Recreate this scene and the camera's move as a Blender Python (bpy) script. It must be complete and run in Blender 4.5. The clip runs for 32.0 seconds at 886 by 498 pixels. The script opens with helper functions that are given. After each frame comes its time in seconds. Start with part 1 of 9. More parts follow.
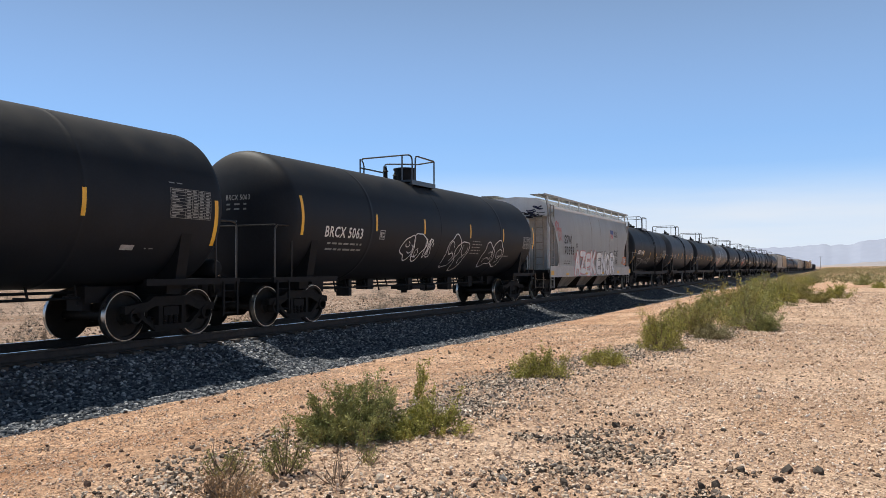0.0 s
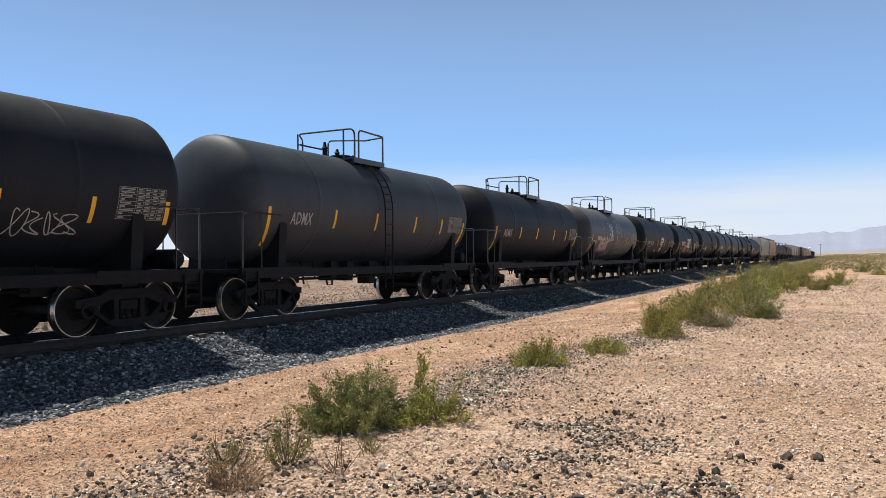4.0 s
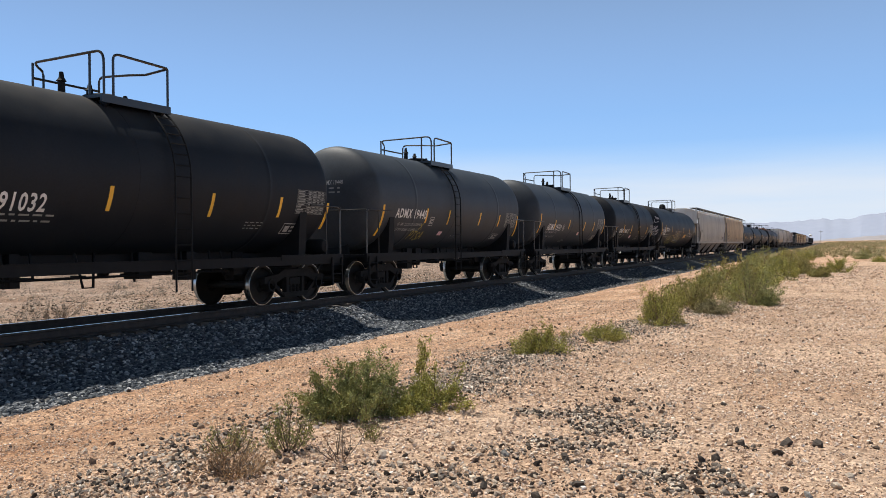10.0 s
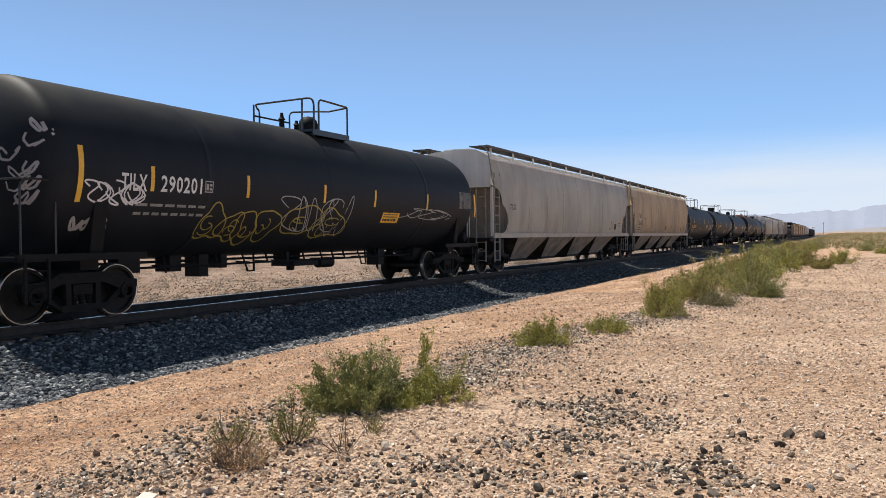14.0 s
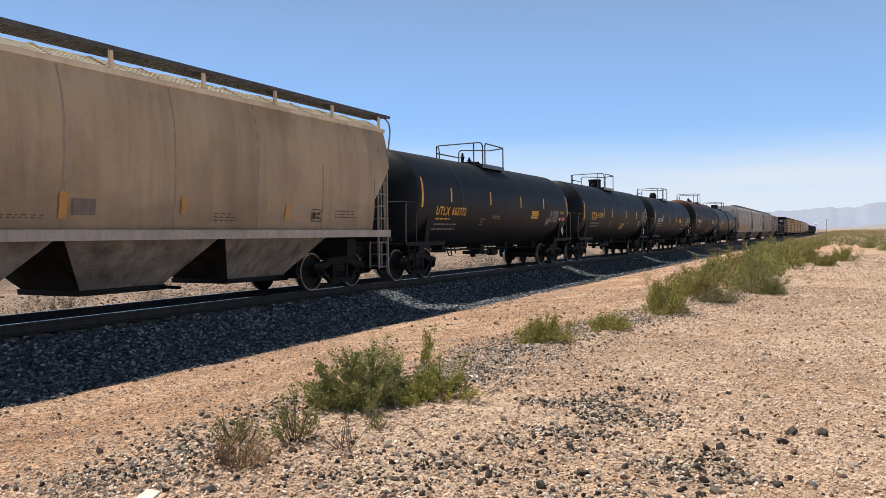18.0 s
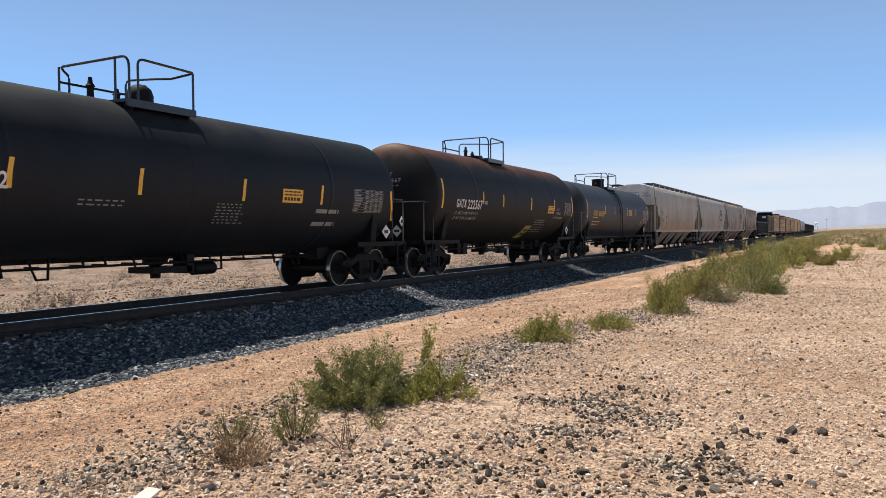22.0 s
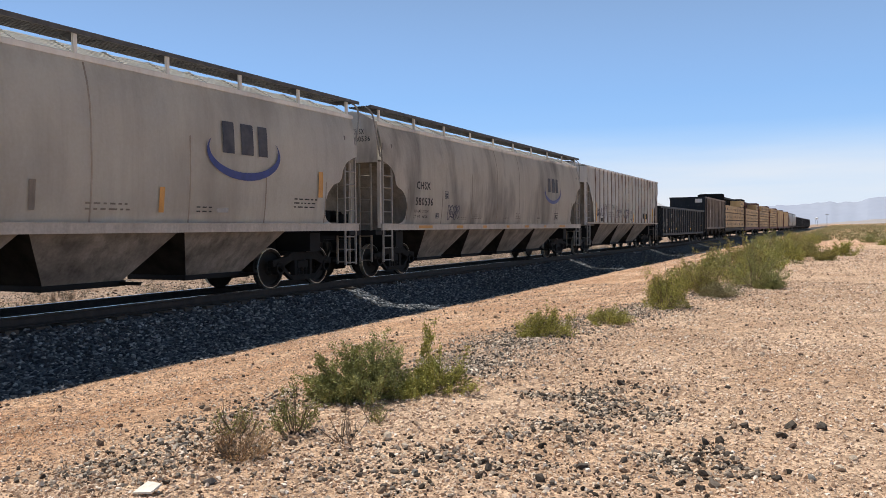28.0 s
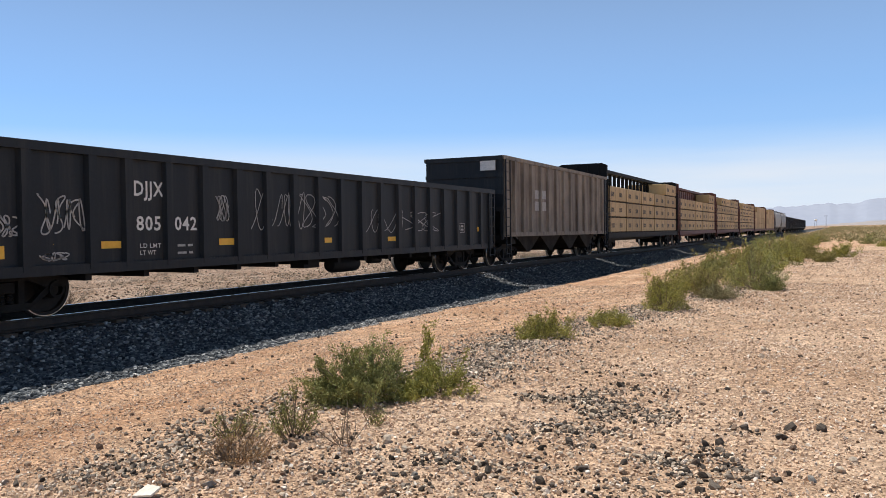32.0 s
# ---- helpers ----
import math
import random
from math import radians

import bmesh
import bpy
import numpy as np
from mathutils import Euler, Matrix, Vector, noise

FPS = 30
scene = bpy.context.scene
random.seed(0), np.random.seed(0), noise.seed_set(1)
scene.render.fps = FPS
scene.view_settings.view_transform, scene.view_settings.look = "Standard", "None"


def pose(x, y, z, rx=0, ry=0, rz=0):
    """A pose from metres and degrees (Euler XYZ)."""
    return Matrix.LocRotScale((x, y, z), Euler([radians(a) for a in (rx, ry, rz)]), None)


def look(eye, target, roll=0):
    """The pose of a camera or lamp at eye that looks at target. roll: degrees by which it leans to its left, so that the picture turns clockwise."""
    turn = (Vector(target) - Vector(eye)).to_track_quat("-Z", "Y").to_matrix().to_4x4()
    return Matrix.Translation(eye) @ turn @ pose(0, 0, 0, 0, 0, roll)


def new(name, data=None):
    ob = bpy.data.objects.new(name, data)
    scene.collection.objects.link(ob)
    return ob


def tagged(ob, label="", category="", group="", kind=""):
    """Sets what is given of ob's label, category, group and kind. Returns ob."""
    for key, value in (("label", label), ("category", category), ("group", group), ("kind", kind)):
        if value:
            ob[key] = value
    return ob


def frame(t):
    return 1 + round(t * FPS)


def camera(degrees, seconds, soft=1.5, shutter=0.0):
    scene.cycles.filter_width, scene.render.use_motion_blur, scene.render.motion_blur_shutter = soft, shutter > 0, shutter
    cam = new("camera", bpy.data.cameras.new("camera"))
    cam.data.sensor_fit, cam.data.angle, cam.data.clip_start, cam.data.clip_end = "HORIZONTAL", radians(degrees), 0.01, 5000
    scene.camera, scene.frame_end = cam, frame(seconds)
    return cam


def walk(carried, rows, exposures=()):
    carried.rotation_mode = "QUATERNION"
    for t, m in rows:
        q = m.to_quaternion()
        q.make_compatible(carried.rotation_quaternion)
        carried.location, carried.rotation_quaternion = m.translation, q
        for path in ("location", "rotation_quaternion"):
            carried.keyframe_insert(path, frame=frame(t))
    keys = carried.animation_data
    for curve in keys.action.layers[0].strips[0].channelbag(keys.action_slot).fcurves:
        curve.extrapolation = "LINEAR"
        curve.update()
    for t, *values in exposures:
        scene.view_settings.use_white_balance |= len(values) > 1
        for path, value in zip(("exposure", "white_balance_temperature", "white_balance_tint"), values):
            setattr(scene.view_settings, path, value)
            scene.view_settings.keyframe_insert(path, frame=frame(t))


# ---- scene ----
# Rail top is z = 0; the track runs along +Y, the viewer stands at x = 0, y = 0.
EYE = (0.0, 0.0, 1.305)
SPEED = 12.162          # metres a second, along -Y
XC = -12.29           # centre line of the track

cam = camera(58.85, 32.0, soft=0.6)
LOOKS = [
    (0, 91.426, 0.136, 26.203), (0.5, 91.531, 0.183, 26.190), (1, 91.421, 0.186, 26.216), (1.5, 91.412, 0.191, 26.198), (2, 91.350, 0.208, 26.197),
    (2.5, 91.099, 0.282, 26.261), (3, 91.028, 0.346, 26.277), (3.5, 90.743, 0.415, 26.211), (5.5, 90.546, 0.458, 26.210), (6, 90.467, 0.527, 26.154),
    (6.5, 90.439, 0.527, 26.116), (7, 90.495, 0.540, 26.116), (7.5, 90.558, 0.542, 26.084), (8, 90.672, 0.525, 26.096), (8.5, 90.440, 0.435, 26.149),
    (9, 90.141, 0.571, 26.214), (9.5, 89.935, 0.651, 26.198), (10, 89.761, 0.562, 26.241), (10.5, 89.837, 0.631, 26.261), (11, 89.657, 0.646, 26.279),
    (11.5, 89.468, 0.700, 26.288), (12, 89.379, 0.604, 26.347), (12.5, 89.368, 0.646, 26.417), (13, 89.405, 0.601, 26.410), (13.5, 89.258, 0.644, 26.440),
    (14, 89.201, 0.661, 26.403), (14.5, 89.152, 0.628, 26.447), (16.5, 88.953, 0.694, 26.577), (17, 88.981, 0.650, 26.598), (17.5, 88.953, 0.694, 26.577),
    (18, 89.010, 0.709, 26.573), (18.5, 89.077, 0.696, 26.549), (19, 89.068, 0.731, 26.544), (19.5, 89.071, 0.672, 26.544), (20, 89.153, 0.809, 26.482),
    (20.5, 89.250, 0.725, 26.509), (21, 89.074, 0.685, 26.561), (21.5, 88.942, 0.637, 26.599), (22, 88.921, 0.625, 26.589), (22.5, 88.950, 0.712, 26.571),
    (23, 88.978, 0.638, 26.586), (23.5, 88.901, 0.572, 26.595), (24, 88.905, 0.590, 26.628), (24.5, 88.905, 0.590, 26.628), (25, 88.872, 0.599, 26.639),
    (25.5, 88.979, 0.645, 26.591), (27.5, 88.549, 0.465, 26.627), (28, 88.547, 0.579, 26.588), (28.5, 88.569, 0.513, 26.608), (29, 88.682, 0.633, 26.586),
    (29.5, 88.604, 0.592, 26.584), (30, 88.599, 0.600, 26.595), (30.5, 88.601, 0.583, 26.597), (31, 88.714, 0.613, 26.589), (31.5, 88.662, 0.585, 26.600),
    (32, 88.714, 0.703, 26.540),
]
walk(cam, [(t, pose(*EYE, rx, ry, rz)) for t, rx, ry, rz in LOOKS])

# ---- world and sun ----
SUN_EL = 65.5
world = bpy.data.worlds.new("world")
scene.world = world
world.use_nodes = True
wn = world.node_tree.nodes
sky = wn.new("ShaderNodeTexSky")
sky.sky_type = 'NISHITA'
sky.sun_disc = False
sky.sun_elevation = radians(SUN_EL)
sky.sun_rotation = radians(270)
sky.altitude = 700
sky.air_density = 1.0
sky.dust_density = 0.5
sky.ozone_density = 2.0
# thin high haze that whitens the sky towards the horizon
wl = world.node_tree.links
tcw = wn.new("ShaderNodeTexCoord")
sepw = wn.new("ShaderNodeSeparateXYZ")
wl.new(tcw.outputs["Generated"], sepw.inputs[0])
hz = wn.new("ShaderNodeValToRGB")
for e, (p, c) in zip([hz.color_ramp.elements[0], hz.color_ramp.elements[1], hz.color_ramp.elements.new(0.1), hz.color_ramp.elements.new(0.2)],
                     ((0.0, 0.95), (0.40, 0.0), (0.06, 0.80), (0.125, 0.42))):
    e.position = p
    e.color = (c, c, c, 1)
wl.new(sepw.outputs[2], hz.inputs[0])
mixw = wn.new("ShaderNodeMix")
mixw.data_type = 'RGBA'
wl.new(hz.outputs[0], mixw.inputs[0])
tint = wn.new("ShaderNodeMix")
tint.data_type = 'RGBA'
tint.blend_type = 'MULTIPLY'
tint.inputs[0].default_value = 1.0
tint.inputs[7].default_value = (0.35, 0.79, 1.29, 1)
wl.new(sky.outputs[0], tint.inputs[6])
wl.new(tint.outputs[2], mixw.inputs[6])
hcol = wn.new("ShaderNodeMix")
hcol.data_type = 'RGBA'
hcol.inputs[6].default_value = (6.5, 7.0, 7.9, 1)
hcol.inputs[7].default_value = (4.6, 6.3, 8.5, 1)
low = wn.new("ShaderNodeMapRange")
low.inputs["From Min"].default_value = 0.03
low.inputs["From Max"].default_value = 0.16
wl.new(sepw.outputs[2], low.inputs["Value"])
wl.new(low.outputs[0], hcol.inputs[0])
wl.new(hcol.outputs[2], mixw.inputs[7])
# the clear desert sky deepens towards the zenith
deep = wn.new("ShaderNodeMapRange")
deep.interpolation_type = 'SMOOTHSTEP'
deep.inputs["From Min"].default_value = 0.08
deep.inputs["From Max"].default_value = 0.68
deep.inputs["To Min"].default_value = 1.12
deep.inputs["To Max"].default_value = 0.13
wl.new(sepw.outputs[2], deep.inputs["Value"])
zen = wn.new("ShaderNodeMix")
zen.data_type = 'RGBA'
zen.blend_type = 'MULTIPLY'
zen.inputs[0].default_value = 1.0
wl.new(mixw.outputs[2], zen.inputs[6])
wl.new(deep.outputs[0], zen.inputs[7])
# thin streaks of high cloud low over the horizon, all round
cmap = wn.new("ShaderNodeMapping")
cmap.inputs["Scale"].default_value = (1.6, 1.6, 16.0)
wl.new(tcw.outputs["Generated"], cmap.inputs["Vector"])
cn = wn.new("ShaderNodeTexNoise")
cn.inputs["Scale"].default_value = 1.5
cn.inputs["Detail"].default_value = 6
cn.inputs["Roughness"].default_value = 0.5
wl.new(cmap.outputs[0], cn.inputs["Vector"])
cr_ = wn.new("ShaderNodeMapRange")
cr_.interpolation_type = 'SMOOTHSTEP'
cr_.inputs["From Min"].default_value = 0.30
cr_.inputs["From Max"].default_value = 0.72
wl.new(cn.outputs[0], cr_.inputs["Value"])
cband = wn.new("ShaderNodeMapRange")
cband.interpolation_type = 'SMOOTHSTEP'
cband.inputs["From Min"].default_value = 0.13
cband.inputs["From Max"].default_value = 0.03
cband.inputs["To Max"].default_value = 0.9
wl.new(sepw.outputs[2], cband.inputs["Value"])
cm = wn.new("ShaderNodeMath")
cm.operation = 'MULTIPLY'
wl.new(cr_.outputs[0], cm.inputs[0])
wl.new(cband.outputs[0], cm.inputs[1])
cloud = wn.new("ShaderNodeMix")
cloud.data_type = 'RGBA'
cloud.inputs[7].default_value = (7.6, 7.9, 8.4, 1)
wl.new(cm.outputs[0], cloud.inputs[0])
wl.new(zen.outputs[2], cloud.inputs[6])
wn["Background"].inputs["Strength"].default_value = 0.1
wl.new(cloud.outputs[2], wn["Background"].inputs["Color"])

sun_data = bpy.data.lights.new("sun", 'SUN')
sun_data.energy = 5.0
sun_data.angle = radians(0.55)
sun_data.color = (1.0, 0.95, 0.87)
sun = new("sun", sun_data)
sd = Vector((-math.cos(radians(SUN_EL)), 0.02, math.sin(radians(SUN_EL))))
sun.matrix_world = look(sd * 60, (0, 0, 0))
scene.view_settings.exposure = 0.1

# ---- materials ----
def nodes_of(m):
    m.use_nodes = True
    return m.node_tree.nodes, m.node_tree.links, m.node_tree.nodes["Principled BSDF"]


def ramp(ns, stops):
    r = ns.new("ShaderNodeValToRGB")
    el = r.color_ramp.elements
    while len(el) < len(stops):
        el.new(0.5)
    for e, (p, c) in zip(el, stops):
        e.position = p
        e.color = (*c, 1) if len(c) == 3 else c
    return r


def surface(name, c1, c2, scale=3.0, rough=0.6, metal=0.0, fine=60.0, fine_amt=0.25, bump=0.15, bump_scale=40.0,
            streak=None, streak_amt=0.0, stretch=(1, 1, 1), per_object=0.0, island=0.0, spec=0.5, smudge=None, smudge_amt=0.5):
    """Two scales of colour, a bump, and if asked for streaks that run down the surface."""
    m = bpy.data.materials.new(name)
    ns, ln, bsdf = nodes_of(m)
    tc = ns.new("ShaderNodeTexCoord")
    mp = ns.new("ShaderNodeMapping")
    mp.inputs["Scale"].default_value = stretch
    ln.new(tc.outputs["Object"], mp.inputs["Vector"])
    n1 = ns.new("ShaderNodeTexNoise")
    n1.inputs["Scale"].default_value = scale
    n1.inputs["Detail"].default_value = 6
    n1.inputs["Roughness"].default_value = 0.62
    ln.new(mp.outputs[0], n1.inputs["Vector"])
    r1 = ramp(ns, [(0.32, c1), (0.68, c2)])
    ln.new(n1.outputs[0], r1.inputs[0])
    n2 = ns.new("ShaderNodeTexNoise")
    n2.inputs["Scale"].default_value = fine
    n2.inputs["Detail"].default_value = 4
    ln.new(mp.outputs[0], n2.inputs["Vector"])
    mix = ns.new("ShaderNodeMix")
    mix.data_type = 'RGBA'
    mix.blend_type = 'OVERLAY'
    mix.inputs[0].default_value = fine_amt
    ln.new(r1.outputs[0], mix.inputs[6])
    ln.new(n2.outputs[0], mix.inputs[7])
    col = mix.outputs[2]
    if streak:
        ms = ns.new("ShaderNodeMapping")
        ms.inputs["Scale"].default_value = (2.2, 2.2, 0.16)
        ln.new(tc.outputs["Object"], ms.inputs["Vector"])
        n3 = ns.new("ShaderNodeTexNoise")
        n3.inputs["Scale"].default_value = 1.6
        n3.inputs["Detail"].default_value = 7
        n3.inputs["Roughness"].default_value = 0.7
        ln.new(ms.outputs[0], n3.inputs["Vector"])
        r3 = ramp(ns, [(0.48, (0, 0, 0)), (0.72, (streak_amt,) * 3)])
        ln.new(n3.outputs[0], r3.inputs[0])
        mx = ns.new("ShaderNodeMix")
        mx.data_type = 'RGBA'
        ln.new(r3.outputs[0], mx.inputs[0])
        ln.new(col, mx.inputs[6])
        mx.inputs[7].default_value = (*streak, 1)
        col = mx.outputs[2]
    if smudge:
        mg = ns.new("ShaderNodeMapping")
        mg.inputs["Scale"].default_value = (0.6, 0.6, 0.2)
        ln.new(tc.outputs["Object"], mg.inputs["Vector"])
        n4 = ns.new("ShaderNodeTexNoise")
        n4.inputs["Scale"].default_value = 1.3
        n4.inputs["Detail"].default_value = 5
        n4.inputs["Roughness"].default_value = 0.6
        n4.inputs["Distortion"].default_value = 0.4
        ln.new(mg.outputs[0], n4.inputs["Vector"])
        r4 = ramp(ns, [(0.47, (0, 0, 0)), (0.68, (smudge_amt,) * 3)])
        ln.new(n4.outputs[0], r4.inputs[0])
        mu = ns.new("ShaderNodeMix")
        mu.data_type = 'RGBA'
        ln.new(r4.outputs[0], mu.inputs[0])
        ln.new(col, mu.inputs[6])
        mu.inputs[7].default_value = (*smudge, 1)
        col = mu.outputs[2]
    if per_object or island:
        if island:
            src = ns.new("ShaderNodeNewGeometry").outputs["Random Per Island"]
        else:
            src = ns.new("ShaderNodeObjectInfo").outputs["Random"]
        hs = ns.new("ShaderNodeHueSaturation")
        mr = ns.new("ShaderNodeMapRange")
        amt = island or per_object
        mr.inputs["To Min"].default_value = 1 - amt
        mr.inputs["To Max"].default_value = 1 + amt
        ln.new(src, mr.inputs["Value"])
        ln.new(mr.outputs[0], hs.inputs["Value"])
        ln.new(col, hs.inputs["Color"])
        col = hs.outputs[0]
    ln.new(col, bsdf.inputs["Base Color"])
    bsdf.inputs["Metallic"].default_value = metal
    bsdf.inputs["Specular IOR Level"].default_value = spec
    rr = ns.new("ShaderNodeMapRange")
    rr.inputs["To Min"].default_value = max(0.03, rough - 0.12)
    rr.inputs["To Max"].default_value = min(1.0, rough + 0.12)
    ln.new(n1.outputs[0], rr.inputs["Value"])
    ln.new(rr.outputs[0], bsdf.inputs["Roughness"])
    if bump:
        nb = ns.new("ShaderNodeTexNoise")
        nb.inputs["Scale"].default_value = bump_scale
        nb.inputs["Detail"].default_value = 5
        ln.new(tc.outputs["Object"], nb.inputs["Vector"])
        b = ns.new("ShaderNodeBump")
        b.inputs["Strength"].default_value = bump
        b.inputs["Distance"].default_value = 0.02
        ln.new(nb.outputs[0], b.inputs["Height"])
        ln.new(b.outputs[0], bsdf.inputs["Normal"])
    return m


def road_dirt(ns, ln, tc, col):
    """Redder packed dirt on the service road beside the ballast, worn in long wheel streaks."""
    sep = ns.new("ShaderNodeSeparateXYZ")
    ln.new(tc.outputs["Object"], sep.inputs[0])
    u = ns.new("ShaderNodeMath")
    u.operation = 'MULTIPLY_ADD'
    u.inputs[1].default_value = -0.11
    ln.new(sep.outputs[1], u.inputs[0])
    ln.new(sep.outputs[0], u.inputs[2])
    wob = ns.new("ShaderNodeTexNoise")
    wob.inputs["Scale"].default_value = 0.7
    wob.inputs["Detail"].default_value = 6
    ln.new(tc.outputs["Object"], wob.inputs["Vector"])
    add = ns.new("ShaderNodeMath")
    add.operation = 'MULTIPLY_ADD'
    add.inputs[1].default_value = 2.2
    ln.new(wob.outputs[0], add.inputs[0])
    ln.new(u.outputs[0], add.inputs[2])
    mask = ns.new("ShaderNodeMapRange")
    mask.inputs["From Min"].default_value = -4.3
    mask.inputs["From Max"].default_value = -5.6
    ln.new(add.outputs[0], mask.inputs["Value"])
    mp = ns.new("ShaderNodeMapping")
    mp.inputs["Scale"].default_value = (1.5, 0.16, 1.0)
    mp.inputs["Rotation"].default_value = (0, 0, 0.10)
    ln.new(tc.outputs["Object"], mp.inputs["Vector"])
    n = ns.new("ShaderNodeTexNoise")
    n.inputs["Scale"].default_value = 1.4
    n.inputs["Detail"].default_value = 7
    n.inputs["Roughness"].default_value = 0.6
    ln.new(mp.outputs[0], n.inputs["Vector"])
    r = ramp(ns, [(0.36, (0.82, 0.70, 0.62)), (0.5, (0.96, 0.87, 0.80)), (0.66, (1.12, 1.08, 1.04))])
    ln.new(n.outputs[0], r.inputs[0])
    mu = ns.new("ShaderNodeMix")
    mu.data_type = 'RGBA'
    mu.blend_type = 'MULTIPLY'
    ln.new(mask.outputs[0], mu.inputs[0])
    ln.new(col, mu.inputs[6])
    ln.new(r.outputs[0], mu.inputs[7])
    # beyond the track the soil is darker, greyer and stonier
    wild = ns.new("ShaderNodeMapRange")
    wild.inputs["From Min"].default_value = -14.6
    wild.inputs["From Max"].default_value = -16.2
    ln.new(sep.outputs[0], wild.inputs["Value"])
    grey = ns.new("ShaderNodeMix")
    grey.data_type = 'RGBA'
    grey.blend_type = 'MULTIPLY'
    grey.inputs[7].default_value = (0.64, 0.72, 0.83, 1)
    ln.new(wild.outputs[0], grey.inputs[0])
    ln.new(mu.outputs[2], grey.inputs[6])
    return grey.outputs[2]


def ground_material(name, a, b, c, scale, road=False):
    """Sandy soil: three tones at two sizes and a granular relief."""
    m = bpy.data.materials.new(name)
    ns, ln, bsdf = nodes_of(m)
    tc = ns.new("ShaderNodeTexCoord")
    big = ns.new("ShaderNodeTexNoise")
    big.inputs["Scale"].default_value = scale
    big.inputs["Detail"].default_value = 8
    big.inputs["Roughness"].default_value = 0.65
    ln.new(tc.outputs["Object"], big.inputs["Vector"])
    r = ramp(ns, [(0.33, a), (0.5, b), (0.68, c)])
    ln.new(big.outputs[0], r.inputs[0])
    v = ns.new("ShaderNodeTexVoronoi")
    v.inputs["Scale"].default_value = 42
    ln.new(tc.outputs["Object"], v.inputs["Vector"])
    v2 = ns.new("ShaderNodeTexVoronoi")
    v2.inputs["Scale"].default_value = 13
    ln.new(tc.outputs["Object"], v2.inputs["Vector"])
    col = r.outputs[0]
    for vor, amt in ((v, 0.8), (v2, 0.5)):
        rv = ramp(ns, [(0.0, (0.42, 0.38, 0.36)), (0.25, (0.8, 0.78, 0.76)), (0.7, (1.08, 1.06, 1.05)), (1.0, (1.45, 1.45, 1.42))])
        sep = ns.new("ShaderNodeSeparateColor")
        ln.new(vor.outputs["Color"], sep.inputs[0])
        ln.new(sep.outputs[0], rv.inputs[0])
        mu = ns.new("ShaderNodeMix")
        mu.data_type = 'RGBA'
        mu.blend_type = 'MULTIPLY'
        mu.inputs[0].default_value = amt
        ln.new(col, mu.inputs[6])
        ln.new(rv.outputs[0], mu.inputs[7])
        col = mu.outputs[2]
    if road:
        col = road_dirt(ns, ln, tc, col)
    ln.new(col, bsdf.inputs["Base Color"])
    bsdf.inputs["Roughness"].default_value = 0.95
    bsdf.inputs["Specular IOR Level"].default_value = 0.1
    n2 = ns.new("ShaderNodeTexNoise")
    n2.inputs["Scale"].default_value = 9
    n2.inputs["Detail"].default_value = 8
    n2.inputs["Roughness"].default_value = 0.75
    ln.new(tc.outputs["Object"], n2.inputs["Vector"])
    hgt = n2.outputs[0]
    for vor, w in ((v, -0.5), (v2, -0.7)):
        ma = ns.new("ShaderNodeMath")
        ma.operation = 'MULTIPLY_ADD'
        ma.inputs[1].default_value = w
        ln.new(vor.outputs["Distance"], ma.inputs[0])
        ln.new(hgt, ma.inputs[2])
        hgt = ma.outputs[0]
    bp = ns.new("ShaderNodeBump")
    bp.inputs["Strength"].default_value = 0.9
    bp.inputs["Distance"].default_value = 0.04
    ln.new(hgt, bp.inputs["Height"])
    ln.new(bp.outputs[0], bsdf.inputs["Normal"])
    return m


def stone_mix(name, stops, rough=0.95):
    """Loose stones of several kinds: each stone takes one of the tones, with a grain of its own."""
    m = bpy.data.materials.new(name)
    ns, ln, bsdf = nodes_of(m)
    geo = ns.new("ShaderNodeNewGeometry")
    r = ramp(ns, stops)
    ln.new(geo.outputs["Random Per Island"], r.inputs[0])
    tc = ns.new("ShaderNodeTexCoord")
    n = ns.new("ShaderNodeTexNoise")
    n.inputs["Scale"].default_value = 70
    n.inputs["Detail"].default_value = 4
    ln.new(tc.outputs["Object"], n.inputs["Vector"])
    mix = ns.new("ShaderNodeMix")
    mix.data_type = 'RGBA'
    mix.blend_type = 'OVERLAY'
    mix.inputs[0].default_value = 0.5
    ln.new(r.outputs[0], mix.inputs[6])
    ln.new(n.outputs[0], mix.inputs[7])
    ln.new(mix.outputs[2], bsdf.inputs["Base Color"])
    bsdf.inputs["Roughness"].default_value = rough
    bsdf.inputs["Specular IOR Level"].default_value = 0.05
    bp = ns.new("ShaderNodeBump")
    bp.inputs["Strength"].default_value = 0.4
    bp.inputs["Distance"].default_value = 0.006
    ln.new(n.outputs[0], bp.inputs["Height"])
    ln.new(bp.outputs[0], bsdf.inputs["Normal"])
    return m


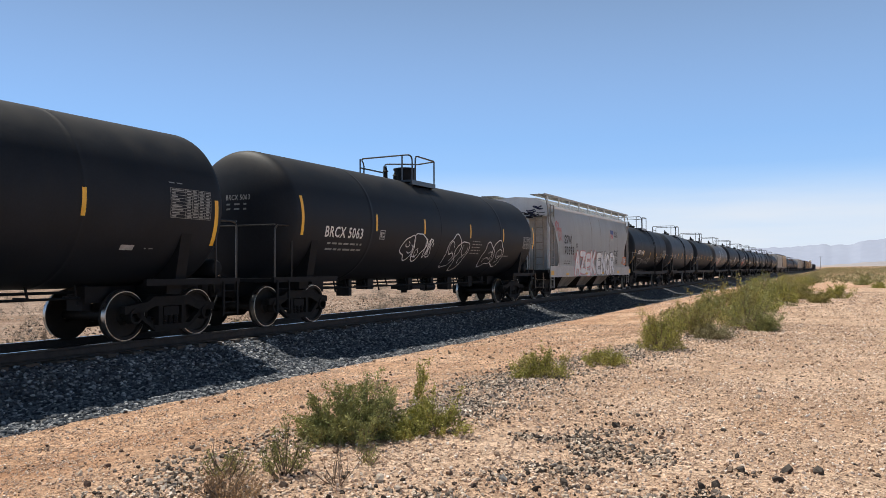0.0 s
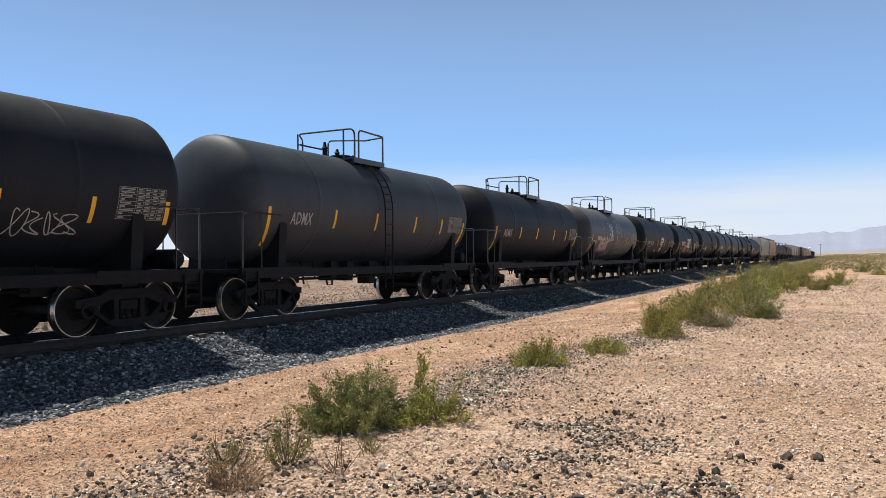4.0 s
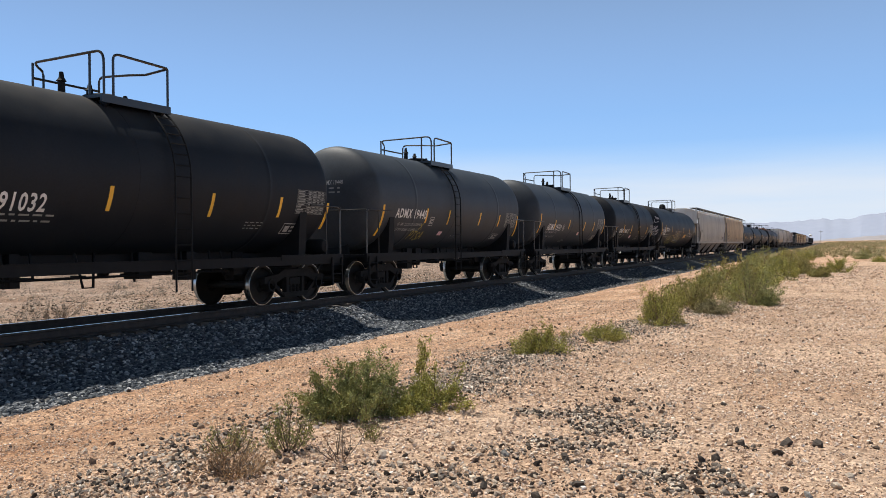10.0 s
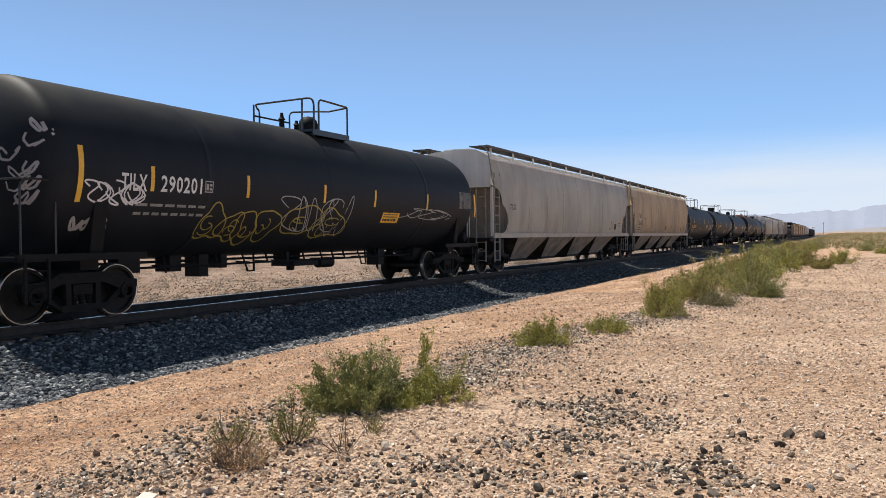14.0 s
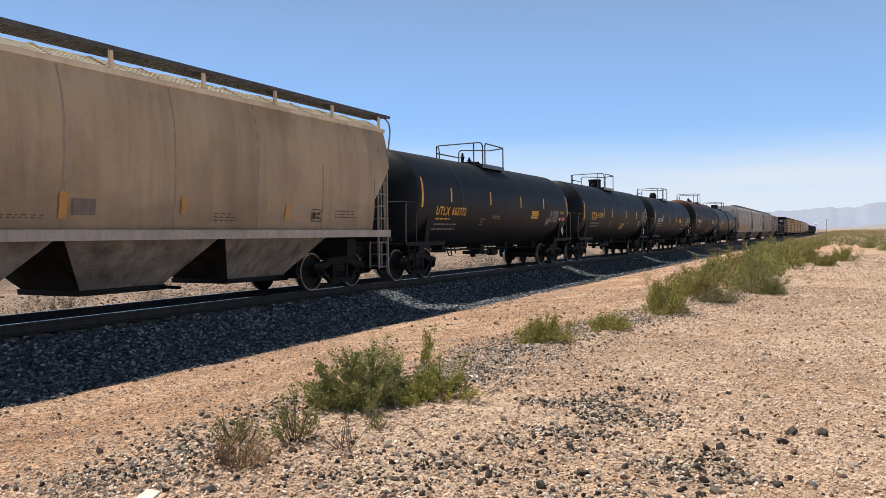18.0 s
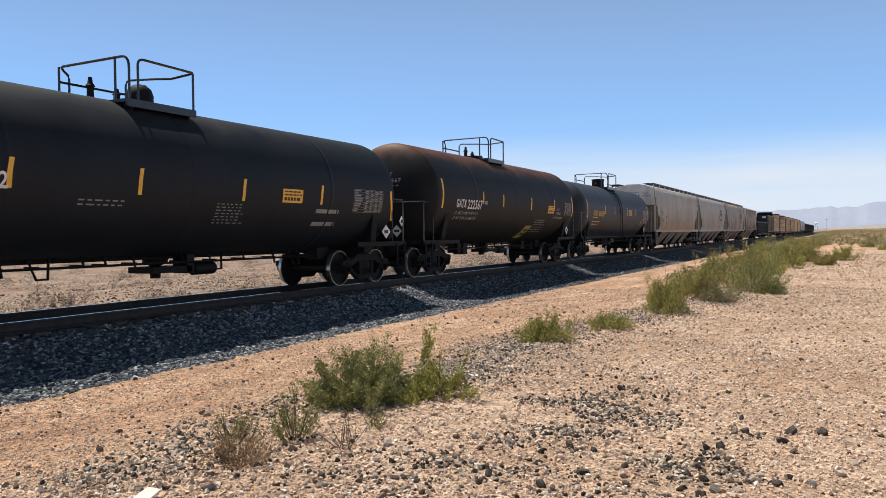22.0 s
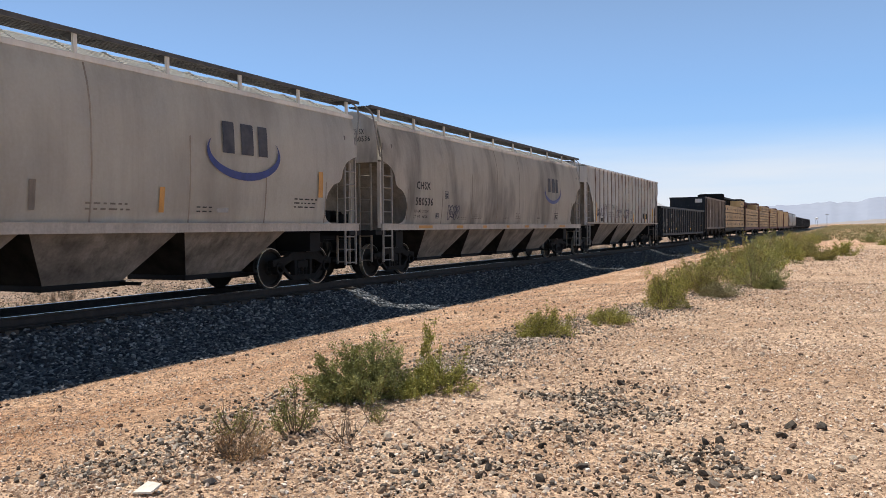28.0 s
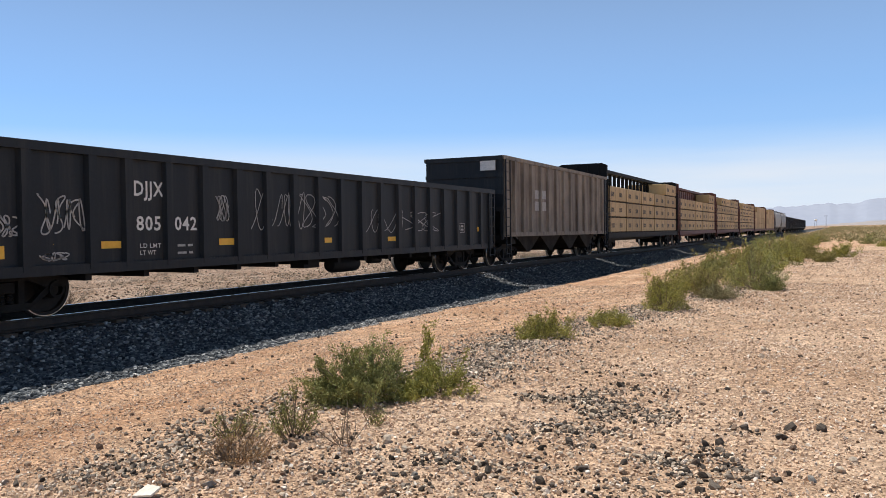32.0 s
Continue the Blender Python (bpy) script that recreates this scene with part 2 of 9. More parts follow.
M = {}
M["sand"] = ground_material("sandy_soil", (0.45, 0.303, 0.206), (0.555, 0.397, 0.286), (0.66, 0.497, 0.376), 0.55, road=True)
M["ballast_bed"] = ground_material("ballast_bed", (0.06, 0.065, 0.07), (0.11, 0.115, 0.12), (0.2, 0.2, 0.2), 3.0)
M["stone_grey"] = stone_mix("grey_stone", [(0.0, (0.034, 0.039, 0.047)), (0.35, (0.082, 0.091, 0.103)), (0.7, (0.15, 0.16, 0.17)), (0.9, (0.33, 0.335, 0.34)), (1.0, (0.55, 0.545, 0.535))])
M["stone_dark"] = stone_mix("mixed_gravel_stone", [(0.0, (0.034, 0.028, 0.024)), (0.35, (0.10, 0.085, 0.073)), (0.55, (0.23, 0.195, 0.165)), (0.72, (0.42, 0.34, 0.27)), (1.0, (0.70, 0.58, 0.46))])
M["stone_tan"] = stone_mix("tan_stone", [(0.0, (0.10, 0.07, 0.052)), (0.06, (0.37, 0.262, 0.184)), (0.16, (0.535, 0.388, 0.282)), (0.6, (0.62, 0.463, 0.348)), (0.88, (0.72, 0.57, 0.453)), (1.0, (0.86, 0.79, 0.71))])
M["stone_coal"] = stone_mix("dark_rubble", [(0.0, (0.03, 0.025, 0.022)), (0.6, (0.075, 0.062, 0.053)), (1.0, (0.22, 0.185, 0.155))])
M["stone_brown"] = stone_mix("brown_stone", [(0.0, (0.05, 0.045, 0.042)), (0.4, (0.16, 0.115, 0.09)), (0.8, (0.3, 0.22, 0.16)), (1.0, (0.6, 0.5, 0.4))])
M["stone_bank"] = stone_mix("bank_gravel_stone", [(0.0, (0.05, 0.043, 0.038)), (0.3, (0.165, 0.145, 0.126)), (0.55, (0.33, 0.285, 0.24)), (0.8, (0.52, 0.42, 0.33)), (1.0, (0.72, 0.64, 0.55))])
M["stone_pale"] = surface("pale_rock", (0.38, 0.3, 0.23), (0.6, 0.52, 0.43), 20, 0.95, fine=90, bump=0.4, spec=0.1)
M["stone_black"] = surface("dark_rock", (0.035, 0.03, 0.027), (0.11, 0.093, 0.08), 20, 0.95, fine=90, bump=0.4, spec=0.12)
M["stone_grey_lump"] = surface("grey_rock", (0.13, 0.125, 0.12), (0.30, 0.285, 0.265), 20, 0.95, fine=90, bump=0.4, spec=0.1)
M["rail"] = surface("rusty_rail", (0.018, 0.016, 0.016), (0.05, 0.04, 0.034), 6, 0.8, 0.0, bump=0.2)
M["rail_top"] = surface("polished_rail", (0.5, 0.5, 0.5), (0.62, 0.61, 0.6), 4, 0.22, 1.0, bump=0.02)
M["tie"] = surface("creosoted_wood", (0.05, 0.038, 0.03), (0.13, 0.105, 0.085), 8, 0.9, stretch=(1, 6, 6), bump=0.4)
M["black"] = surface("black_tank_paint", (0.0085, 0.0115, 0.0165), (0.0155, 0.0195, 0.026), 0.9, 0.58, fine=25, bump=0.015,
                     streak=(0.02, 0.019, 0.018), streak_amt=0.3, spec=0.2)
M["rust_black"] = surface("rust_dusted_black", (0.009, 0.0098, 0.011), (0.0165, 0.017, 0.018), 0.7, 0.6, fine=25, bump=0.02,
                          streak=(0.02, 0.014, 0.011), streak_amt=0.3, spec=0.2)
M["grey"] = surface("grey_tank_paint", (0.028, 0.035, 0.044), (0.050, 0.060, 0.072), 0.8, 0.58, fine=25, bump=0.02,
                    streak=(0.03, 0.03, 0.032), streak_amt=0.4, spec=0.35)
M["dusty_grey"] = surface("dusty_dark_grey_paint", (0.042, 0.045, 0.05), (0.078, 0.081, 0.086), 0.8, 0.5, fine=25, bump=0.02,
                          streak=(0.11, 0.1, 0.09), streak_amt=0.35, spec=0.32)
M["frame"] = surface("black_steel", (0.006, 0.0068, 0.008), (0.012, 0.013, 0.0145), 5, 0.65, 0.0, bump=0.1, spec=0.18)
M["rail_paint"] = surface("glossy_black_rail_paint", (0.008, 0.008, 0.009), (0.016, 0.016, 0.016), 5, 0.32, 0.0, bump=0.02, spec=0.6)
M["truck"] = surface("grimy_cast_steel", (0.007, 0.0072, 0.0075), (0.018, 0.0172, 0.0165), 5, 0.8, 0.0, bump=0.25, spec=0.25)
M["wheel"] = surface("wheel_steel", (0.008, 0.0075, 0.007), (0.022, 0.02, 0.018), 7, 0.7, 0.0, bump=0.1, spec=0.3)
M["tread"] = surface("bright_tread", (0.45, 0.44, 0.42), (0.6, 0.58, 0.55), 9, 0.3, 1.0, bump=0.03)
M["yellow"] = surface("yellow_reflective_tape", (0.78, 0.42, 0.03), (0.9, 0.52, 0.06), 6, 0.45, bump=0.02)
M["white_ink"] = surface("white_stencil_paint", (0.62, 0.62, 0.6), (0.82, 0.82, 0.8), 12, 0.6, bump=0.0)
M["dim_ink"] = surface("faded_white_stencil", (0.28, 0.28, 0.28), (0.46, 0.46, 0.45), 12, 0.6, bump=0.0)
M["dim_ink2"] = surface("faded_grey_stencil", (0.2, 0.21, 0.2), (0.32, 0.33, 0.31), 12, 0.6, bump=0.0)
M["yellow_ink"] = surface("yellow_stencil_paint", (0.7, 0.38, 0.04), (0.84, 0.5, 0.07), 12, 0.6, bump=0.0)
M["black_ink"] = surface("black_stencil_paint", (0.015, 0.015, 0.016), (0.04, 0.04, 0.04), 12, 0.6, bump=0.0)
M["spray_white"] = surface("white_spray_paint", (0.6, 0.61, 0.62), (0.8, 0.8, 0.8), 9, 0.5, bump=0.0)
M["dark_patch"] = surface("dark_patch_black", (0.012, 0.013, 0.015), (0.022, 0.023, 0.026), 6, 0.5, bump=0.02)
M["spray_orange"] = surface("orange_spray_paint", (0.62, 0.17, 0.04), (0.8, 0.27, 0.08), 9, 0.5, bump=0.0)
M["spray_grey"] = surface("grey_spray_paint", (0.36, 0.34, 0.34), (0.5, 0.47, 0.47), 9, 0.5, bump=0.0)
M["spray_red"] = surface("red_spray_paint", (0.55, 0.08, 0.07), (0.75, 0.17, 0.14), 9, 0.5, bump=0.0)
M["spray_pink"] = surface("pink_spray_paint", (0.75, 0.42, 0.45), (0.85, 0.62, 0.64), 9, 0.5, bump=0.0)
M["spray_blue"] = surface("navy_spray_paint", (0.012, 0.014, 0.05), (0.03, 0.036, 0.11), 9, 0.5, bump=0.0)
M["spray_yellow"] = surface("olive_yellow_spray_paint", (0.28, 0.22, 0.04), (0.42, 0.35, 0.08), 9, 0.5, bump=0.0)
M["hopper_grey"] = surface("grey_hopper_paint", (0.60, 0.625, 0.635), (0.70, 0.725, 0.725), 0.7, 0.45, fine=20, bump=0.02,
                           streak=(0.42, 0.41, 0.39), streak_amt=0.25, spec=0.4, smudge=(0.5, 0.5, 0.48), smudge_amt=0.25)
M["hopper_tan"] = surface("dusty_tan_hopper_paint", (0.74, 0.61, 0.425), (0.86, 0.74, 0.55), 0.7, 0.6, fine=20, bump=0.03,
                          streak=(0.40, 0.32, 0.225), streak_amt=0.4, spec=0.3, smudge=(0.36, 0.28, 0.19), smudge_amt=0.5)
M["hopper_stone"] = surface("stone_grey_hopper_paint", (0.66, 0.63, 0.57), (0.76, 0.73, 0.665), 0.7, 0.65, fine=20, bump=0.03,
                            streak=(0.40, 0.34, 0.27), streak_amt=0.3, spec=0.3, smudge=(0.21, 0.195, 0.175), smudge_amt=0.75)
M["hopper_clean"] = surface("light_stone_hopper_paint", (0.68, 0.655, 0.60), (0.79, 0.765, 0.70), 0.7, 0.45, fine=20, bump=0.03,
                            streak=(0.36, 0.32, 0.275), streak_amt=0.28, spec=0.35, smudge=(0.33, 0.30, 0.26), smudge_amt=0.36)
M["hopper_low_orange"] = surface("low_orange_hopper_paint", (0.68, 0.655, 0.60), (0.79, 0.765, 0.70), 0.7, 0.45, fine=20, bump=0.03,
                            streak=(0.36, 0.32, 0.275), streak_amt=0.25, spec=0.35, smudge=(0.33, 0.30, 0.26), smudge_amt=0.5)
M["sill"] = surface("dusty_sill_paint", (0.42, 0.395, 0.355), (0.54, 0.51, 0.46), 1.5, 0.7, fine=20, bump=0.05,
                    streak=(0.2, 0.17, 0.14), streak_amt=0.5, spec=0.25)
M["sill_grey"] = surface("grey_sill_paint", (0.46, 0.455, 0.44), (0.56, 0.555, 0.54), 1.5, 0.65, fine=20, bump=0.05,
                         streak=(0.25, 0.23, 0.2), streak_amt=0.4, spec=0.3)
M["orange_tape"] = surface("faded_orange_tape", (0.48, 0.24, 0.06), (0.62, 0.34, 0.1), 5, 0.6, bump=0.02)
M["hopper_white"] = surface("rust_streaked_white_paint", (0.76, 0.755, 0.735), (0.87, 0.86, 0.84), 0.7, 0.65, fine=20, bump=0.03,
                            streak=(0.3, 0.17, 0.12), streak_amt=0.4, spec=0.3, smudge=(0.42, 0.36, 0.31), smudge_amt=0.3)
M["bay"] = surface("grimy_hopper_chute", (0.13, 0.12, 0.105), (0.34, 0.315, 0.275), 1.6, 0.75, fine=20, bump=0.05,
                   streak=(0.05, 0.045, 0.04), streak_amt=0.7, spec=0.2)
M["slope"] = surface("dusty_slope_sheet", (0.20, 0.18, 0.155), (0.36, 0.33, 0.285), 1.4, 0.75, fine=20, bump=0.05,
                     streak=(0.08, 0.07, 0.06), streak_amt=0.6, spec=0.2)
# near-black for chutes: the shade under the car is put into the colour
M["bay_dark"] = surface("shade_black_chute", (0.012, 0.011, 0.01), (0.05, 0.044, 0.038), 1.6, 0.9, bump=0.05, spec=0.1)
M["pale_grating"] = surface("pale_galvanised_grating", (0.30, 0.31, 0.30), (0.42, 0.43, 0.41), 3, 0.6, 0.2, bump=0.05)
M["grating"] = surface("dark_galvanised_grating", (0.06, 0.06, 0.062), (0.12, 0.12, 0.12), 3, 0.7, 0.2, bump=0.05)
M["ladder"] = surface("dull_grey_ladder_steel", (0.20, 0.19, 0.175), (0.33, 0.315, 0.29), 3, 0.7, bump=0.05)
M["rust_rib"] = surface("rust_stained_rib", (0.15, 0.085, 0.065), (0.62, 0.575, 0.52), 1.4, 0.8, fine=20, bump=0.05)
# darker strip along each panel joint
M["seam"] = surface("dark_weld_seam", (0.28, 0.24, 0.19), (0.4, 0.35, 0.29), 3, 0.8, bump=0.05)
M["gondola"] = surface("black_gondola_paint", (0.009, 0.013, 0.018), (0.017, 0.0225, 0.029), 0.9, 0.55, spec=0.3, fine=25, bump=0.05,
                       streak=(0.06, 0.055, 0.05), streak_amt=0.5)
M["coal_hopper"] = surface("rust_brown_hopper_steel", (0.17, 0.148, 0.125), (0.31, 0.27, 0.225), 0.9, 0.7, fine=25, bump=0.1,
                           streak=(0.05, 0.035, 0.03), streak_amt=0.9)
M["beam_red"] = surface("dark_red_frame_paint", (0.09, 0.025, 0.022), (0.15, 0.05, 0.04), 1.2, 0.6, bump=0.05,
                        streak=(0.04, 0.02, 0.02), streak_amt=0.5)
M["lumber"] = surface("tan_lumber_wrap", (0.42, 0.30, 0.155), (0.54, 0.40, 0.22), 1.5, 0.75, fine=40, bump=0.1, per_object=0.18)
M["emblem_ink"] = surface("weathered_dark_marking", (0.025, 0.03, 0.05), (0.10, 0.10, 0.11), 3, 0.7, fine=15, bump=0.0)
M["blue_logo"] = surface("blue_marking_paint", (0.02, 0.035, 0.16), (0.035, 0.055, 0.24), 5, 0.5, bump=0.0)
M["red_logo"] = surface("red_marking_paint", (0.5, 0.03, 0.04), (0.6, 0.06, 0.06), 5, 0.5, bump=0.0)
M["leaf"] = surface("creosote_leaf", (0.125, 0.15, 0.058), (0.41, 0.395, 0.145), 7.0, 0.6, fine=20, island=0.2, bump=0.0, spec=0.2)
M["leaf_bright"] = surface("yellow_green_leaf", (0.19, 0.20, 0.05), (0.46, 0.42, 0.115), 5.0, 0.6, fine=20, island=0.2, bump=0.0, spec=0.2)
M["leaf_olive"] = surface("olive_creosote_leaf", (0.18, 0.17, 0.055), (0.40, 0.345, 0.12), 3.0, 0.65, fine=20, island=0.2, bump=0.0, spec=0.2)
M["leaf_dry"] = surface("dry_olive_leaf", (0.20, 0.19, 0.09), (0.34, 0.29, 0.16), 2.0, 0.8, fine=20, island=0.4, bump=0.0)
M["leaf_sparse"] = surface("sparse_green_leaf", (0.15, 0.165, 0.055), (0.36, 0.33, 0.12), 5.0, 0.7, fine=20, island=0.2, bump=0.0, spec=0.2)
M["leaf_brown"] = surface("withered_leaf", (0.26, 0.155, 0.075), (0.44, 0.28, 0.14), 4.0, 0.85, fine=20, island=0.3, bump=0.0)
M["leaf_far"] = surface("far_scrub_leaf", (0.19, 0.18, 0.08), (0.34, 0.30, 0.155), 0.4, 0.85, fine=8, island=0.4, bump=0.0)
M["leaf_grey"] = surface("grey_sage_leaf", (0.17, 0.15, 0.12), (0.33, 0.285, 0.235), 0.8, 0.9, fine=8, island=0.35, bump=0.0)
M["twig"] = surface("grey_brown_twig", (0.12, 0.085, 0.06), (0.25, 0.19, 0.14), 8, 0.9, island=0.3, bump=0.0)
# the haze of distance is mixed into both hill colours
M["hill"] = surface("blue_hill_haze_in_colour", (0.315, 0.35, 0.445), (0.335, 0.37, 0.46), 0.004, 1.0, fine=0.03, fine_amt=0.05, bump=0, spec=0.0)
M["hill_near"] = surface("tan_hill_haze_in_colour", (0.31, 0.295, 0.305), (0.36, 0.335, 0.335), 0.006, 1.0, fine=0.04, fine_amt=0.15, bump=0, spec=0.0)
M["pale_gravel"] = surface("pale_stockpile_gravel", (0.42, 0.43, 0.45), (0.56, 0.56, 0.57), 0.15, 0.95, fine=1.2, bump=0.2, bump_scale=2.0, spec=0.1)
M["white_paint"] = surface("white_wall_paint", (0.75, 0.75, 0.74), (0.85, 0.85, 0.84), 2, 0.6, bump=0.05)
M["pole_wood"] = surface("weathered_pole_wood", (0.1, 0.08, 0.065), (0.18, 0.15, 0.12), 5, 0.9, bump=0.2)
M["paper"] = surface("pale_cardboard", (0.6, 0.56, 0.5), (0.75, 0.72, 0.66), 5, 0.8, bump=0.05)



def low_tint(m, zlow, zhigh, colour, amount):
    """A second colour over the lower side sheets, with a ragged upper edge."""
    ns, ln, bsdf = nodes_of(m)
    old = bsdf.inputs["Base Color"].links[0].from_socket
    tc = ns.new("ShaderNodeTexCoord")
    sep = ns.new("ShaderNodeSeparateXYZ")
    ln.new(tc.outputs["Object"], sep.inputs[0])
    mp = ns.new("ShaderNodeMapping")
    mp.inputs["Scale"].default_value = (0.4, 0.5, 1.6)
    ln.new(tc.outputs["Object"], mp.inputs["Vector"])
    n = ns.new("ShaderNodeTexNoise")
    n.inputs["Scale"].default_value = 1.6
    n.inputs["Detail"].default_value = 8
    ln.new(mp.outputs[0], n.inputs["Vector"])
    ma = ns.new("ShaderNodeMath")
    ma.operation = 'MULTIPLY_ADD'
    ma.inputs[1].default_value = -1.6
    ln.new(n.outputs[0], ma.inputs[0])
    ln.new(sep.outputs[2], ma.inputs[2])
    mr = ns.new("ShaderNodeMapRange")
    mr.inputs["From Min"].default_value = zhigh - 0.8
    mr.inputs["From Max"].default_value = zlow - 0.8
    mr.inputs["To Max"].default_value = amount
    ln.new(ma.outputs[0], mr.inputs["Value"])
    mx = ns.new("ShaderNodeMix")
    mx.data_type = 'RGBA'
    ln.new(mr.outputs[0], mx.inputs[0])
    ln.new(old, mx.inputs[6])
    mx.inputs[7].default_value = (*colour, 1)
    ln.new(mx.outputs[2], bsdf.inputs["Base Color"])


def rust_cap(m, zlow, zhigh, colour):
    """Iron dust settled on the crown of a shell, above an uneven line."""
    ns, ln, bsdf = nodes_of(m)
    old = bsdf.inputs["Base Color"].links[0].from_socket
    tc = ns.new("ShaderNodeTexCoord")
    sep = ns.new("ShaderNodeSeparateXYZ")
    ln.new(tc.outputs["Object"], sep.inputs[0])
    n = ns.new("ShaderNodeTexNoise")
    n.inputs["Scale"].default_value = 1.8
    n.inputs["Detail"].default_value = 8
    ln.new(tc.outputs["Object"], n.inputs["Vector"])
    ma = ns.new("ShaderNodeMath")
    ma.operation = 'MULTIPLY_ADD'
    ma.inputs[1].default_value = 0.9
    ln.new(n.outputs[0], ma.inputs[0])
    ln.new(sep.outputs[2], ma.inputs[2])
    mr = ns.new("ShaderNodeMapRange")
    mr.inputs["From Min"].default_value = zlow + 0.45
    mr.inputs["From Max"].default_value = zhigh + 0.45
    ln.new(ma.outputs[0], mr.inputs["Value"])
    mx = ns.new("ShaderNodeMix")
    mx.data_type = 'RGBA'
    ln.new(mr.outputs[0], mx.inputs[0])
    ln.new(old, mx.inputs[6])
    mx.inputs[7].default_value = (*colour, 1)
    ln.new(mx.outputs[2], bsdf.inputs["Base Color"])


# orange low on one hopper, brown low on the tan one
low_tint(M["hopper_low_orange"], 1.5, 2.5, (0.66, 0.45, 0.24), 0.75)
low_tint(M["hopper_tan"], 1.4, 2.2, (0.34, 0.27, 0.19), 0.5)
rust_cap(M["rust_black"], 3.5, 4.1, (0.14, 0.058, 0.032))
rust_cap(M["black"], 3.45, 4.35, (0.05, 0.045, 0.04))
rust_cap(M["dusty_grey"], 3.2, 4.1, (0.17, 0.155, 0.13))


# ---- mesh helpers ----
def finish(name, bm, material, smooth=True):
    me = bpy.data.meshes.new(name)
    bm.normal_update()
    bm.to_mesh(me)
    bm.free()
    for mm in (material if isinstance(material, (list, tuple)) else [material]):
        me.materials.append(mm)
    if smooth:
        for p in me.polygons:
            p.use_smooth = True
        me.set_sharp_from_angle(angle=radians(38))
    return me


def part(name, bm, material, parent, label="", loc=(0, 0, 0)):
    me = bm if isinstance(bm, bpy.types.Mesh) else finish(name, bm, material)
    ob = new(name, me)
    ob.parent = parent
    ob.location = loc
    if label:
        tagged(ob, label)
    return ob


def box(bm, x0, x1, y0, y1, z0, z1, mi=0):
    vs = [bm.verts.new((x, y, z)) for x in (x0, x1) for y in (y0, y1) for z in (z0, z1)]
    for f in ((0, 1, 3, 2), (4, 6, 7, 5), (0, 4, 5, 1), (2, 3, 7, 6), (0, 2, 6, 4), (1, 5, 7, 3)):
        bm.faces.new([vs[i] for i in f]).material_index = mi
    return vs


def prism(bm, outline, axis, a, b, mi=0):
    """Extrude a 2D outline along an axis from a to b. For 'x' the outline is (y, z), for 'y' (x, z), for 'z' (x, y)."""
    def at(p, q):
        return {"x": (q, p[0], p[1]), "y": (p[0], q, p[1]), "z": (p[0], p[1], q)}[axis]
    v0 = [bm.verts.new(at(p, a)) for p in outline]
    v1 = [bm.verts.new(at(p, b)) for p in outline]
    n = len(outline)
    fs = [bm.faces.new(v0), bm.faces.new(v1[::-1])]
    for i in range(n):
        fs.append(bm.faces.new((v0[i], v1[i], v1[(i + 1) % n], v0[(i + 1) % n])))
    for f in fs:
        f.material_index = mi
    bmesh.ops.recalc_face_normals(bm, faces=fs)


def lathe(bm, profile, axis="y", centre=(0, 0, 0), seg=24, mi=0, closed=False):
    """profile: (along, radius) pairs."""
    rings = []
    for a, r in profile:
        if r < 1e-6:
            p = {"y": (0, a, 0), "x": (a, 0, 0), "z": (0, 0, a)}[axis]
            rings.append([bm.verts.new(Vector(p) + Vector(centre))])
            continue
        ring = []
        for k in range(seg):
            c, s = r * math.cos(2 * math.pi * k / seg), r * math.sin(2 * math.pi * k / seg)
            p = {"y": (c, a, s), "x": (a, c, s), "z": (c, s, a)}[axis]
            ring.append(bm.verts.new(Vector(p) + Vector(centre)))
        rings.append(ring)
    fs = []
    for r0, r1 in zip(rings, rings[1:]):
        for k in range(seg):
            k2 = (k + 1) % seg
            q = [r0[k % len(r0)], r1[k % len(r1)], r1[k2 % len(r1)], r0[k2 % len(r0)]]
            u = []
            for w in q:
                if w not in u:
                    u.append(w)
            if len(u) > 2:
                fs.append(bm.faces.new(u))
    for f in fs:
        f.material_index = mi
    bmesh.ops.recalc_face_normals(bm, faces=fs)


def tube(bm, pts, r=0.02, seg=6, mi=0):
    pts = [Vector(p) for p in pts]
    rings = []
    for i, p in enumerate(pts):
        d = (pts[min(i + 1, len(pts) - 1)] - pts[max(i - 1, 0)]).normalized()
        up = Vector((0, 0, 1)) if abs(d.z) < 0.9 else Vector((1, 0, 0))
        a = d.cross(up).normalized()
        b = a.cross(d)
        rr = r[i] if isinstance(r, (list, tuple)) else r
        rings.append([bm.verts.new(p + a * rr * math.cos(2 * math.pi * k / seg) + b * rr * math.sin(2 * math.pi * k / seg)) for k in range(seg)])
    for r0, r1 in zip(rings, rings[1:]):
        for k in range(seg):
            bm.faces.new((r0[k], r0[(k + 1) % seg], r1[(k + 1) % seg], r1[k])).material_index = mi
    bm.faces.new(rings[0][::-1]).material_index = mi
    bm.faces.new(rings[-1]).material_index = mi


def curve_pts(a, b, c, n=6):
    a, b, c = Vector(a), Vector(b), Vector(c)
    return [a * (1 - t) ** 2 + b * 2 * t * (1 - t) + c * t * t for t in [i / n for i in range(n + 1)]]


def thing(name, label, category, group="", kind=""):
    return tagged(new(name), label, category, group, kind)


LETTERS = {}


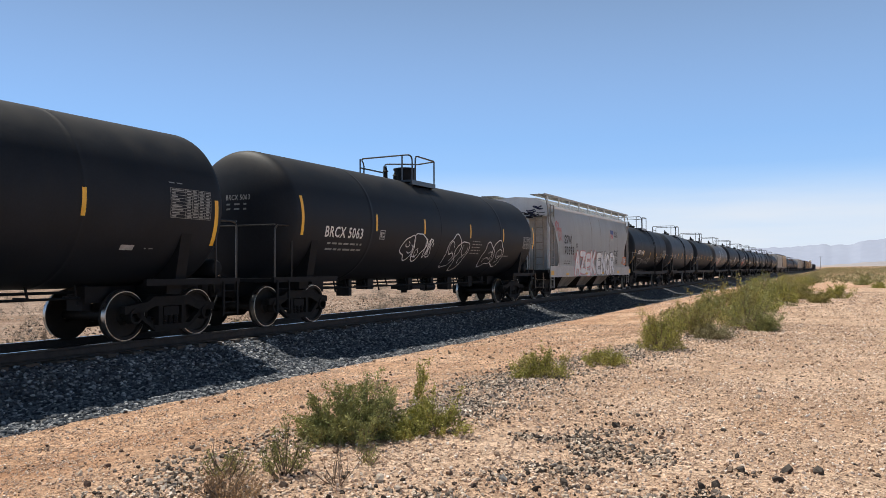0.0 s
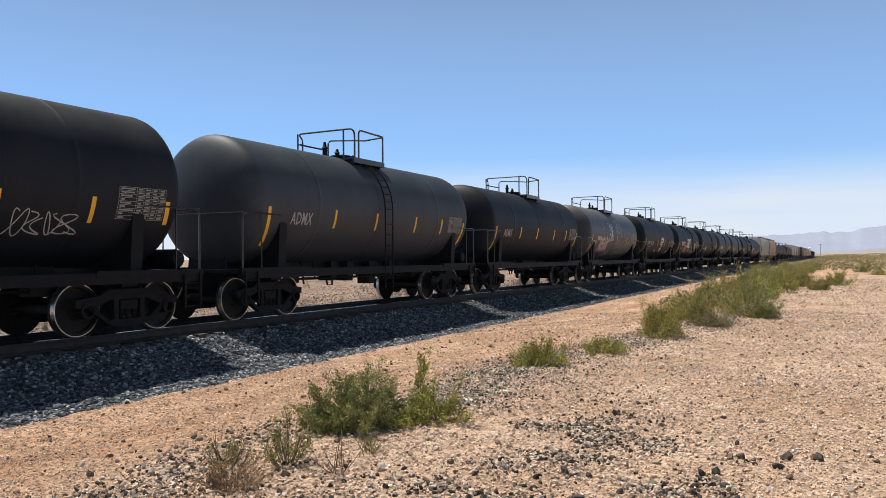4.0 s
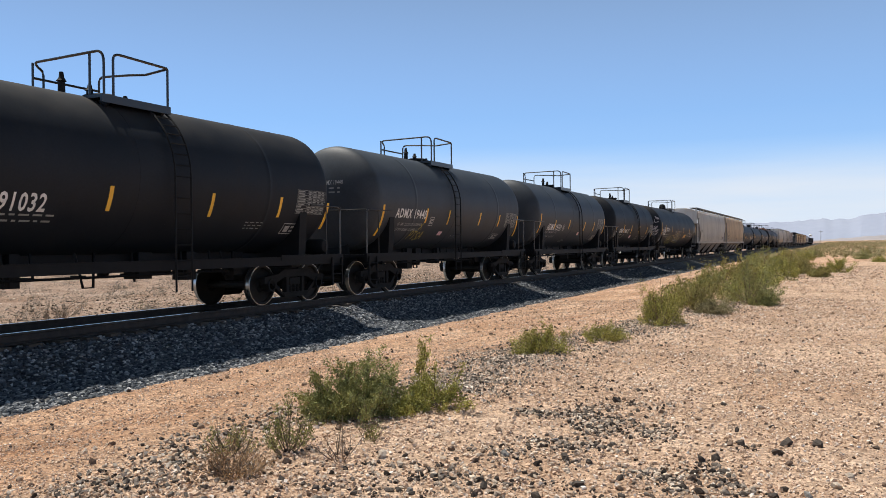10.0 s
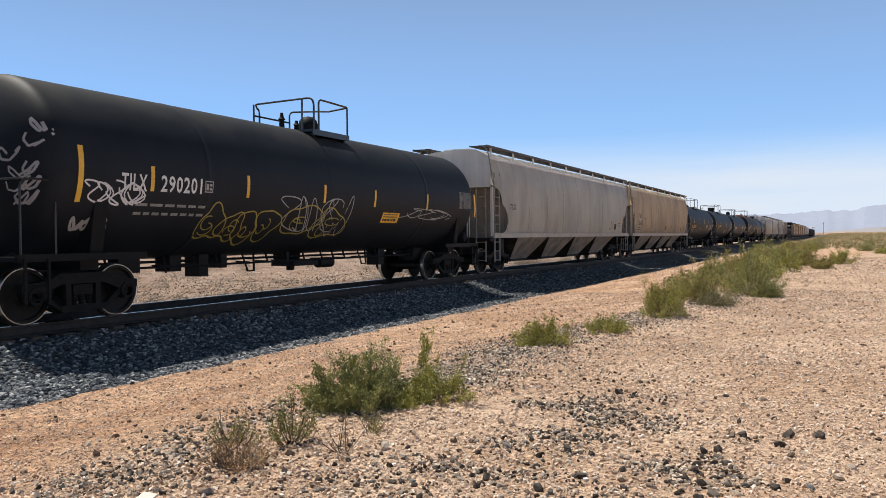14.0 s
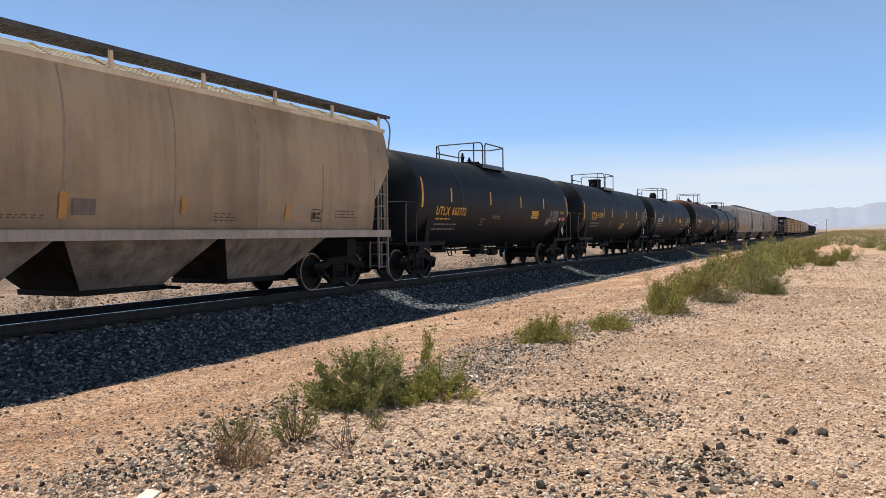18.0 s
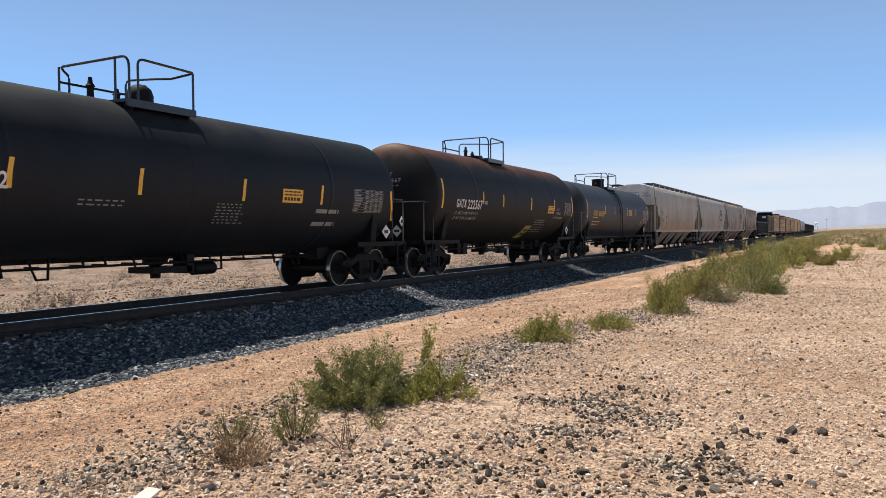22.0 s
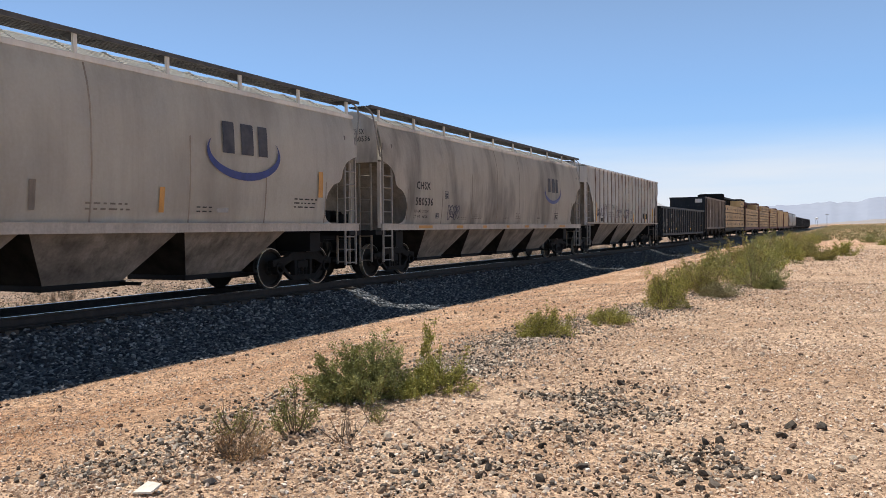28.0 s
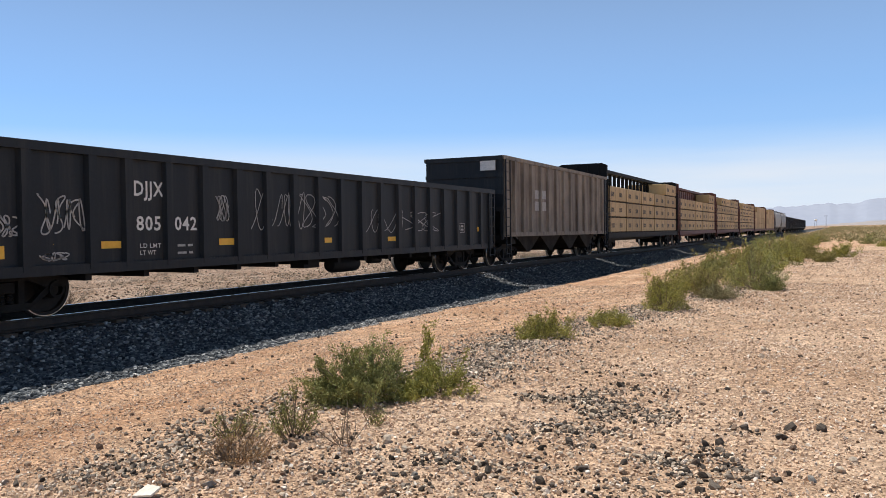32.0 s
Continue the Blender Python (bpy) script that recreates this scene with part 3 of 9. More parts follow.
def lettering(text, size, bold=0.0):
    """Flat letters as a mesh in the (y, z) plane, reading along +y from 0."""
    key = (text, size, bold)
    if key not in LETTERS:
        cu = bpy.data.curves.new("letters", 'FONT')
        cu.body = text
        cu.size = size
        cu.resolution_u = 2
        cu.offset = bold * size
        cu.space_character = 1.12
        ob = bpy.data.objects.new("letters", cu)
        me = bpy.data.meshes.new_from_object(ob)
        LETTERS[key] = ([tuple(v.co) for v in me.vertices], [tuple(p.vertices) for p in me.polygons])
        bpy.data.objects.remove(ob)
        bpy.data.curves.remove(cu)
        bpy.data.meshes.remove(me)
    return LETTERS[key]


def write_on(parent, text, size, y, z, skin, material, name="lettering", squeeze=0.85, shear=0.0, label="", bold=0.0):
    """Letters laid on a side: skin(z) gives the x of the side at height z."""
    vs, fs = lettering(text, size, bold)
    bm = bmesh.new()
    bv = []
    for a, b, _ in vs:
        bv.append(bm.verts.new((0.0, y + a * squeeze + b * shear, z + b)))
    for f in fs:
        try:
            bm.faces.new([bv[i] for i in f])
        except ValueError:
            pass
    for q in (0.12, 0.24, 0.36, 0.48, 0.60):
        bmesh.ops.bisect_plane(bm, geom=bm.verts[:] + bm.edges[:] + bm.faces[:], plane_co=(0, 0, z + q * size), plane_no=(0, 0, 1))
    for v in bm.verts:
        v.co.x = skin(v.co.z)
    return part(name, bm, material, parent, label)


def patch(bm, y0, y1, z0, z1, skin, n=4, mi=0, thick=0.0):
    """A thin sheet on a side."""
    rows = []
    for i in range(n + 1):
        z = z0 + (z1 - z0) * i / n
        rows.append([bm.verts.new((skin(z), y0, z)), bm.verts.new((skin(z), y1, z))])
    for a, b in zip(rows, rows[1:]):
        bm.faces.new((a[0], a[1], b[1], b[0])).material_index = mi


def ribbon(bm, pts, w, skin, mi=0):
    """A painted stroke through (y, z) points on a side."""
    n = len(pts)
    prev = None
    for i in range(n):
        a = pts[max(i - 1, 0)]
        b = pts[min(i + 1, n - 1)]
        d = Vector((b[0] - a[0], b[1] - a[1]))
        d = d.normalized() if d.length > 1e-6 else Vector((1, 0))
        px, pz = -d.y * w / 2, d.x * w / 2
        y, z = pts[i]
        cur = (bm.verts.new((skin(z + pz), y + px, z + pz)), bm.verts.new((skin(z - pz), y - px, z - pz)))
        if prev:
            bm.faces.new((prev[0], prev[1], cur[1], cur[0])).material_index = mi
        prev = cur

# ---- ground ----
def smooth_step(a, b, x):
    t = np.clip((x - a) / (b - a), 0, 1)
    return t * t * (3 - 2 * t)


def ground_z(x, y):
    """Height of the soil: a low road beside the ballast, a bank on the viewer's side, a swell to the far right."""
    x, y = np.asarray(x, float), np.asarray(y, float)
    edge = -4.4 + 0.11 * np.clip(y - 5, 0, 25)
    z = -0.80 + 0.13 * smooth_step(-15.5, -11, x) + 0.07 * smooth_step(-9.0, -8.3, x) + 0.20 * smooth_step(-7.8, edge, x)
    z = z + 0.02 * np.exp(-((x - edge - 0.4) / 0.7) ** 2) * (y < 60)
    z = z + 0.012 * np.sin(x * 2.1 + 0.7 * y) * np.cos(y * 1.3 - 0.4 * x) + 0.008 * np.sin(x * 5.3 - y * 4.1)
    z = z + 0.25 * smooth_step(-16, -30, x) + 0.05 * np.sin(x * 0.6 + y * 0.4) * smooth_step(-16, -20, x)
    far = np.hypot(x, y)
    z = z + 5.0 * smooth_step(120, 520, x + 0.16 * y) * smooth_step(150, 600, far)
    return z


def graded(a, b, lo, hi, step, grow):
    """Grid lines, dense between lo and hi and ever wider out to a and b."""
    xs = list(np.arange(lo, hi, step))
    s, x = step, hi
    while x < b:
        xs.append(x)
        s *= grow
        x += s
    xs.append(b)
    s, x = step * grow, lo - step
    while x > a:
        xs.insert(0, x)
        s *= grow
        x -= s
    xs.insert(0, a)
    return np.array(xs)


def grid_mesh(name, xs, ys, zf, material):
    gx, gy = np.meshgrid(xs, ys)
    vs = np.stack([gx, gy, zf(gx, gy)], -1).reshape(-1, 3)
    n, m = len(xs), len(ys)
    idx = np.arange(n * m).reshape(m, n)
    q = np.stack([idx[:-1, :-1], idx[:-1, 1:], idx[1:, 1:], idx[1:, :-1]], -1).reshape(-1, 4)
    me = bpy.data.meshes.new(name)
    me.from_pydata(vs.tolist(), [], q.tolist())
    me.materials.append(material)
    me.polygons.foreach_set("use_smooth", np.ones(len(me.polygons), bool))
    return me


ground = tagged(new("ground", grid_mesh("ground", graded(-3000, 3000, -9, 5, 0.14, 1.09), graded(-2500, 4500, 3, 24, 0.16, 1.07), ground_z, M["sand"])),
                "pale orange sandy desert ground strewn with pebbles", "ground", kind="structure")


def ballast_section(x):
    d = np.abs(np.asarray(x, float) - XC)
    near = np.interp(d, [0.0, 1.0, 2.1, 2.35, 3.8], [-0.235, -0.235, -0.61, -0.635, -0.645])
    return np.where(np.asarray(x, float) > XC, near, np.interp(d, [0.0, 1.5, 3.7], [-0.235, -0.25, -0.85]))


def ballast_z(x, y):
    return ballast_section(x) + 0.018 * np.sin(x * 7.3 + y * 3.1) * np.cos(y * 5.7 - x * 2.2) + 0.012 * np.sin(y * 11 + x * 9)


ballast = tagged(new("ballast", grid_mesh("ballast", np.arange(XC - 3.7, XC + 3.85, 0.12),
                                          graded(-80, 1500, 3, 45, 0.14, 1.06), ballast_z, M["ballast_bed"])),
                 "grey crushed stone ballast bank under the track", "ballast", kind="structure")


# ---- stones ----
ICO = bmesh.new()
bmesh.ops.create_icosphere(ICO, subdivisions=1, radius=1.0)
ICO_V = np.array([v.co[:] for v in ICO.verts])
ICO_F = np.array([[v.index for v in f.verts] for f in ICO.faces])
ICO.free()
BLOCK_V = np.array([(x, y, z) for x in (-0.62, 0.62) for y in (-0.62, 0.62) for z in (-0.62, 0.62)], float)
BLOCK_F = np.array([(0, 1, 3), (0, 3, 2), (4, 6, 7), (4, 7, 5), (0, 4, 5), (0, 5, 1), (2, 3, 7), (2, 7, 6), (0, 2, 6), (0, 6, 4), (1, 5, 7), (1, 7, 3)])


def stones(name, xy, sizes, zf, material, rng, small=False, flat=0.6, sink=0.25):
    """Many uneven stones that lie on a surface, in one mesh."""
    bv, bf = (BLOCK_V, BLOCK_F) if small else (ICO_V, ICO_F)
    n, k = len(xy), len(bv)
    sh = bv[None] * (1 + rng.uniform(-0.36, 0.36, (n, k, 1))) + rng.uniform(-0.12, 0.12, (n, k, 3))
    # tumble each stone about a level axis, then turn it
    for i, j in ((1, 2), (0, 2)):
        a = rng.uniform(0, 6.283, n)[:, None]
        p, q = sh[..., i] * np.cos(a) - sh[..., j] * np.sin(a), sh[..., i] * np.sin(a) + sh[..., j] * np.cos(a)
        sh[..., i], sh[..., j] = p, q
    sh = sh * rng.uniform([0.8, 0.65, flat * 0.75], [1.25, 1.0, flat * 1.25], (n, 3))[:, None]
    a = rng.uniform(0, 6.283, n)
    c, s = np.cos(a)[:, None], np.sin(a)[:, None]
    x, y = sh[..., 0] * c - sh[..., 1] * s, sh[..., 0] * s + sh[..., 1] * c
    z = sh[..., 2] + x * rng.uniform(-0.3, 0.3, n)[:, None]
    pts = np.stack([x, y, z], -1) * sizes[:, None, None]
    pts[..., 0] += xy[:, :1]
    pts[..., 1] += xy[:, 1:]
    pts[..., 2] += (zf(xy[:, 0], xy[:, 1]) + sizes * flat * (1 - 2 * sink))[:, None]
    fs = (bf[None] + (np.arange(n) * k)[:, None, None]).reshape(-1, 3)
    me = bpy.data.meshes.new(name)
    me.vertices.add(n * k)
    me.vertices.foreach_set("co", pts.reshape(-1))
    me.loops.add(len(fs) * 3)
    me.loops.foreach_set("vertex_index", fs.reshape(-1).astype(np.int32))
    me.polygons.add(len(fs))
    me.polygons.foreach_set("loop_start", np.arange(0, len(fs) * 3, 3, dtype=np.int32))
    me.polygons.foreach_set("use_smooth", np.zeros(len(fs), bool))
    me.update(calc_edges=True)
    me.materials.append(material)
    return new(name, me)


rng = np.random.default_rng(7)


def spread(n, x0, x1, y0, y1, power=1.0):
    u = rng.random(n) ** power
    return np.stack([rng.uniform(x0, x1, n), y0 + (y1 - y0) * u], -1)


bx = np.concatenate([spread(30000, -11.2, -8.5, 4, 22), spread(2600, XC - 0.62, XC + 0.62, 6, 40), spread(1500, -11.5, -11.1, 6, 40)])
tagged(stones("ballast_stones", bx, rng.uniform(0.017, 0.042, len(bx)), ballast_z, M["stone_grey"], rng),
       "loose blue-grey crushed stones on the ballast bank", "stones", kind="stuff")


bf_ = spread(15000, -11.2, -8.5, 21, 60, 1.5)
tagged(stones("ballast_stones", bf_, rng.uniform(0.02, 0.045, len(bf_)), ballast_z, M["stone_grey"], rng, small=True),
       "loose blue-grey crushed stones farther along the ballast bank", "stones", kind="stuff")


def bank(y):
    return -4.2 + 0.11 * np.clip(y - 5, 0, 25)


def clumped(p, seed, size, keep):
    """Thin a spread of points out by a slow wave field, so that bare patches and dense ones alternate."""
    q = np.random.default_rng(seed)
    f = np.zeros(len(p))
    for _ in range(6):
        k = q.normal(0, 1 / size, 2)
        f += np.sin(p[:, 0] * k[0] + p[:, 1] * k[1] + q.uniform(0, 6.28))
    return p[f / 6 + q.uniform(-0.55, 0.55, len(p)) > keep]


near_ = spread(110000, -8.5, 1.6, 3.3, 12.5, 1.25)
mid_ = spread(62000, -8.5, 2.6, 12, 26, 1.1)
rest_ = np.concatenate([spread(9000, -8.5, 7.0, 1.5, 26), spread(6000, -8.5, 7.0, -7, 3.5)])
far_ = spread(34000, -8.5, 5.0, 25, 62, 1.1)
px_ = np.concatenate([near_, mid_, far_])
px_ = px_[(px_[:, 0] < 0.4 + 0.08 * px_[:, 1]) & (px_[:, 0] > -1.6 * px_[:, 1] - 0.5)]
px_ = clumped(np.concatenate([px_, rest_]), 3, 0.35, -0.45)
ps = 0.0042 + 0.017 * rng.random(len(px_)) ** 4.0
ps = ps * (1 + 0.5 * smooth_step(9, 22, px_[:, 1]) + 0.9 * smooth_step(24, 45, px_[:, 1])) * np.where(px_[:, 0] > bank(px_[:, 1]) - 0.8, 1.0, 0.72)
tagged(stones("pebbles", px_, ps, ground_z, M["stone_tan"], rng, small=True, flat=0.85),
       "tan and pale pebbles strewn densely over the sandy soil", "pebbles", kind="stuff")
bg = spread(2600, -8.4, 5.5, 3.6, 26, 1.2)
bg = bg[(bg[:, 0] < 0.5 + 0.20 * bg[:, 1])]
tagged(stones("loose_stones", bg, 0.011 + 0.026 * rng.random(len(bg)) ** 3.4, ground_z, M["stone_brown"], rng, flat=0.75),
       "single brown and grey stones lying about the sand", "stones", kind="stuff")


# gravel that came down along the bank, in a band that widens among the bushes
def gravel_line(y):
    return np.interp(y, [3.4, 4.3, 6.0, 7.6, 9.5, 12.0, 16.0, 18.5, 21.0, 24.5], [-4.75, -4.6, -5.0, -4.25, -4.2, -4.4, -3.6, -3.05, -2.65, -2.2])


yy = np.concatenate([3.5 + 5 * rng.random(3000), 8.2 + 17 * rng.random(30000) ** 1.25])
gx_ = np.stack([gravel_line(yy) + rng.normal(0, 1, len(yy)) * np.interp(yy, [3.5, 6, 9, 12, 16, 24], [0.34, 0.40, 0.42, 0.62, 0.42, 0.4]) + 0.12 * np.sin(yy * 1.7), yy], -1)
gx_ = clumped(gx_, 11, 0.30, -0.15)
tagged(stones("bank_gravel", gx_, 0.006 + 0.022 * rng.random(len(gx_)) ** 2.6, ground_z, M["stone_bank"], rng, small=True, flat=0.85),
       "grey and brown gravel along the low bank between the shrubs", "gravel", kind="stuff")

# a spill of dark crushed stone on the sand: (x, y, spread along x, along y, count)
SPILL = ((-2.78, 7.55, 0.10, 0.08, 60), (-2.5, 7.55, 0.14, 0.12, 90), (-2.25, 7.62, 0.12, 0.18, 110), (-2.12, 8.05, 0.14, 0.18, 80), (-1.95, 7.45, 0.14, 0.16, 130),
         (-1.92, 7.1, 0.16, 0.12, 120), (-1.62, 7.35, 0.12, 0.25, 60), (-1.42, 7.3, 0.08, 0.2, 70), (-1.75, 8.3, 0.15, 0.12, 40), (-2.4, 9.0, 0.4, 0.3, 60), (-1.3, 7.0, 0.08, 0.08, 30),
         (-2.2, 6.4, 0.16, 0.16, 90), (-2.4, 5.95, 0.18, 0.14, 70), (-1.95, 6.5, 0.2, 0.14, 60), (-1.85, 5.95, 0.12, 0.2, 50), (-1.75, 6.5, 0.12, 0.1, 40), (-2.25, 5.25, 0.22, 0.14, 90),
         (-2.62, 5.2, 0.2, 0.16, 80), (-2.9, 5.0, 0.2, 0.2, 60), (-1.62, 5.35, 0.12, 0.1, 30), (-1.22, 5.85, 0.12, 0.12, 60), (-1.0, 5.75, 0.12, 0.12, 70), (-0.85, 6.2, 0.1, 0.1, 40),
         (-0.68, 5.85, 0.08, 0.14, 50), (-0.95, 5.5, 0.14, 0.1, 50), (-0.5, 5.75, 0.1, 0.1, 30), (-0.72, 6.9, 0.1, 0.1, 16), (-2.7, 4.55, 0.3, 0.14, 70), (-1.9, 4.75, 0.4, 0.18, 70), (-1.15, 5.1, 0.25, 0.12, 40),
         (-4.6, 4.25, 0.24, 0.14, 60), (-4.75, 3.85, 0.24, 0.12, 50), (-4.2, 4.15, 0.2, 0.12, 26), (-5.0, 5.0, 0.16, 0.16, 46), (-5.1, 6.0, 0.18, 0.16, 36), (-4.4, 4.65, 0.16, 0.1, 30), (-3.6, 5.0, 0.3, 0.3, 60), (-3.3, 4.3, 0.4, 0.25, 60))
g4 = np.concatenate([np.stack([rng.normal(x, a, n), rng.normal(y, b, n)], -1) for x, y, a, b, n in [(*q_[:4], int(q_[4] * 2.1)) for q_ in SPILL]])
tagged(stones("dark_gravel", g4, 0.0055 + 0.021 * rng.random(len(g4)) ** 2.4, ground_z, M["stone_dark"], rng, flat=0.75),
       "spill of mixed grey and dark crushed stones lying on the sand", "gravel", kind="stuff")
g6 = np.concatenate([np.stack([rng.normal(x, a * 1.2, n), rng.normal(y, b * 1.2, n)], -1) for x, y, a, b, n in [(*q_[:4], q_[4] // 16 + 1) for q_ in SPILL]])
tagged(stones("black_rubble", g6, 0.014 + 0.02 * rng.random(len(g6)) ** 2, ground_z, M["stone_coal"], rng, flat=0.8),
       "larger dark grey lumps of crushed rock on the sand", "gravel", kind="stuff")

# the largest single stones, each a thing
ROCKS = ((-3.26, 5.46, 0.062, "stone_pale"), (-0.38, 6.76, 0.062, "stone_black"), (-0.34, 7.1, 0.058, "stone_black"), (-0.11, 7.15, 0.052, "stone_black"), (-0.66, 8.71, 0.05, "stone_pale"),
         (-5.81, 4.72, 0.04, "stone_pale"), (-0.14, 5.75, 0.042, "stone_grey_lump"), (0.03, 6.05, 0.05, "stone_pale"), (-0.91, 6.37, 0.05, "stone_black"), (-0.81, 6.42, 0.05, "stone_black"),
         (-1.37, 5.63, 0.042, "stone_black"), (-1.6, 5.34, 0.05, "stone_black"), (-1.77, 4.97, 0.042, "stone_black"), (-2.64, 4.79, 0.048, "stone_grey_lump"), (-2.21, 5.09, 0.045, "stone_black"),
         (-1.26, 5.23, 0.035, "stone_black"), (-0.34, 5.65, 0.045, "stone_black"), (-0.78, 5.2, 0.05, "stone_black"), (-0.69, 7.05, 0.045, "stone_black"), (-3.71, 3.91, 0.05, "stone_grey_lump"),
         (-0.89, 11.72, 0.06, "stone_pale"), (-0.86, 10.95, 0.05, "stone_pale"), (-1.48, 9.46, 0.045, "stone_pale"), (-2.08, 8.4, 0.06, "stone_black"), (-4.58, 4.58, 0.04, "stone_grey_lump"),
         (-3.55, 4.54, 0.035, "stone_black"), (0.12, 6.34, 0.045, "stone_pale"), (-0.49, 7.76, 0.04, "stone_black"), (-1.02, 8.71, 0.035, "stone_black"), (-0.82, 8.39, 0.04, "stone_pale"),
         (-1.9, 6.0, 0.05, "stone_black"), (-1.7, 6.0, 0.045, "stone_black"), (-2.35, 5.85, 0.04, "stone_grey_lump"), (-2.15, 6.5, 0.05, "stone_grey_lump"))
ROCK_LABELS = {"stone_pale": "pale tan angular rock half sunk in the sand", "stone_black": "dark grey angular rock lying on the sand", "stone_grey_lump": "mid-grey rounded rock lying on the sand"}
for x, y, r, mk in ROCKS:
    tagged(stones("rock", np.array([(x, y)]), np.array([r * 0.85]), ground_z, M[mk], rng, flat=0.8), ROCK_LABELS[mk], "rock", "loose rocks")

# ---- track ----
def rail_mesh(length):
    bm = bmesh.new()
    out = [(-0.075, -0.18), (0.075, -0.18), (0.075, -0.165), (0.012, -0.14), (0.009, -0.045), (0.036, -0.035), (0.036, -0.006),
           (0.028, 0.0), (-0.028, 0.0), (-0.036, -0.006), (-0.036, -0.035), (-0.009, -0.045), (-0.012, -0.14), (-0.075, -0.165)]
    prism(bm, out, "y", 0, length)
    bm.normal_update()
    for f in bm.faces:
        if f.normal.z > 0.5 and f.calc_center_median().z > -0.01:
            f.material_index = 1
    return finish("rail", bm, [M["rail"], M["rail_top"]], smooth=False)


track = tagged(new("track"), "single railway track of rusty steel rails on dark wooden ties", "railway track", kind="structure")
for side in (-1, 1):
    part("rail", rail_mesh(1580), None, track, loc=(XC + side * 0.753, -80, 0))
tb = bmesh.new()
box(tb, -0.98, 0.98, -0.115, 0.115, -0.36, -0.19)
tie_mesh = finish("tie", tb, M["tie"], smooth=False)
pb = bmesh.new()
box(pb, -0.17, 0.17, -0.09, 0.09, -0.19, -0.178)
box(pb, 0.05, 0.08, -0.07, -0.05, -0.178, -0.15)
box(pb, -0.08, -0.05, 0.05, 0.07, -0.178, -0.15)
plate_mesh = finish("tie_plate", pb, M["rail"], smooth=False)
trng = random.Random(3)
for i in range(230):
    y = 3 + i * 0.53
    t_ = part("tie", tie_mesh, None, track, loc=(XC + trng.uniform(-0.04, 0.04), y, trng.uniform(-0.012, 0.006)))
    t_.rotation_euler[2] = trng.uniform(-0.015, 0.015)

# ---- trucks ----
def wheelset_mesh():
    """Two wheels on an axle along x, with bearing caps; bright treads."""
    bm = bmesh.new()
    lathe(bm, [(-0.95, 0.0), (-0.95, 0.085), (-0.80, 0.09), (-0.75, 0.075), (-0.3, 0.082), (0.3, 0.082), (0.75, 0.075), (0.80, 0.09), (0.95, 0.085), (0.95, 0.0)], "x", seg=14)
    for s in (-1, 1):
        prof = [(0.675, 0.16), (0.69, 0.30), (0.677, 0.39), (0.677, 0.468), (0.69, 0.485), (0.705, 0.482), (0.722, 0.460)]
        lathe(bm, [(s * a, r) for a, r in prof], "x", seg=40)
        lathe(bm, [(s * 0.722, 0.460), (s * 0.812, 0.452), (s * 0.8165, 0.447), (s * 0.8165, 0.437)], "x", seg=40, mi=1)
        lathe(bm, [(s * 0.8165, 0.437), (s * 0.812, 0.385), (s * 0.76, 0.37), (s * 0.745, 0.28), (s * 0.77, 0.17), (s * 0.82, 0.14), (s * 0.82, 0.10)], "x", seg=40)
        for k in range(3):
            a = k * 2.0944 + 0.4
            lathe(bm, [(s * 0.95, 0.022), (s * 0.972, 0.022), (s * 0.972, 0.0)], "x", centre=(0, 0.05 * math.cos(a), 0.05 * math.sin(a)), seg=6)
    return finish("wheelset", bm, [M["wheel"], M["tread"]])


def side_frame_mesh(s):
    """Cast truck side with a window either side of the spring nest."""
    bm = bmesh.new()
    x0, x1 = (0.93, 1.07) if s > 0 else (-1.07, -0.93)
    top = [(-1.12, 0.50), (-1.12, 0.64), (-0.62, 0.70), (-0.45, 0.80), (0.45, 0.80), (0.62, 0.70), (1.12, 0.64), (1.12, 0.50), (0.72, 0.50), (0.42, 0.62), (-0.42, 0.62), (-0.72, 0.50)]
    prism(bm, top, "x", x0, x1)
    bot = [(-0.40, 0.16), (0.40, 0.16), (0.46, 0.27), (-0.46, 0.27)]
    prism(bm, bot, "x", x0, x1)
    for k in (-1, 1):
        prism(bm, [(k * 0.46, 0.27), (k * 0.40, 0.16), (k * 0.86, 0.47), (k * 0.80, 0.56)], "x", x0 + 0.01, x1 - 0.01)
        prism(bm, [(k * 0.24, 0.27), (k * 0.34, 0.27), (k * 0.34, 0.64), (k * 0.24, 0.64)], "x", x0 + 0.005, x1 - 0.005)
        lathe(bm, [(x0 if s > 0 else x1, 0.15), (x1 + 0.03 if s > 0 else x0 - 0.03, 0.14), (x1 + 0.03 if s > 0 else x0 - 0.03, 0.10)], "x", centre=(0, k * 0.889, 0.457), seg=14)
        box(bm, x0 + 0.02, x1 - 0.02, k * 0.889 - 0.13, k * 0.889 + 0.13, 0.50, 0.60)
    return finish("side_frame", bm, M["truck"])


def bolster_mesh():
    bm = bmesh.new()
    prism(bm, [(-1.05, 0.44), (-0.5, 0.36), (0.5, 0.36), (1.05, 0.44), (1.05, 0.60), (0.4, 0.68), (-0.4, 0.68), (-1.05, 0.60)], "y", -0.19, 0.19)
    lathe(bm, [(0.66, 0.0), (0.66, 0.2), (0.74, 0.2), (0.74, 0.0)], "z", seg=16)
    for k in (-1, 1):
        box(bm, -0.85, 0.85, k * 0.36 - 0.05, k * 0.36 + 0.05, 0.30, 0.42)
        for q in (-0.745, 0.745):
            box(bm, q - 0.05, q + 0.05, k * 0.40 - 0.03, k * 0.40 + 0.06, 0.28, 0.60)
    return finish("bolster", bm, M["truck"])


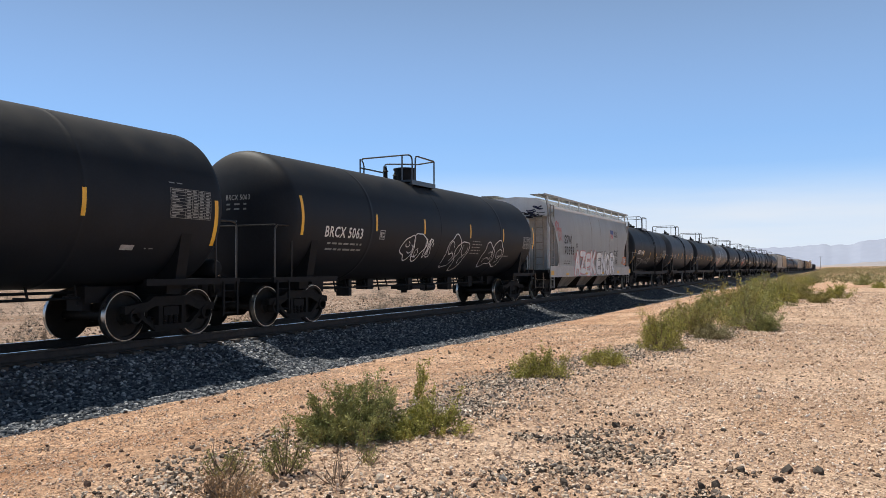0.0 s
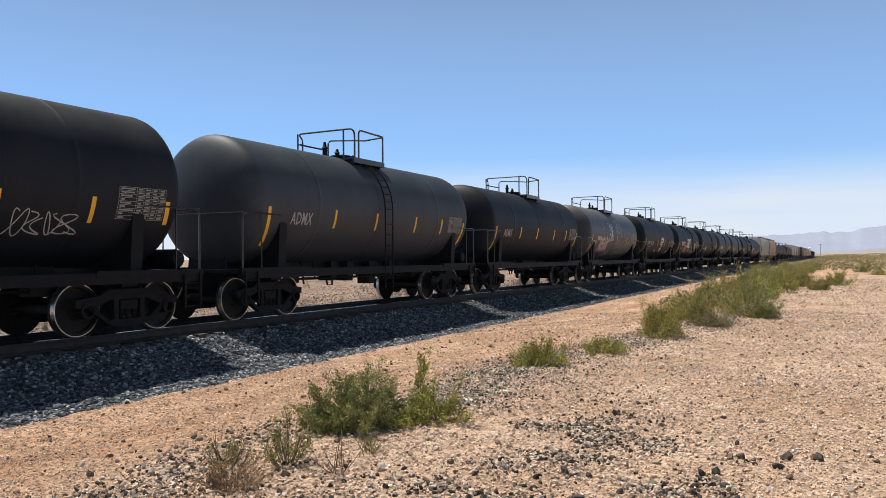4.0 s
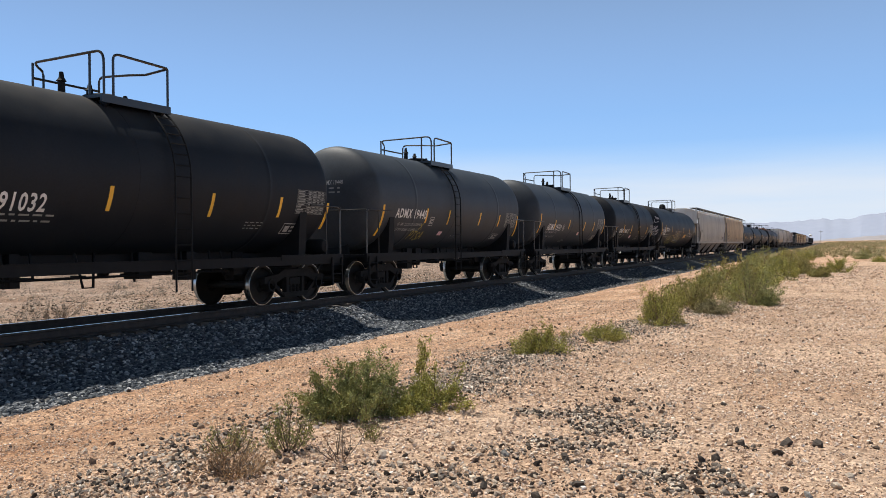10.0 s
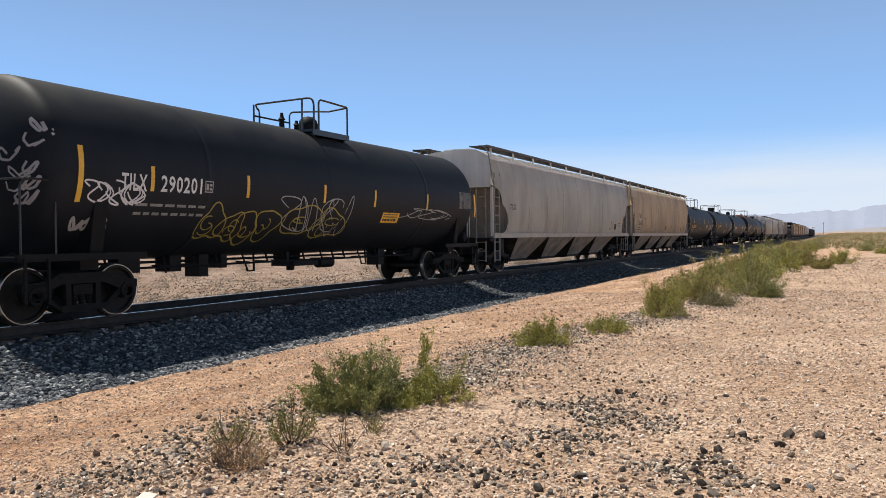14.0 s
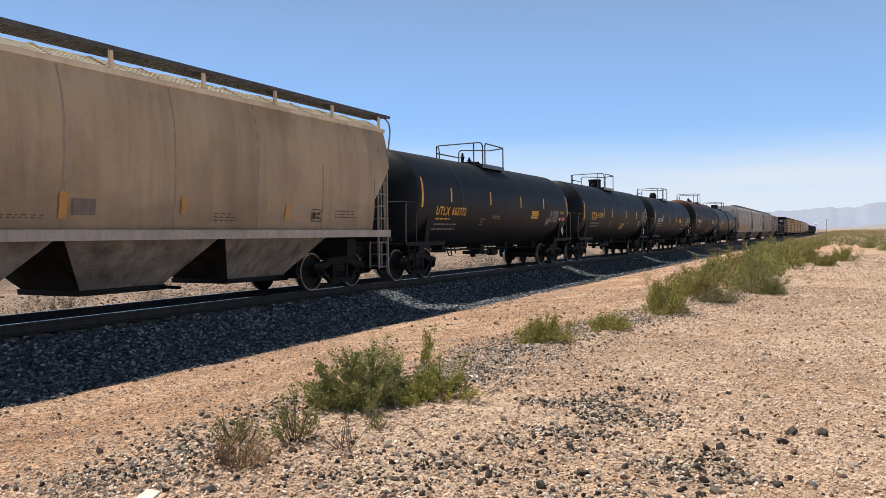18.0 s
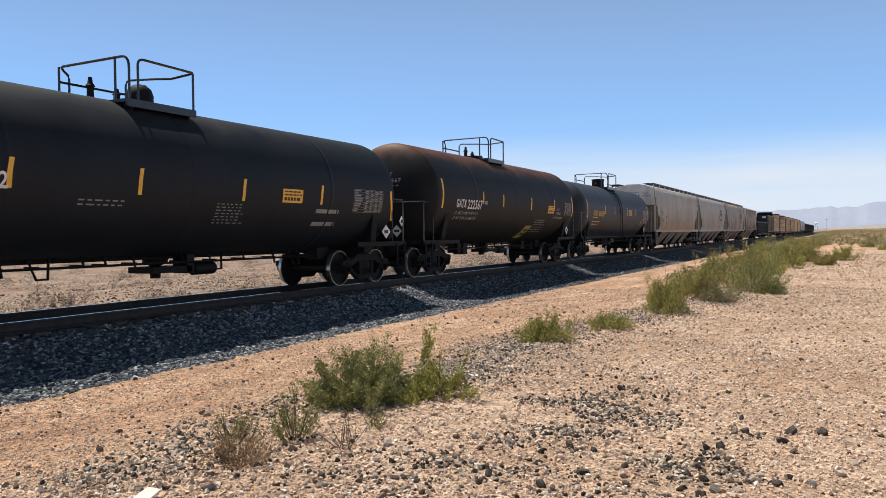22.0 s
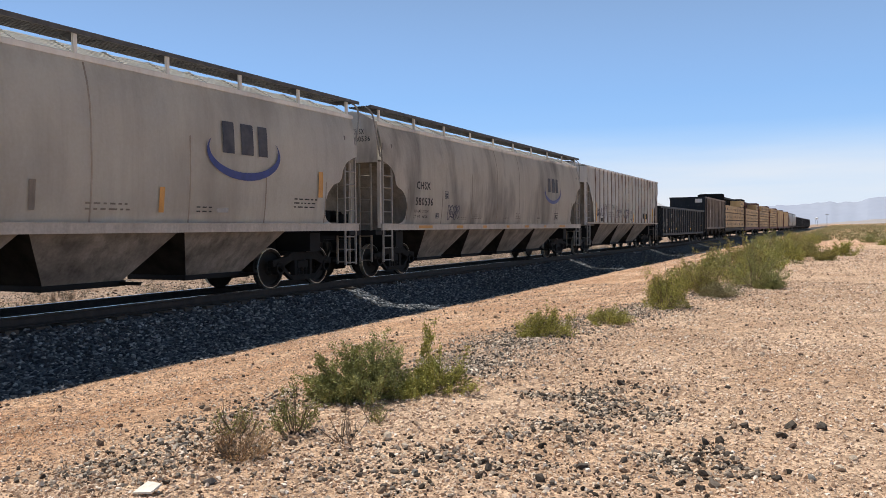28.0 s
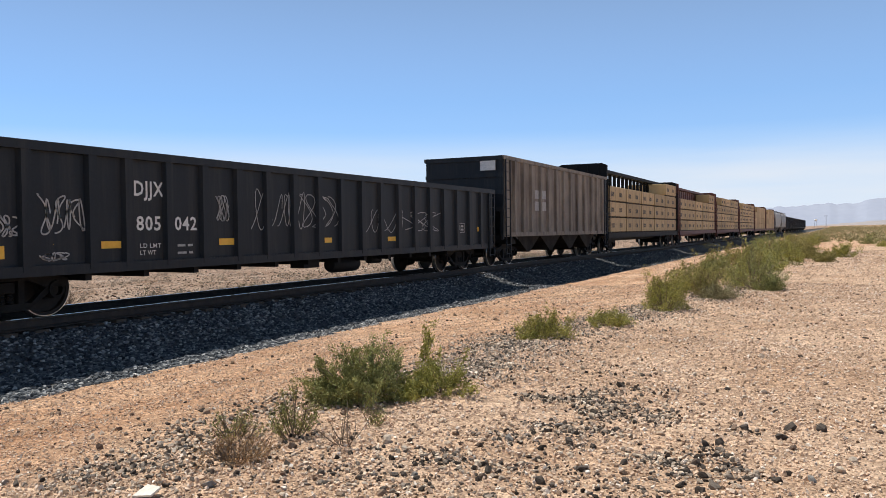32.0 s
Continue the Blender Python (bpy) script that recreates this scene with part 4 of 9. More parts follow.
def spring_mesh():
    bm = bmesh.new()
    for i in range(5):
        lathe(bm, [(0.275 + i * 0.038, 0.0), (0.275 + i * 0.038, 0.052), (0.295 + i * 0.038, 0.060), (0.312 + i * 0.038, 0.045), (0.312 + i * 0.038, 0.0)], "z", seg=10)
    return finish("spring", bm, M["truck"])


TRUCK = dict(wheelset=wheelset_mesh(), frame_p=side_frame_mesh(1), frame_n=side_frame_mesh(-1), bolster=bolster_mesh(), spring=spring_mesh())
WHEELSETS = []
CARS = []
wrng = random.Random(11)


def add_truck(car, y):
    tr = new("truck")
    tr.parent = car
    tr.location = (0, y, 0)
    bo = part("bolster", TRUCK["bolster"], None, tr)
    part("side_frame", TRUCK["frame_p"], None, tr)
    part("side_frame", TRUCK["frame_n"], None, tr)
    for q in (-0.12, 0.0, 0.12):
        part("spring", TRUCK["spring"], None, tr, loc=(1.0, q * 1.15, 0))
    for k in (-1, 1):
        w = part("wheelset", TRUCK["wheelset"], None, tr)
        w.matrix_parent_inverse = Matrix.Translation((0, k * 0.889, 0.457)) @ pose(0, 0, 0, wrng.uniform(0, 360))
        WHEELSETS.append(w)
    return tr


def coupler_mesh():
    bm = bmesh.new()
    box(bm, -0.07, 0.07, -0.55, 0.0, 0.77, 0.95)
    prism(bm, [(-0.16, -0.02), (-0.16, -0.18), (0.02, -0.24), (0.17, -0.14), (0.17, 0.04), (0.08, 0.06), (0.06, -0.06), (-0.04, -0.06)], "z", 0.74, 0.99)
    tube(bm, curve_pts((0.2, 0.35, 0.86), (0.28, 0.05, 0.25), (0.24, -0.18, 0.62), 8), 0.025)
    return finish("coupler", bm, M["truck"])


COUPLER = coupler_mesh()


def add_couplers(car, half):
    for k in (-1, 1):
        c = part("coupler", COUPLER, None, car, loc=(0, k * (half - 0.12), 0))
        c.rotation_euler[2] = 0 if k > 0 else math.pi


def ladder_bm(bm, x, y, z0, z1, w=0.42, step=0.31, r=0.017, axis="y"):
    """Rungs between two upright stiles."""
    for k in (-1, 1):
        p = (x, y + k * w / 2, z0) if axis == "y" else (x + k * w / 2, y, z0)
        q = (*p[:2], z1)
        box(bm, p[0] - 0.012, p[0] + 0.03, p[1] - 0.022, p[1] + 0.022, z0, z1)
    n = int((z1 - z0) / step)
    for i in range(n + 1):
        z = z0 + 0.05 + i * step
        if z > z1:
            break
        a = (x, y - w / 2, z) if axis == "y" else (x - w / 2, y, z)
        b = (x, y + w / 2, z) if axis == "y" else (x + w / 2, y, z)
        tube(bm, [a, b], r, 5)


# ---- tank cars ----
def tank_skin(r, zc, eps=0.006):
    return lambda z: math.sqrt(max(r * r - (z - zc) ** 2, 0.01)) + eps


def tank_body(length, r, zc, head, material, band):
    """Shell with dished ends, weld seams and a slightly proud middle jacket band."""
    bm = bmesh.new()
    h = length / 2
    prof = []
    for i in range(13):
        a = math.pi / 2 * i / 12
        prof.append((-h + head - head * math.cos(a), r * math.sin(a)))
    seams = [-h * 0.55, -0.75, 0.75, h * 0.55] if band else [-h * 0.6, -h * 0.2, h * 0.2, h * 0.6]
    for s in seams:
        if band and abs(s) < 1:
            continue
        prof += [(s - 0.12, r), (s - 0.03, r), (s - 0.022, r + 0.004), (s + 0.022, r + 0.004), (s + 0.03, r), (s + 0.12, r)]
    if band:
        k = next(i for i, p in enumerate(prof) if p[0] > 0.8)
        prof[k:k] = [(-0.6, r), (-0.42, r), (-0.415, r + 0.004), (-0.25, r + 0.004), (0.25, r + 0.004), (0.415, r + 0.004), (0.42, r), (0.6, r)]
    for i in range(12, -1, -1):
        a = math.pi / 2 * i / 12
        prof.append((h - head + head * math.cos(a), r * math.sin(a)))
    prof.insert(13, (-h + head + 0.1, r))
    prof.insert(-13, (h - head - 0.1, r))
    lathe(bm, prof, "y", (0, 0, zc), seg=72)
    return finish("tank", bm, material)


def platform_parts(car, r, zc, yr, dome, length=1.3):
    """The walkway across the top with its handrails, the manway and the valves. yr: its rear edge."""
    top = zc + r
    yr += 0.17
    length += 0.17
    z, zt, w, yf = top - 0.10, top + 0.68, 0.93, yr - length
    yc = (yf + yr) / 2
    rm = M["rail_paint"]
    for s in (-1, 1):
        bm = bmesh.new()
        prism(bm, [(s * 0.46, z - 0.03), (s * (w - 0.03), z - 0.03), (s * (w - 0.03), z - 0.11), (s * (w + 0.02), z - 0.11), (s * (w + 0.02), z + 0.03), (s * 0.46, z + 0.03)], "y", yf - 0.06, yr + 0.06)
        part("platform", bm, rm, car, "black steel walkway deck on the tank")
        for y in (yf + 0.1, yr - 0.1):
            bm = bmesh.new()
            prism(bm, [(s * 0.5, z - 0.02), (s * w, z - 0.04), (s * w, z - 0.1), (s * (w - 0.06), z - 0.16), (s * 0.8, z - 0.2)], "y", y - 0.03, y + 0.03)
            part("platform_bracket", bm, rm, car)
    rr = 0.024

    def rail(pts):
        bm = bmesh.new()
        tube(bm, pts, rr, 6)
        part("handrail", bm, rm, car)

    rail([(-w, yf + 0.22, z)] + [(-w, yf + 0.22, zt - 0.2)] + curve_pts((-w, yf + 0.2, zt - 0.12), (-w, yf, zt), (-w + 0.12, yf, zt), 4)
         + [(w - 0.22, yf, zt + 0.02)] + curve_pts((w - 0.18, yf, zt + 0.02), (w, yf, zt + 0.02), (w, yf, zt - 0.2), 5) + [(w, yf, z)])
    rail([(-w, yf, z), (-w, yf, zt)])
    rail([(w * 0.62, yf, z - 0.05), (w * 0.62, yf, zt + 0.02)])
    rail([(w, yf + 0.2, z), (w, yf + 0.2, zt - 0.16)] + curve_pts((w, yf + 0.2, zt - 0.12), (w, yf + 0.2, zt), (w, yf + 0.34, zt), 4) + [(w, yr - 0.02, zt - 0.02), (w, yr, zt - 0.05), (w, yr, z)])
    rail([(-w, yr, z), (-w, yr, zt - 0.16)] + curve_pts((-w, yr, zt - 0.12), (-w, yr, zt), (-w + 0.14, yr, zt), 4) + [(-0.1, yr, zt - 0.04), (0.35, yr, zt - 0.08), (w, yr, zt - 0.03)])
    rail([(-w, yf, zt - 0.28), (-w, yr, zt - 0.28)])
    # manway
    bm = bmesh.new()
    if dome == "tall":
        lathe(bm, [(top - 0.12, 0.0), (top - 0.12, 0.34), (top + 0.40, 0.34), (top + 0.40, 0.37), (top + 0.45, 0.37), (top + 0.47, 0.29), (top + 0.47, 0.0)], "z", (0, yc + 0.48, 0), seg=22)
    elif dome == "round":
        lathe(bm, [(top - 0.1, 0.0), (top - 0.1, 0.26), (top + 0.22, 0.26), (top + 0.34, 0.22), (top + 0.42, 0.13), (top + 0.45, 0.0)], "z", (0, yc + 0.3, 0), seg=22)
    else:
        lathe(bm, [(top - 0.12, 0.0), (top - 0.12, 0.28), (top + 0.03, 0.28), (top + 0.03, 0.34), (top + 0.08, 0.34), (top + 0.11, 0.26), (top + 0.12, 0.0)], "z", (0, yc, 0), seg=22)
    part("manway", bm, M["frame"], car, "dark bolted manway on the tank top")
    for q, hgt in ((-0.36, 0.24), (-0.95, 0.36), (0.45, 0.16)):
        bm = bmesh.new()
        lathe(bm, [(top - 0.1, 0.0), (top - 0.1, 0.07), (top + hgt * 0.5, 0.06), (top + hgt * 0.55, 0.09), (top + hgt * 0.7, 0.05), (top + hgt, 0.035), (top + hgt, 0.0)], "z", (0.12, yc + q, 0), seg=10)
        part("valve", bm, M["frame"], car)


def side_ladder(car, r, zc, y, z_bottom):
    """The ladder that follows the shell from the walkway down to the sill."""
    bm = bmesh.new()
    path = []
    for i in range(9):
        a = radians(62 - i * 62 / 8)
        path.append(((r + 0.1) * math.cos(a), zc + (r + 0.1) * math.sin(a)))
    path += [(r + 0.1, zc - 0.4), (r + 0.1, z_bottom)]
    for k in (-0.2, 0.2):
        tube(bm, [(p, y + k, q) for p, q in path], 0.02, 5)
    dist = 0
    for (p, q), (p2, q2) in zip(path, path[1:]):
        n = max(1, round(math.hypot(p2 - p, q2 - q) / 0.3))
        for i in range(n):
            t = i / n
            tube(bm, [(p + (p2 - p) * t, y - 0.2, q + (q2 - q) * t), (p + (p2 - p) * t, y + 0.2, q + (q2 - q) * t)], 0.013, 5)
    part("ladder", bm, M["frame"], car)


def stripe(car, y, z0, z1, skin, w=0.075, lean=0.0, mat="yellow"):
    bm = bmesh.new()
    n = 6
    rows = []
    for i in range(n + 1):
        z = z0 + (z1 - z0) * i / n
        yy_ = y + lean * (1 - i / n) ** 1.5
        rows.append((bm.verts.new((skin(z), yy_ - w / 2, z)), bm.verts.new((skin(z), yy_ + w / 2, z))))
    for a, b in zip(rows, rows[1:]):
        bm.faces.new((a[0], a[1], b[1], b[0]))
    part("reflective_strip", bm, M[mat], car, "yellow reflective strip")


def bars(car, y, z, skin, widths, height=0.05, gap=0.05, ink="dim_ink", name="marking", label=""):
    """Lines of small writing as bars; widths: one list of bar widths a line."""
    bm = bmesh.new()
    for i, line in enumerate(widths):
        yy_ = y
        for wd in line:
            patch(bm, yy_, yy_ + wd, z - i * (height + gap) - height, z - i * (height + gap), skin, 1)
            yy_ += wd + 0.06
    return part(name, bm, M[ink], car, label)


def data_table(car, y, z, skin, w=0.85, h=0.75, ink="dim_ink2", seed=0):
    """A stencilled table of lines and cells."""
    q = random.Random(seed)
    bm = bmesh.new()
    lines = 9
    for i in range(lines + 1):
        zz = z + h * i / lines
        patch(bm, y, y + w, zz - 0.004, zz + 0.004, skin, 1)
    for k in (0, 0.36, 0.52, 0.68, 0.84, 1.0):
        patch(bm, y + w * k - 0.004, y + w * k + 0.004, z, z + h, skin, 4)
    for i in range(lines):
        zz = z + h * (i + 0.3) / lines
        for k in (0.03, 0.39, 0.55, 0.71, 0.87):
            patch(bm, y + w * k, y + w * (k + q.uniform(0.08, 0.12 if k > 0.1 else 0.3)), zz, zz + h / lines * 0.45, skin, 1)
    part("data_table", bm, M[ink], car, "stencilled white table of small writing")


def plate_sign(car, y, z, skin, w=0.5, h=0.36, ink="dim_ink"):
    bm = bmesh.new()
    for a, b, c, d in ((0, w, 0, 0.02), (0, w, h - 0.02, h), (0, 0.02, 0, h), (w - 0.02, w, 0, h), (w * 0.15, w * 0.45, h * 0.2, h * 0.75), (w * 0.55, w * 0.85, h * 0.55, h * 0.75), (w * 0.55, w * 0.85, h * 0.2, h * 0.4)):
        patch(bm, y + a, y + b, z + c, z + d, skin, 2)
    part("stencil_box", bm, M[ink], car)


def scrawl(car, y, z, w, h, skin, ink, seed, strokes=5, width=0.035, loops=True, label="abstract spray-painted scrawl"):
    """Loose looping spray strokes."""
    q = random.Random(seed)
    for s in range(strokes):
        bm = bmesh.new()
        cx = y + w * (s + 0.5) / strokes
        pts = []
        ph, a1, a2 = q.uniform(0, 6), q.uniform(0.3, 0.5), q.uniform(0.35, 0.5)
        fr = q.choice((1, 2, 3))
        n = 26
        for i in range(n):
            t = i / (n - 1)
            yy_ = cx + w / strokes * (a1 * 1.3 * math.sin(ph + t * 6.28 * fr) + (t - 0.5) * 0.8)
            zz = z + h * (0.5 + a2 * math.cos(ph * 1.7 + t * 6.28 * (fr % 2 + 1) * 0.8))
            pts.append((yy_, zz))
        ribbon(bm, pts, width, skin)
        part("graffiti", bm, M[ink], car, label)


def end_fittings(car, half, r, zc, sill_z):
    """End platforms, grab irons and steps of a tank car."""
    for k in (-1, 1):
        bm = bmesh.new()
        e = k * (half - 0.55)
        f = k * (half - 2.9)
        lo, hi = sorted((e, f))
        box(bm, -0.33, 0.33, lo, hi, 0.68, 1.02)
        part("stub_sill", bm, M["frame"], car)
        bm = bmesh.new()
        box(bm, -1.42, 1.42, min(e, k * (half - 0.95)), max(e, k * (half - 0.95)), 1.02, 1.09)
        for s in (-1, 1):
            a, b = sorted((e, k * (half - 3.0)))
            box(bm, s * 1.42 - 0.04, s * 1.42 + 0.04, a, b, 1.01, 1.127)
        box(bm, -1.15, 1.15, k * (half - 2.05) - 0.18, k * (half - 2.05) + 0.18, 0.84, 1.02)
        part("end_platform", bm, M["frame"], car)
        bm = bmesh.new()
        y0 = k * (half - 0.62)
        for s in (-1, 1):
            y1 = k * (half - 1.75)
            zt = 2.28
            pts = [(s * 1.42, y0, 1.08), (s * 1.42, y0, zt - 0.2)] + curve_pts((s * 1.42, y0, zt - 0.15), (s * 1.42, y0, zt), (s * 1.42, y0 - k * 0.2, zt), 4) + [(s * 1.42, y1, zt), (s * (r - 0.02), y1 - k * 0.12, zt)]
            tube(bm, pts, 0.019, 6)
            tube(bm, [(s * 1.42, y0 - k * 0.6, 1.08), (s * 1.42, y0 - k * 0.6, zt)], 0.016, 5)
        tube(bm, [(-1.42, y0, zt), (1.42, y0, zt)], 0.019, 6)
        part("handrail", bm, M["rail_paint"], car)
        for s in (-1, 1):
            bm = bmesh.new()
            yb = k * (half - 0.85)
            ladder_bm(bm, s * 1.46, yb, 0.38, 1.06, 0.4, 0.22)
            part("step", bm, M["frame"], car)
        bm = bmesh.new()
        ys = k * (half - 2.05)
        prism(bm, [(-1.3, 1.02), (1.3, 1.02), (r * 0.94, zc - r * 0.35), (r * 0.8, zc - r * 0.60), (r * 0.5, zc - r * 0.87), (0, zc - r), (-r * 0.5, zc - r * 0.87), (-r * 0.8, zc - r * 0.6), (-r * 0.94, zc - r * 0.35)], "y", ys - 0.13, ys + 0.13)
        part("saddle", bm, M["frame"], car)
        bm = bmesh.new()
        yh = k * (half - 1.12)
        prism(bm, [(-0.55, 1.08), (0.55, 1.08), (0.5, 1.5), (0.4, 1.85), (-0.4, 1.85), (-0.5, 1.5)], "y", yh - 0.02, yh + 0.02)
        part("head_brace", bm, M["frame"], car)
        if k > 0:
            bm = bmesh.new()
            lathe(bm, [(0.15, 0.0), (0.18, 0.14), (0.25, 0.19), (0.95, 0.19), (1.02, 0.14), (1.05, 0.0)], "x", (0.1, k * (half - 0.85), 1.32), seg=16)
            part("air_reservoir", bm, M["frame"], car)
        # brake lever gear and air hose boxes hang under the sill
        bm = bmesh.new()
        box(bm, 0.35, 0.62, ys - k * 1.3 - 0.25, ys - k * 1.3 + 0.25, 0.72, 1.0)
        tube(bm, [(0.5, ys - k * 1.3, 0.8), (0.5, ys - k * 0.4, 0.72)], 0.03, 6)
        part("brake_gear", bm, M["frame"], car)


def under_piping(car, half, zb, seed):
    """Train line, hangers and the outlet under the shell."""
    q = random.Random(seed)
    bm = bmesh.new()
    a, b = -half + 2.6, half - 2.6
    tube(bm, [(0.3, a, 0.90), (0.3, b, 0.90)], 0.03, 6)
    part("train_line", bm, M["frame"], car)
    bm = bmesh.new()
    tube(bm, [(0.5, a, 0.80), (0.5, b, 0.80)], 0.026, 6)
    part("train_line", bm, M["frame"], car)
    bm = bmesh.new()
    tube(bm, [(-0.85, a, 0.86), (-0.85, b, 0.86)], 0.03, 6)
    part("train_line", bm, M["frame"], car)
    y = a + 0.5
    while y < b - 0.3:
        bm = bmesh.new()
        dz = q.choice((0.0, 0.0, 0.12, 0.28))
        if dz == 0.28:
            tube(bm, [(0.42, y - 0.16, zb + 0.08), (0.5, y - 0.06, 0.62), (0.5, y + 0.16, 0.62), (0.42, y + 0.24, zb + 0.08)], 0.026, 5)
        else:
            tube(bm, [(0.5, y, 0.80 - dz), (0.42, y, zb + 0.08)], 0.024, 5)
        tube(bm, [(0.5, y, 0.82), (0.1, y + 0.02, 0.82)], 0.018, 5)
        part("pipe_hanger", bm, M["frame"], car)
        if q.random() < 0.3:
            bm = bmesh.new()
            w_ = q.uniform(0.1, 0.35)
            box(bm, 0.1, 0.5, y + 0.1, y + 0.1 + w_, q.uniform(0.55, 0.75), zb + 0.06)
            part("valve_box", bm, M["frame"], car)
        y += q.uniform(0.45, 1.3)
    bm = bmesh.new()
    lathe(bm, [(zb + 0.12, 0.28), (zb - 0.12, 0.24), (zb - 0.16, 0.12), (zb - 0.42, 0.1), (zb - 0.42, 0.0)], "z", (0.0, 0.0, 0), seg=16)
    box(bm, -0.2, 0.5, -0.5, 0.5, zb - 0.3, zb - 0.18)
    lathe(bm, [(-0.3, 0.0), (-0.3, 0.13), (0.3, 0.13), (0.3, 0.0)], "y", (0.4, 0.9, zb - 0.25), seg=12)
    part("bottom_outlet", bm, M["frame"], car)


TANK_R, TANK_ZC = 1.56, 2.52


def tank_car(label, centre, length, over, material, dome="low", plat=0.0, ladder=False, band=True, stripes=(), plat_len=1.3, r=TANK_R, zc=TANK_ZC, end_gap=0.78, seed=1, walk_rail=False, sill=False):
    car = thing("tank_car", label, "tank car", "freight train")
    half = length / 2
    part("tank", tank_body(length - 2 * end_gap, r, zc, 0.50, material, band), None, car)
    end_fittings(car, half, r, zc, 1.0)
    under_piping(car, half, zc - r, seed)
    platform_parts(car, r, zc, plat, dome, plat_len)
    if walk_rail:
        bm = bmesh.new()
        box(bm, 1.30, 1.56, -half + 0.9, half - 0.9, 1.05, 1.10)
        part("side_walkway", bm, M["frame"], car)
    if sill:
        for q in (-1, 1):
            bm = bmesh.new()
            box(bm, q * 1.38 - 0.06, q * 1.38 + 0.06, -half + 0.6, half - 0.6, 0.90, 1.075)
            box(bm, q * 1.38 - 0.075, q * 1.38 + 0.075, -half + 0.6, half - 0.6, 1.075, 1.09)
            part("side_sill", bm, M["frame"], car, "black side sill along the car")
        bm = bmesh.new()
        box(bm, -0.3, 0.3, -half + 2.92, half - 2.92, 0.95, zc - r + 0.05)
        part("centre_sill", bm, M["frame"], car)
    if ladder is not False:
        side_ladder(car, r, zc, ladder, 0.5)
    skin = tank_skin(r, zc)
    for y, z0, z1, lean, w in stripes:
        stripe(car, y, z0, z1, skin, w, lean)
    for k in (-1, 1):
        add_truck(car, k * (half - over))
    add_couplers(car, half)
    CARS.append((car, centre))
    return car, skin

# ---- hopper cars ----
def hopper_skin(z0, z1, xm=1.60, xt=1.44, tuck=0.0):
    """x of a gently curved side between sill and eave."""
    def f(z):
        t = min(max((z - z0) / (z1 - z0), 0), 1)
        return xm + 0.03 * math.sin(t * 3.14) - (xm - xt) * max(0, (t - 0.62) / 0.38) ** 2 - tuck * max(0, (0.38 - t) / 0.38) ** 2 + 0.004
    return f


def side_sheet(s, hb, z0, z1, skin, cut, zcut, panels, pillow=0.018, curved=0.55, lobes=False):
    """One side of a hopper body, its lower corners cut away."""
    bm = bmesh.new()
    nz, ny = 40 if lobes else 16, panels * 4
    rows = []
    for i in range(nz + 1):
        z = z0 + (z1 - z0) * i / nz
        t = min(1.0, (z - z0) / (zcut - z0))
        if lobes == "straight":
            ye = hb - cut * float(np.interp(t, [0, 0.46, 1.0], [1.0, 1.0, 0.0]))
        elif lobes == "scoop":
            ye = hb - cut * float(np.interp(t, [0, 0.06, 0.13, 0.26, 0.39, 0.5, 0.58, 0.7, 0.8, 0.9, 1.0], [0.8, 0.93, 1.0, 1.03, 1.0, 0.89, 0.77, 0.55, 0.36, 0.17, 0.0]))
        elif lobes:
            ye = hb - cut * float(np.interp(t, [0, 0.05, 0.12, 0.3, 0.45, 0.56, 0.62, 0.68, 0.8, 0.9, 0.97, 1.0], [0.70, 0.90, 0.96, 1.0, 0.92, 0.78, 0.55, 0.50, 0.46, 0.36, 0.2, 0.0]))
        else:
            ye = hb - cut * (1 - t ** curved) if curved < 1 else hb - cut * (1 - t)
        row = []
        for k in range(ny + 1):
            u = k / ny
            y = -ye + 2 * ye * u
            bulge = pillow * abs(math.sin(u * panels * math.pi)) ** 0.6 if pillow else 0
            row.append(bm.verts.new((s * (skin(z) - 0.006 - pillow + bulge), y, z)))
        rows.append(row)
    for a, b in zip(rows, rows[1:]):
        for k in range(ny):
            bm.faces.new((a[k], a[k + 1], b[k + 1], b[k]))
    ret = bmesh.ops.solidify(bm, geom=list(bm.faces), thickness=0.03 * s)
    bmesh.ops.recalc_face_normals(bm, faces=list(bm.faces))
    return bm


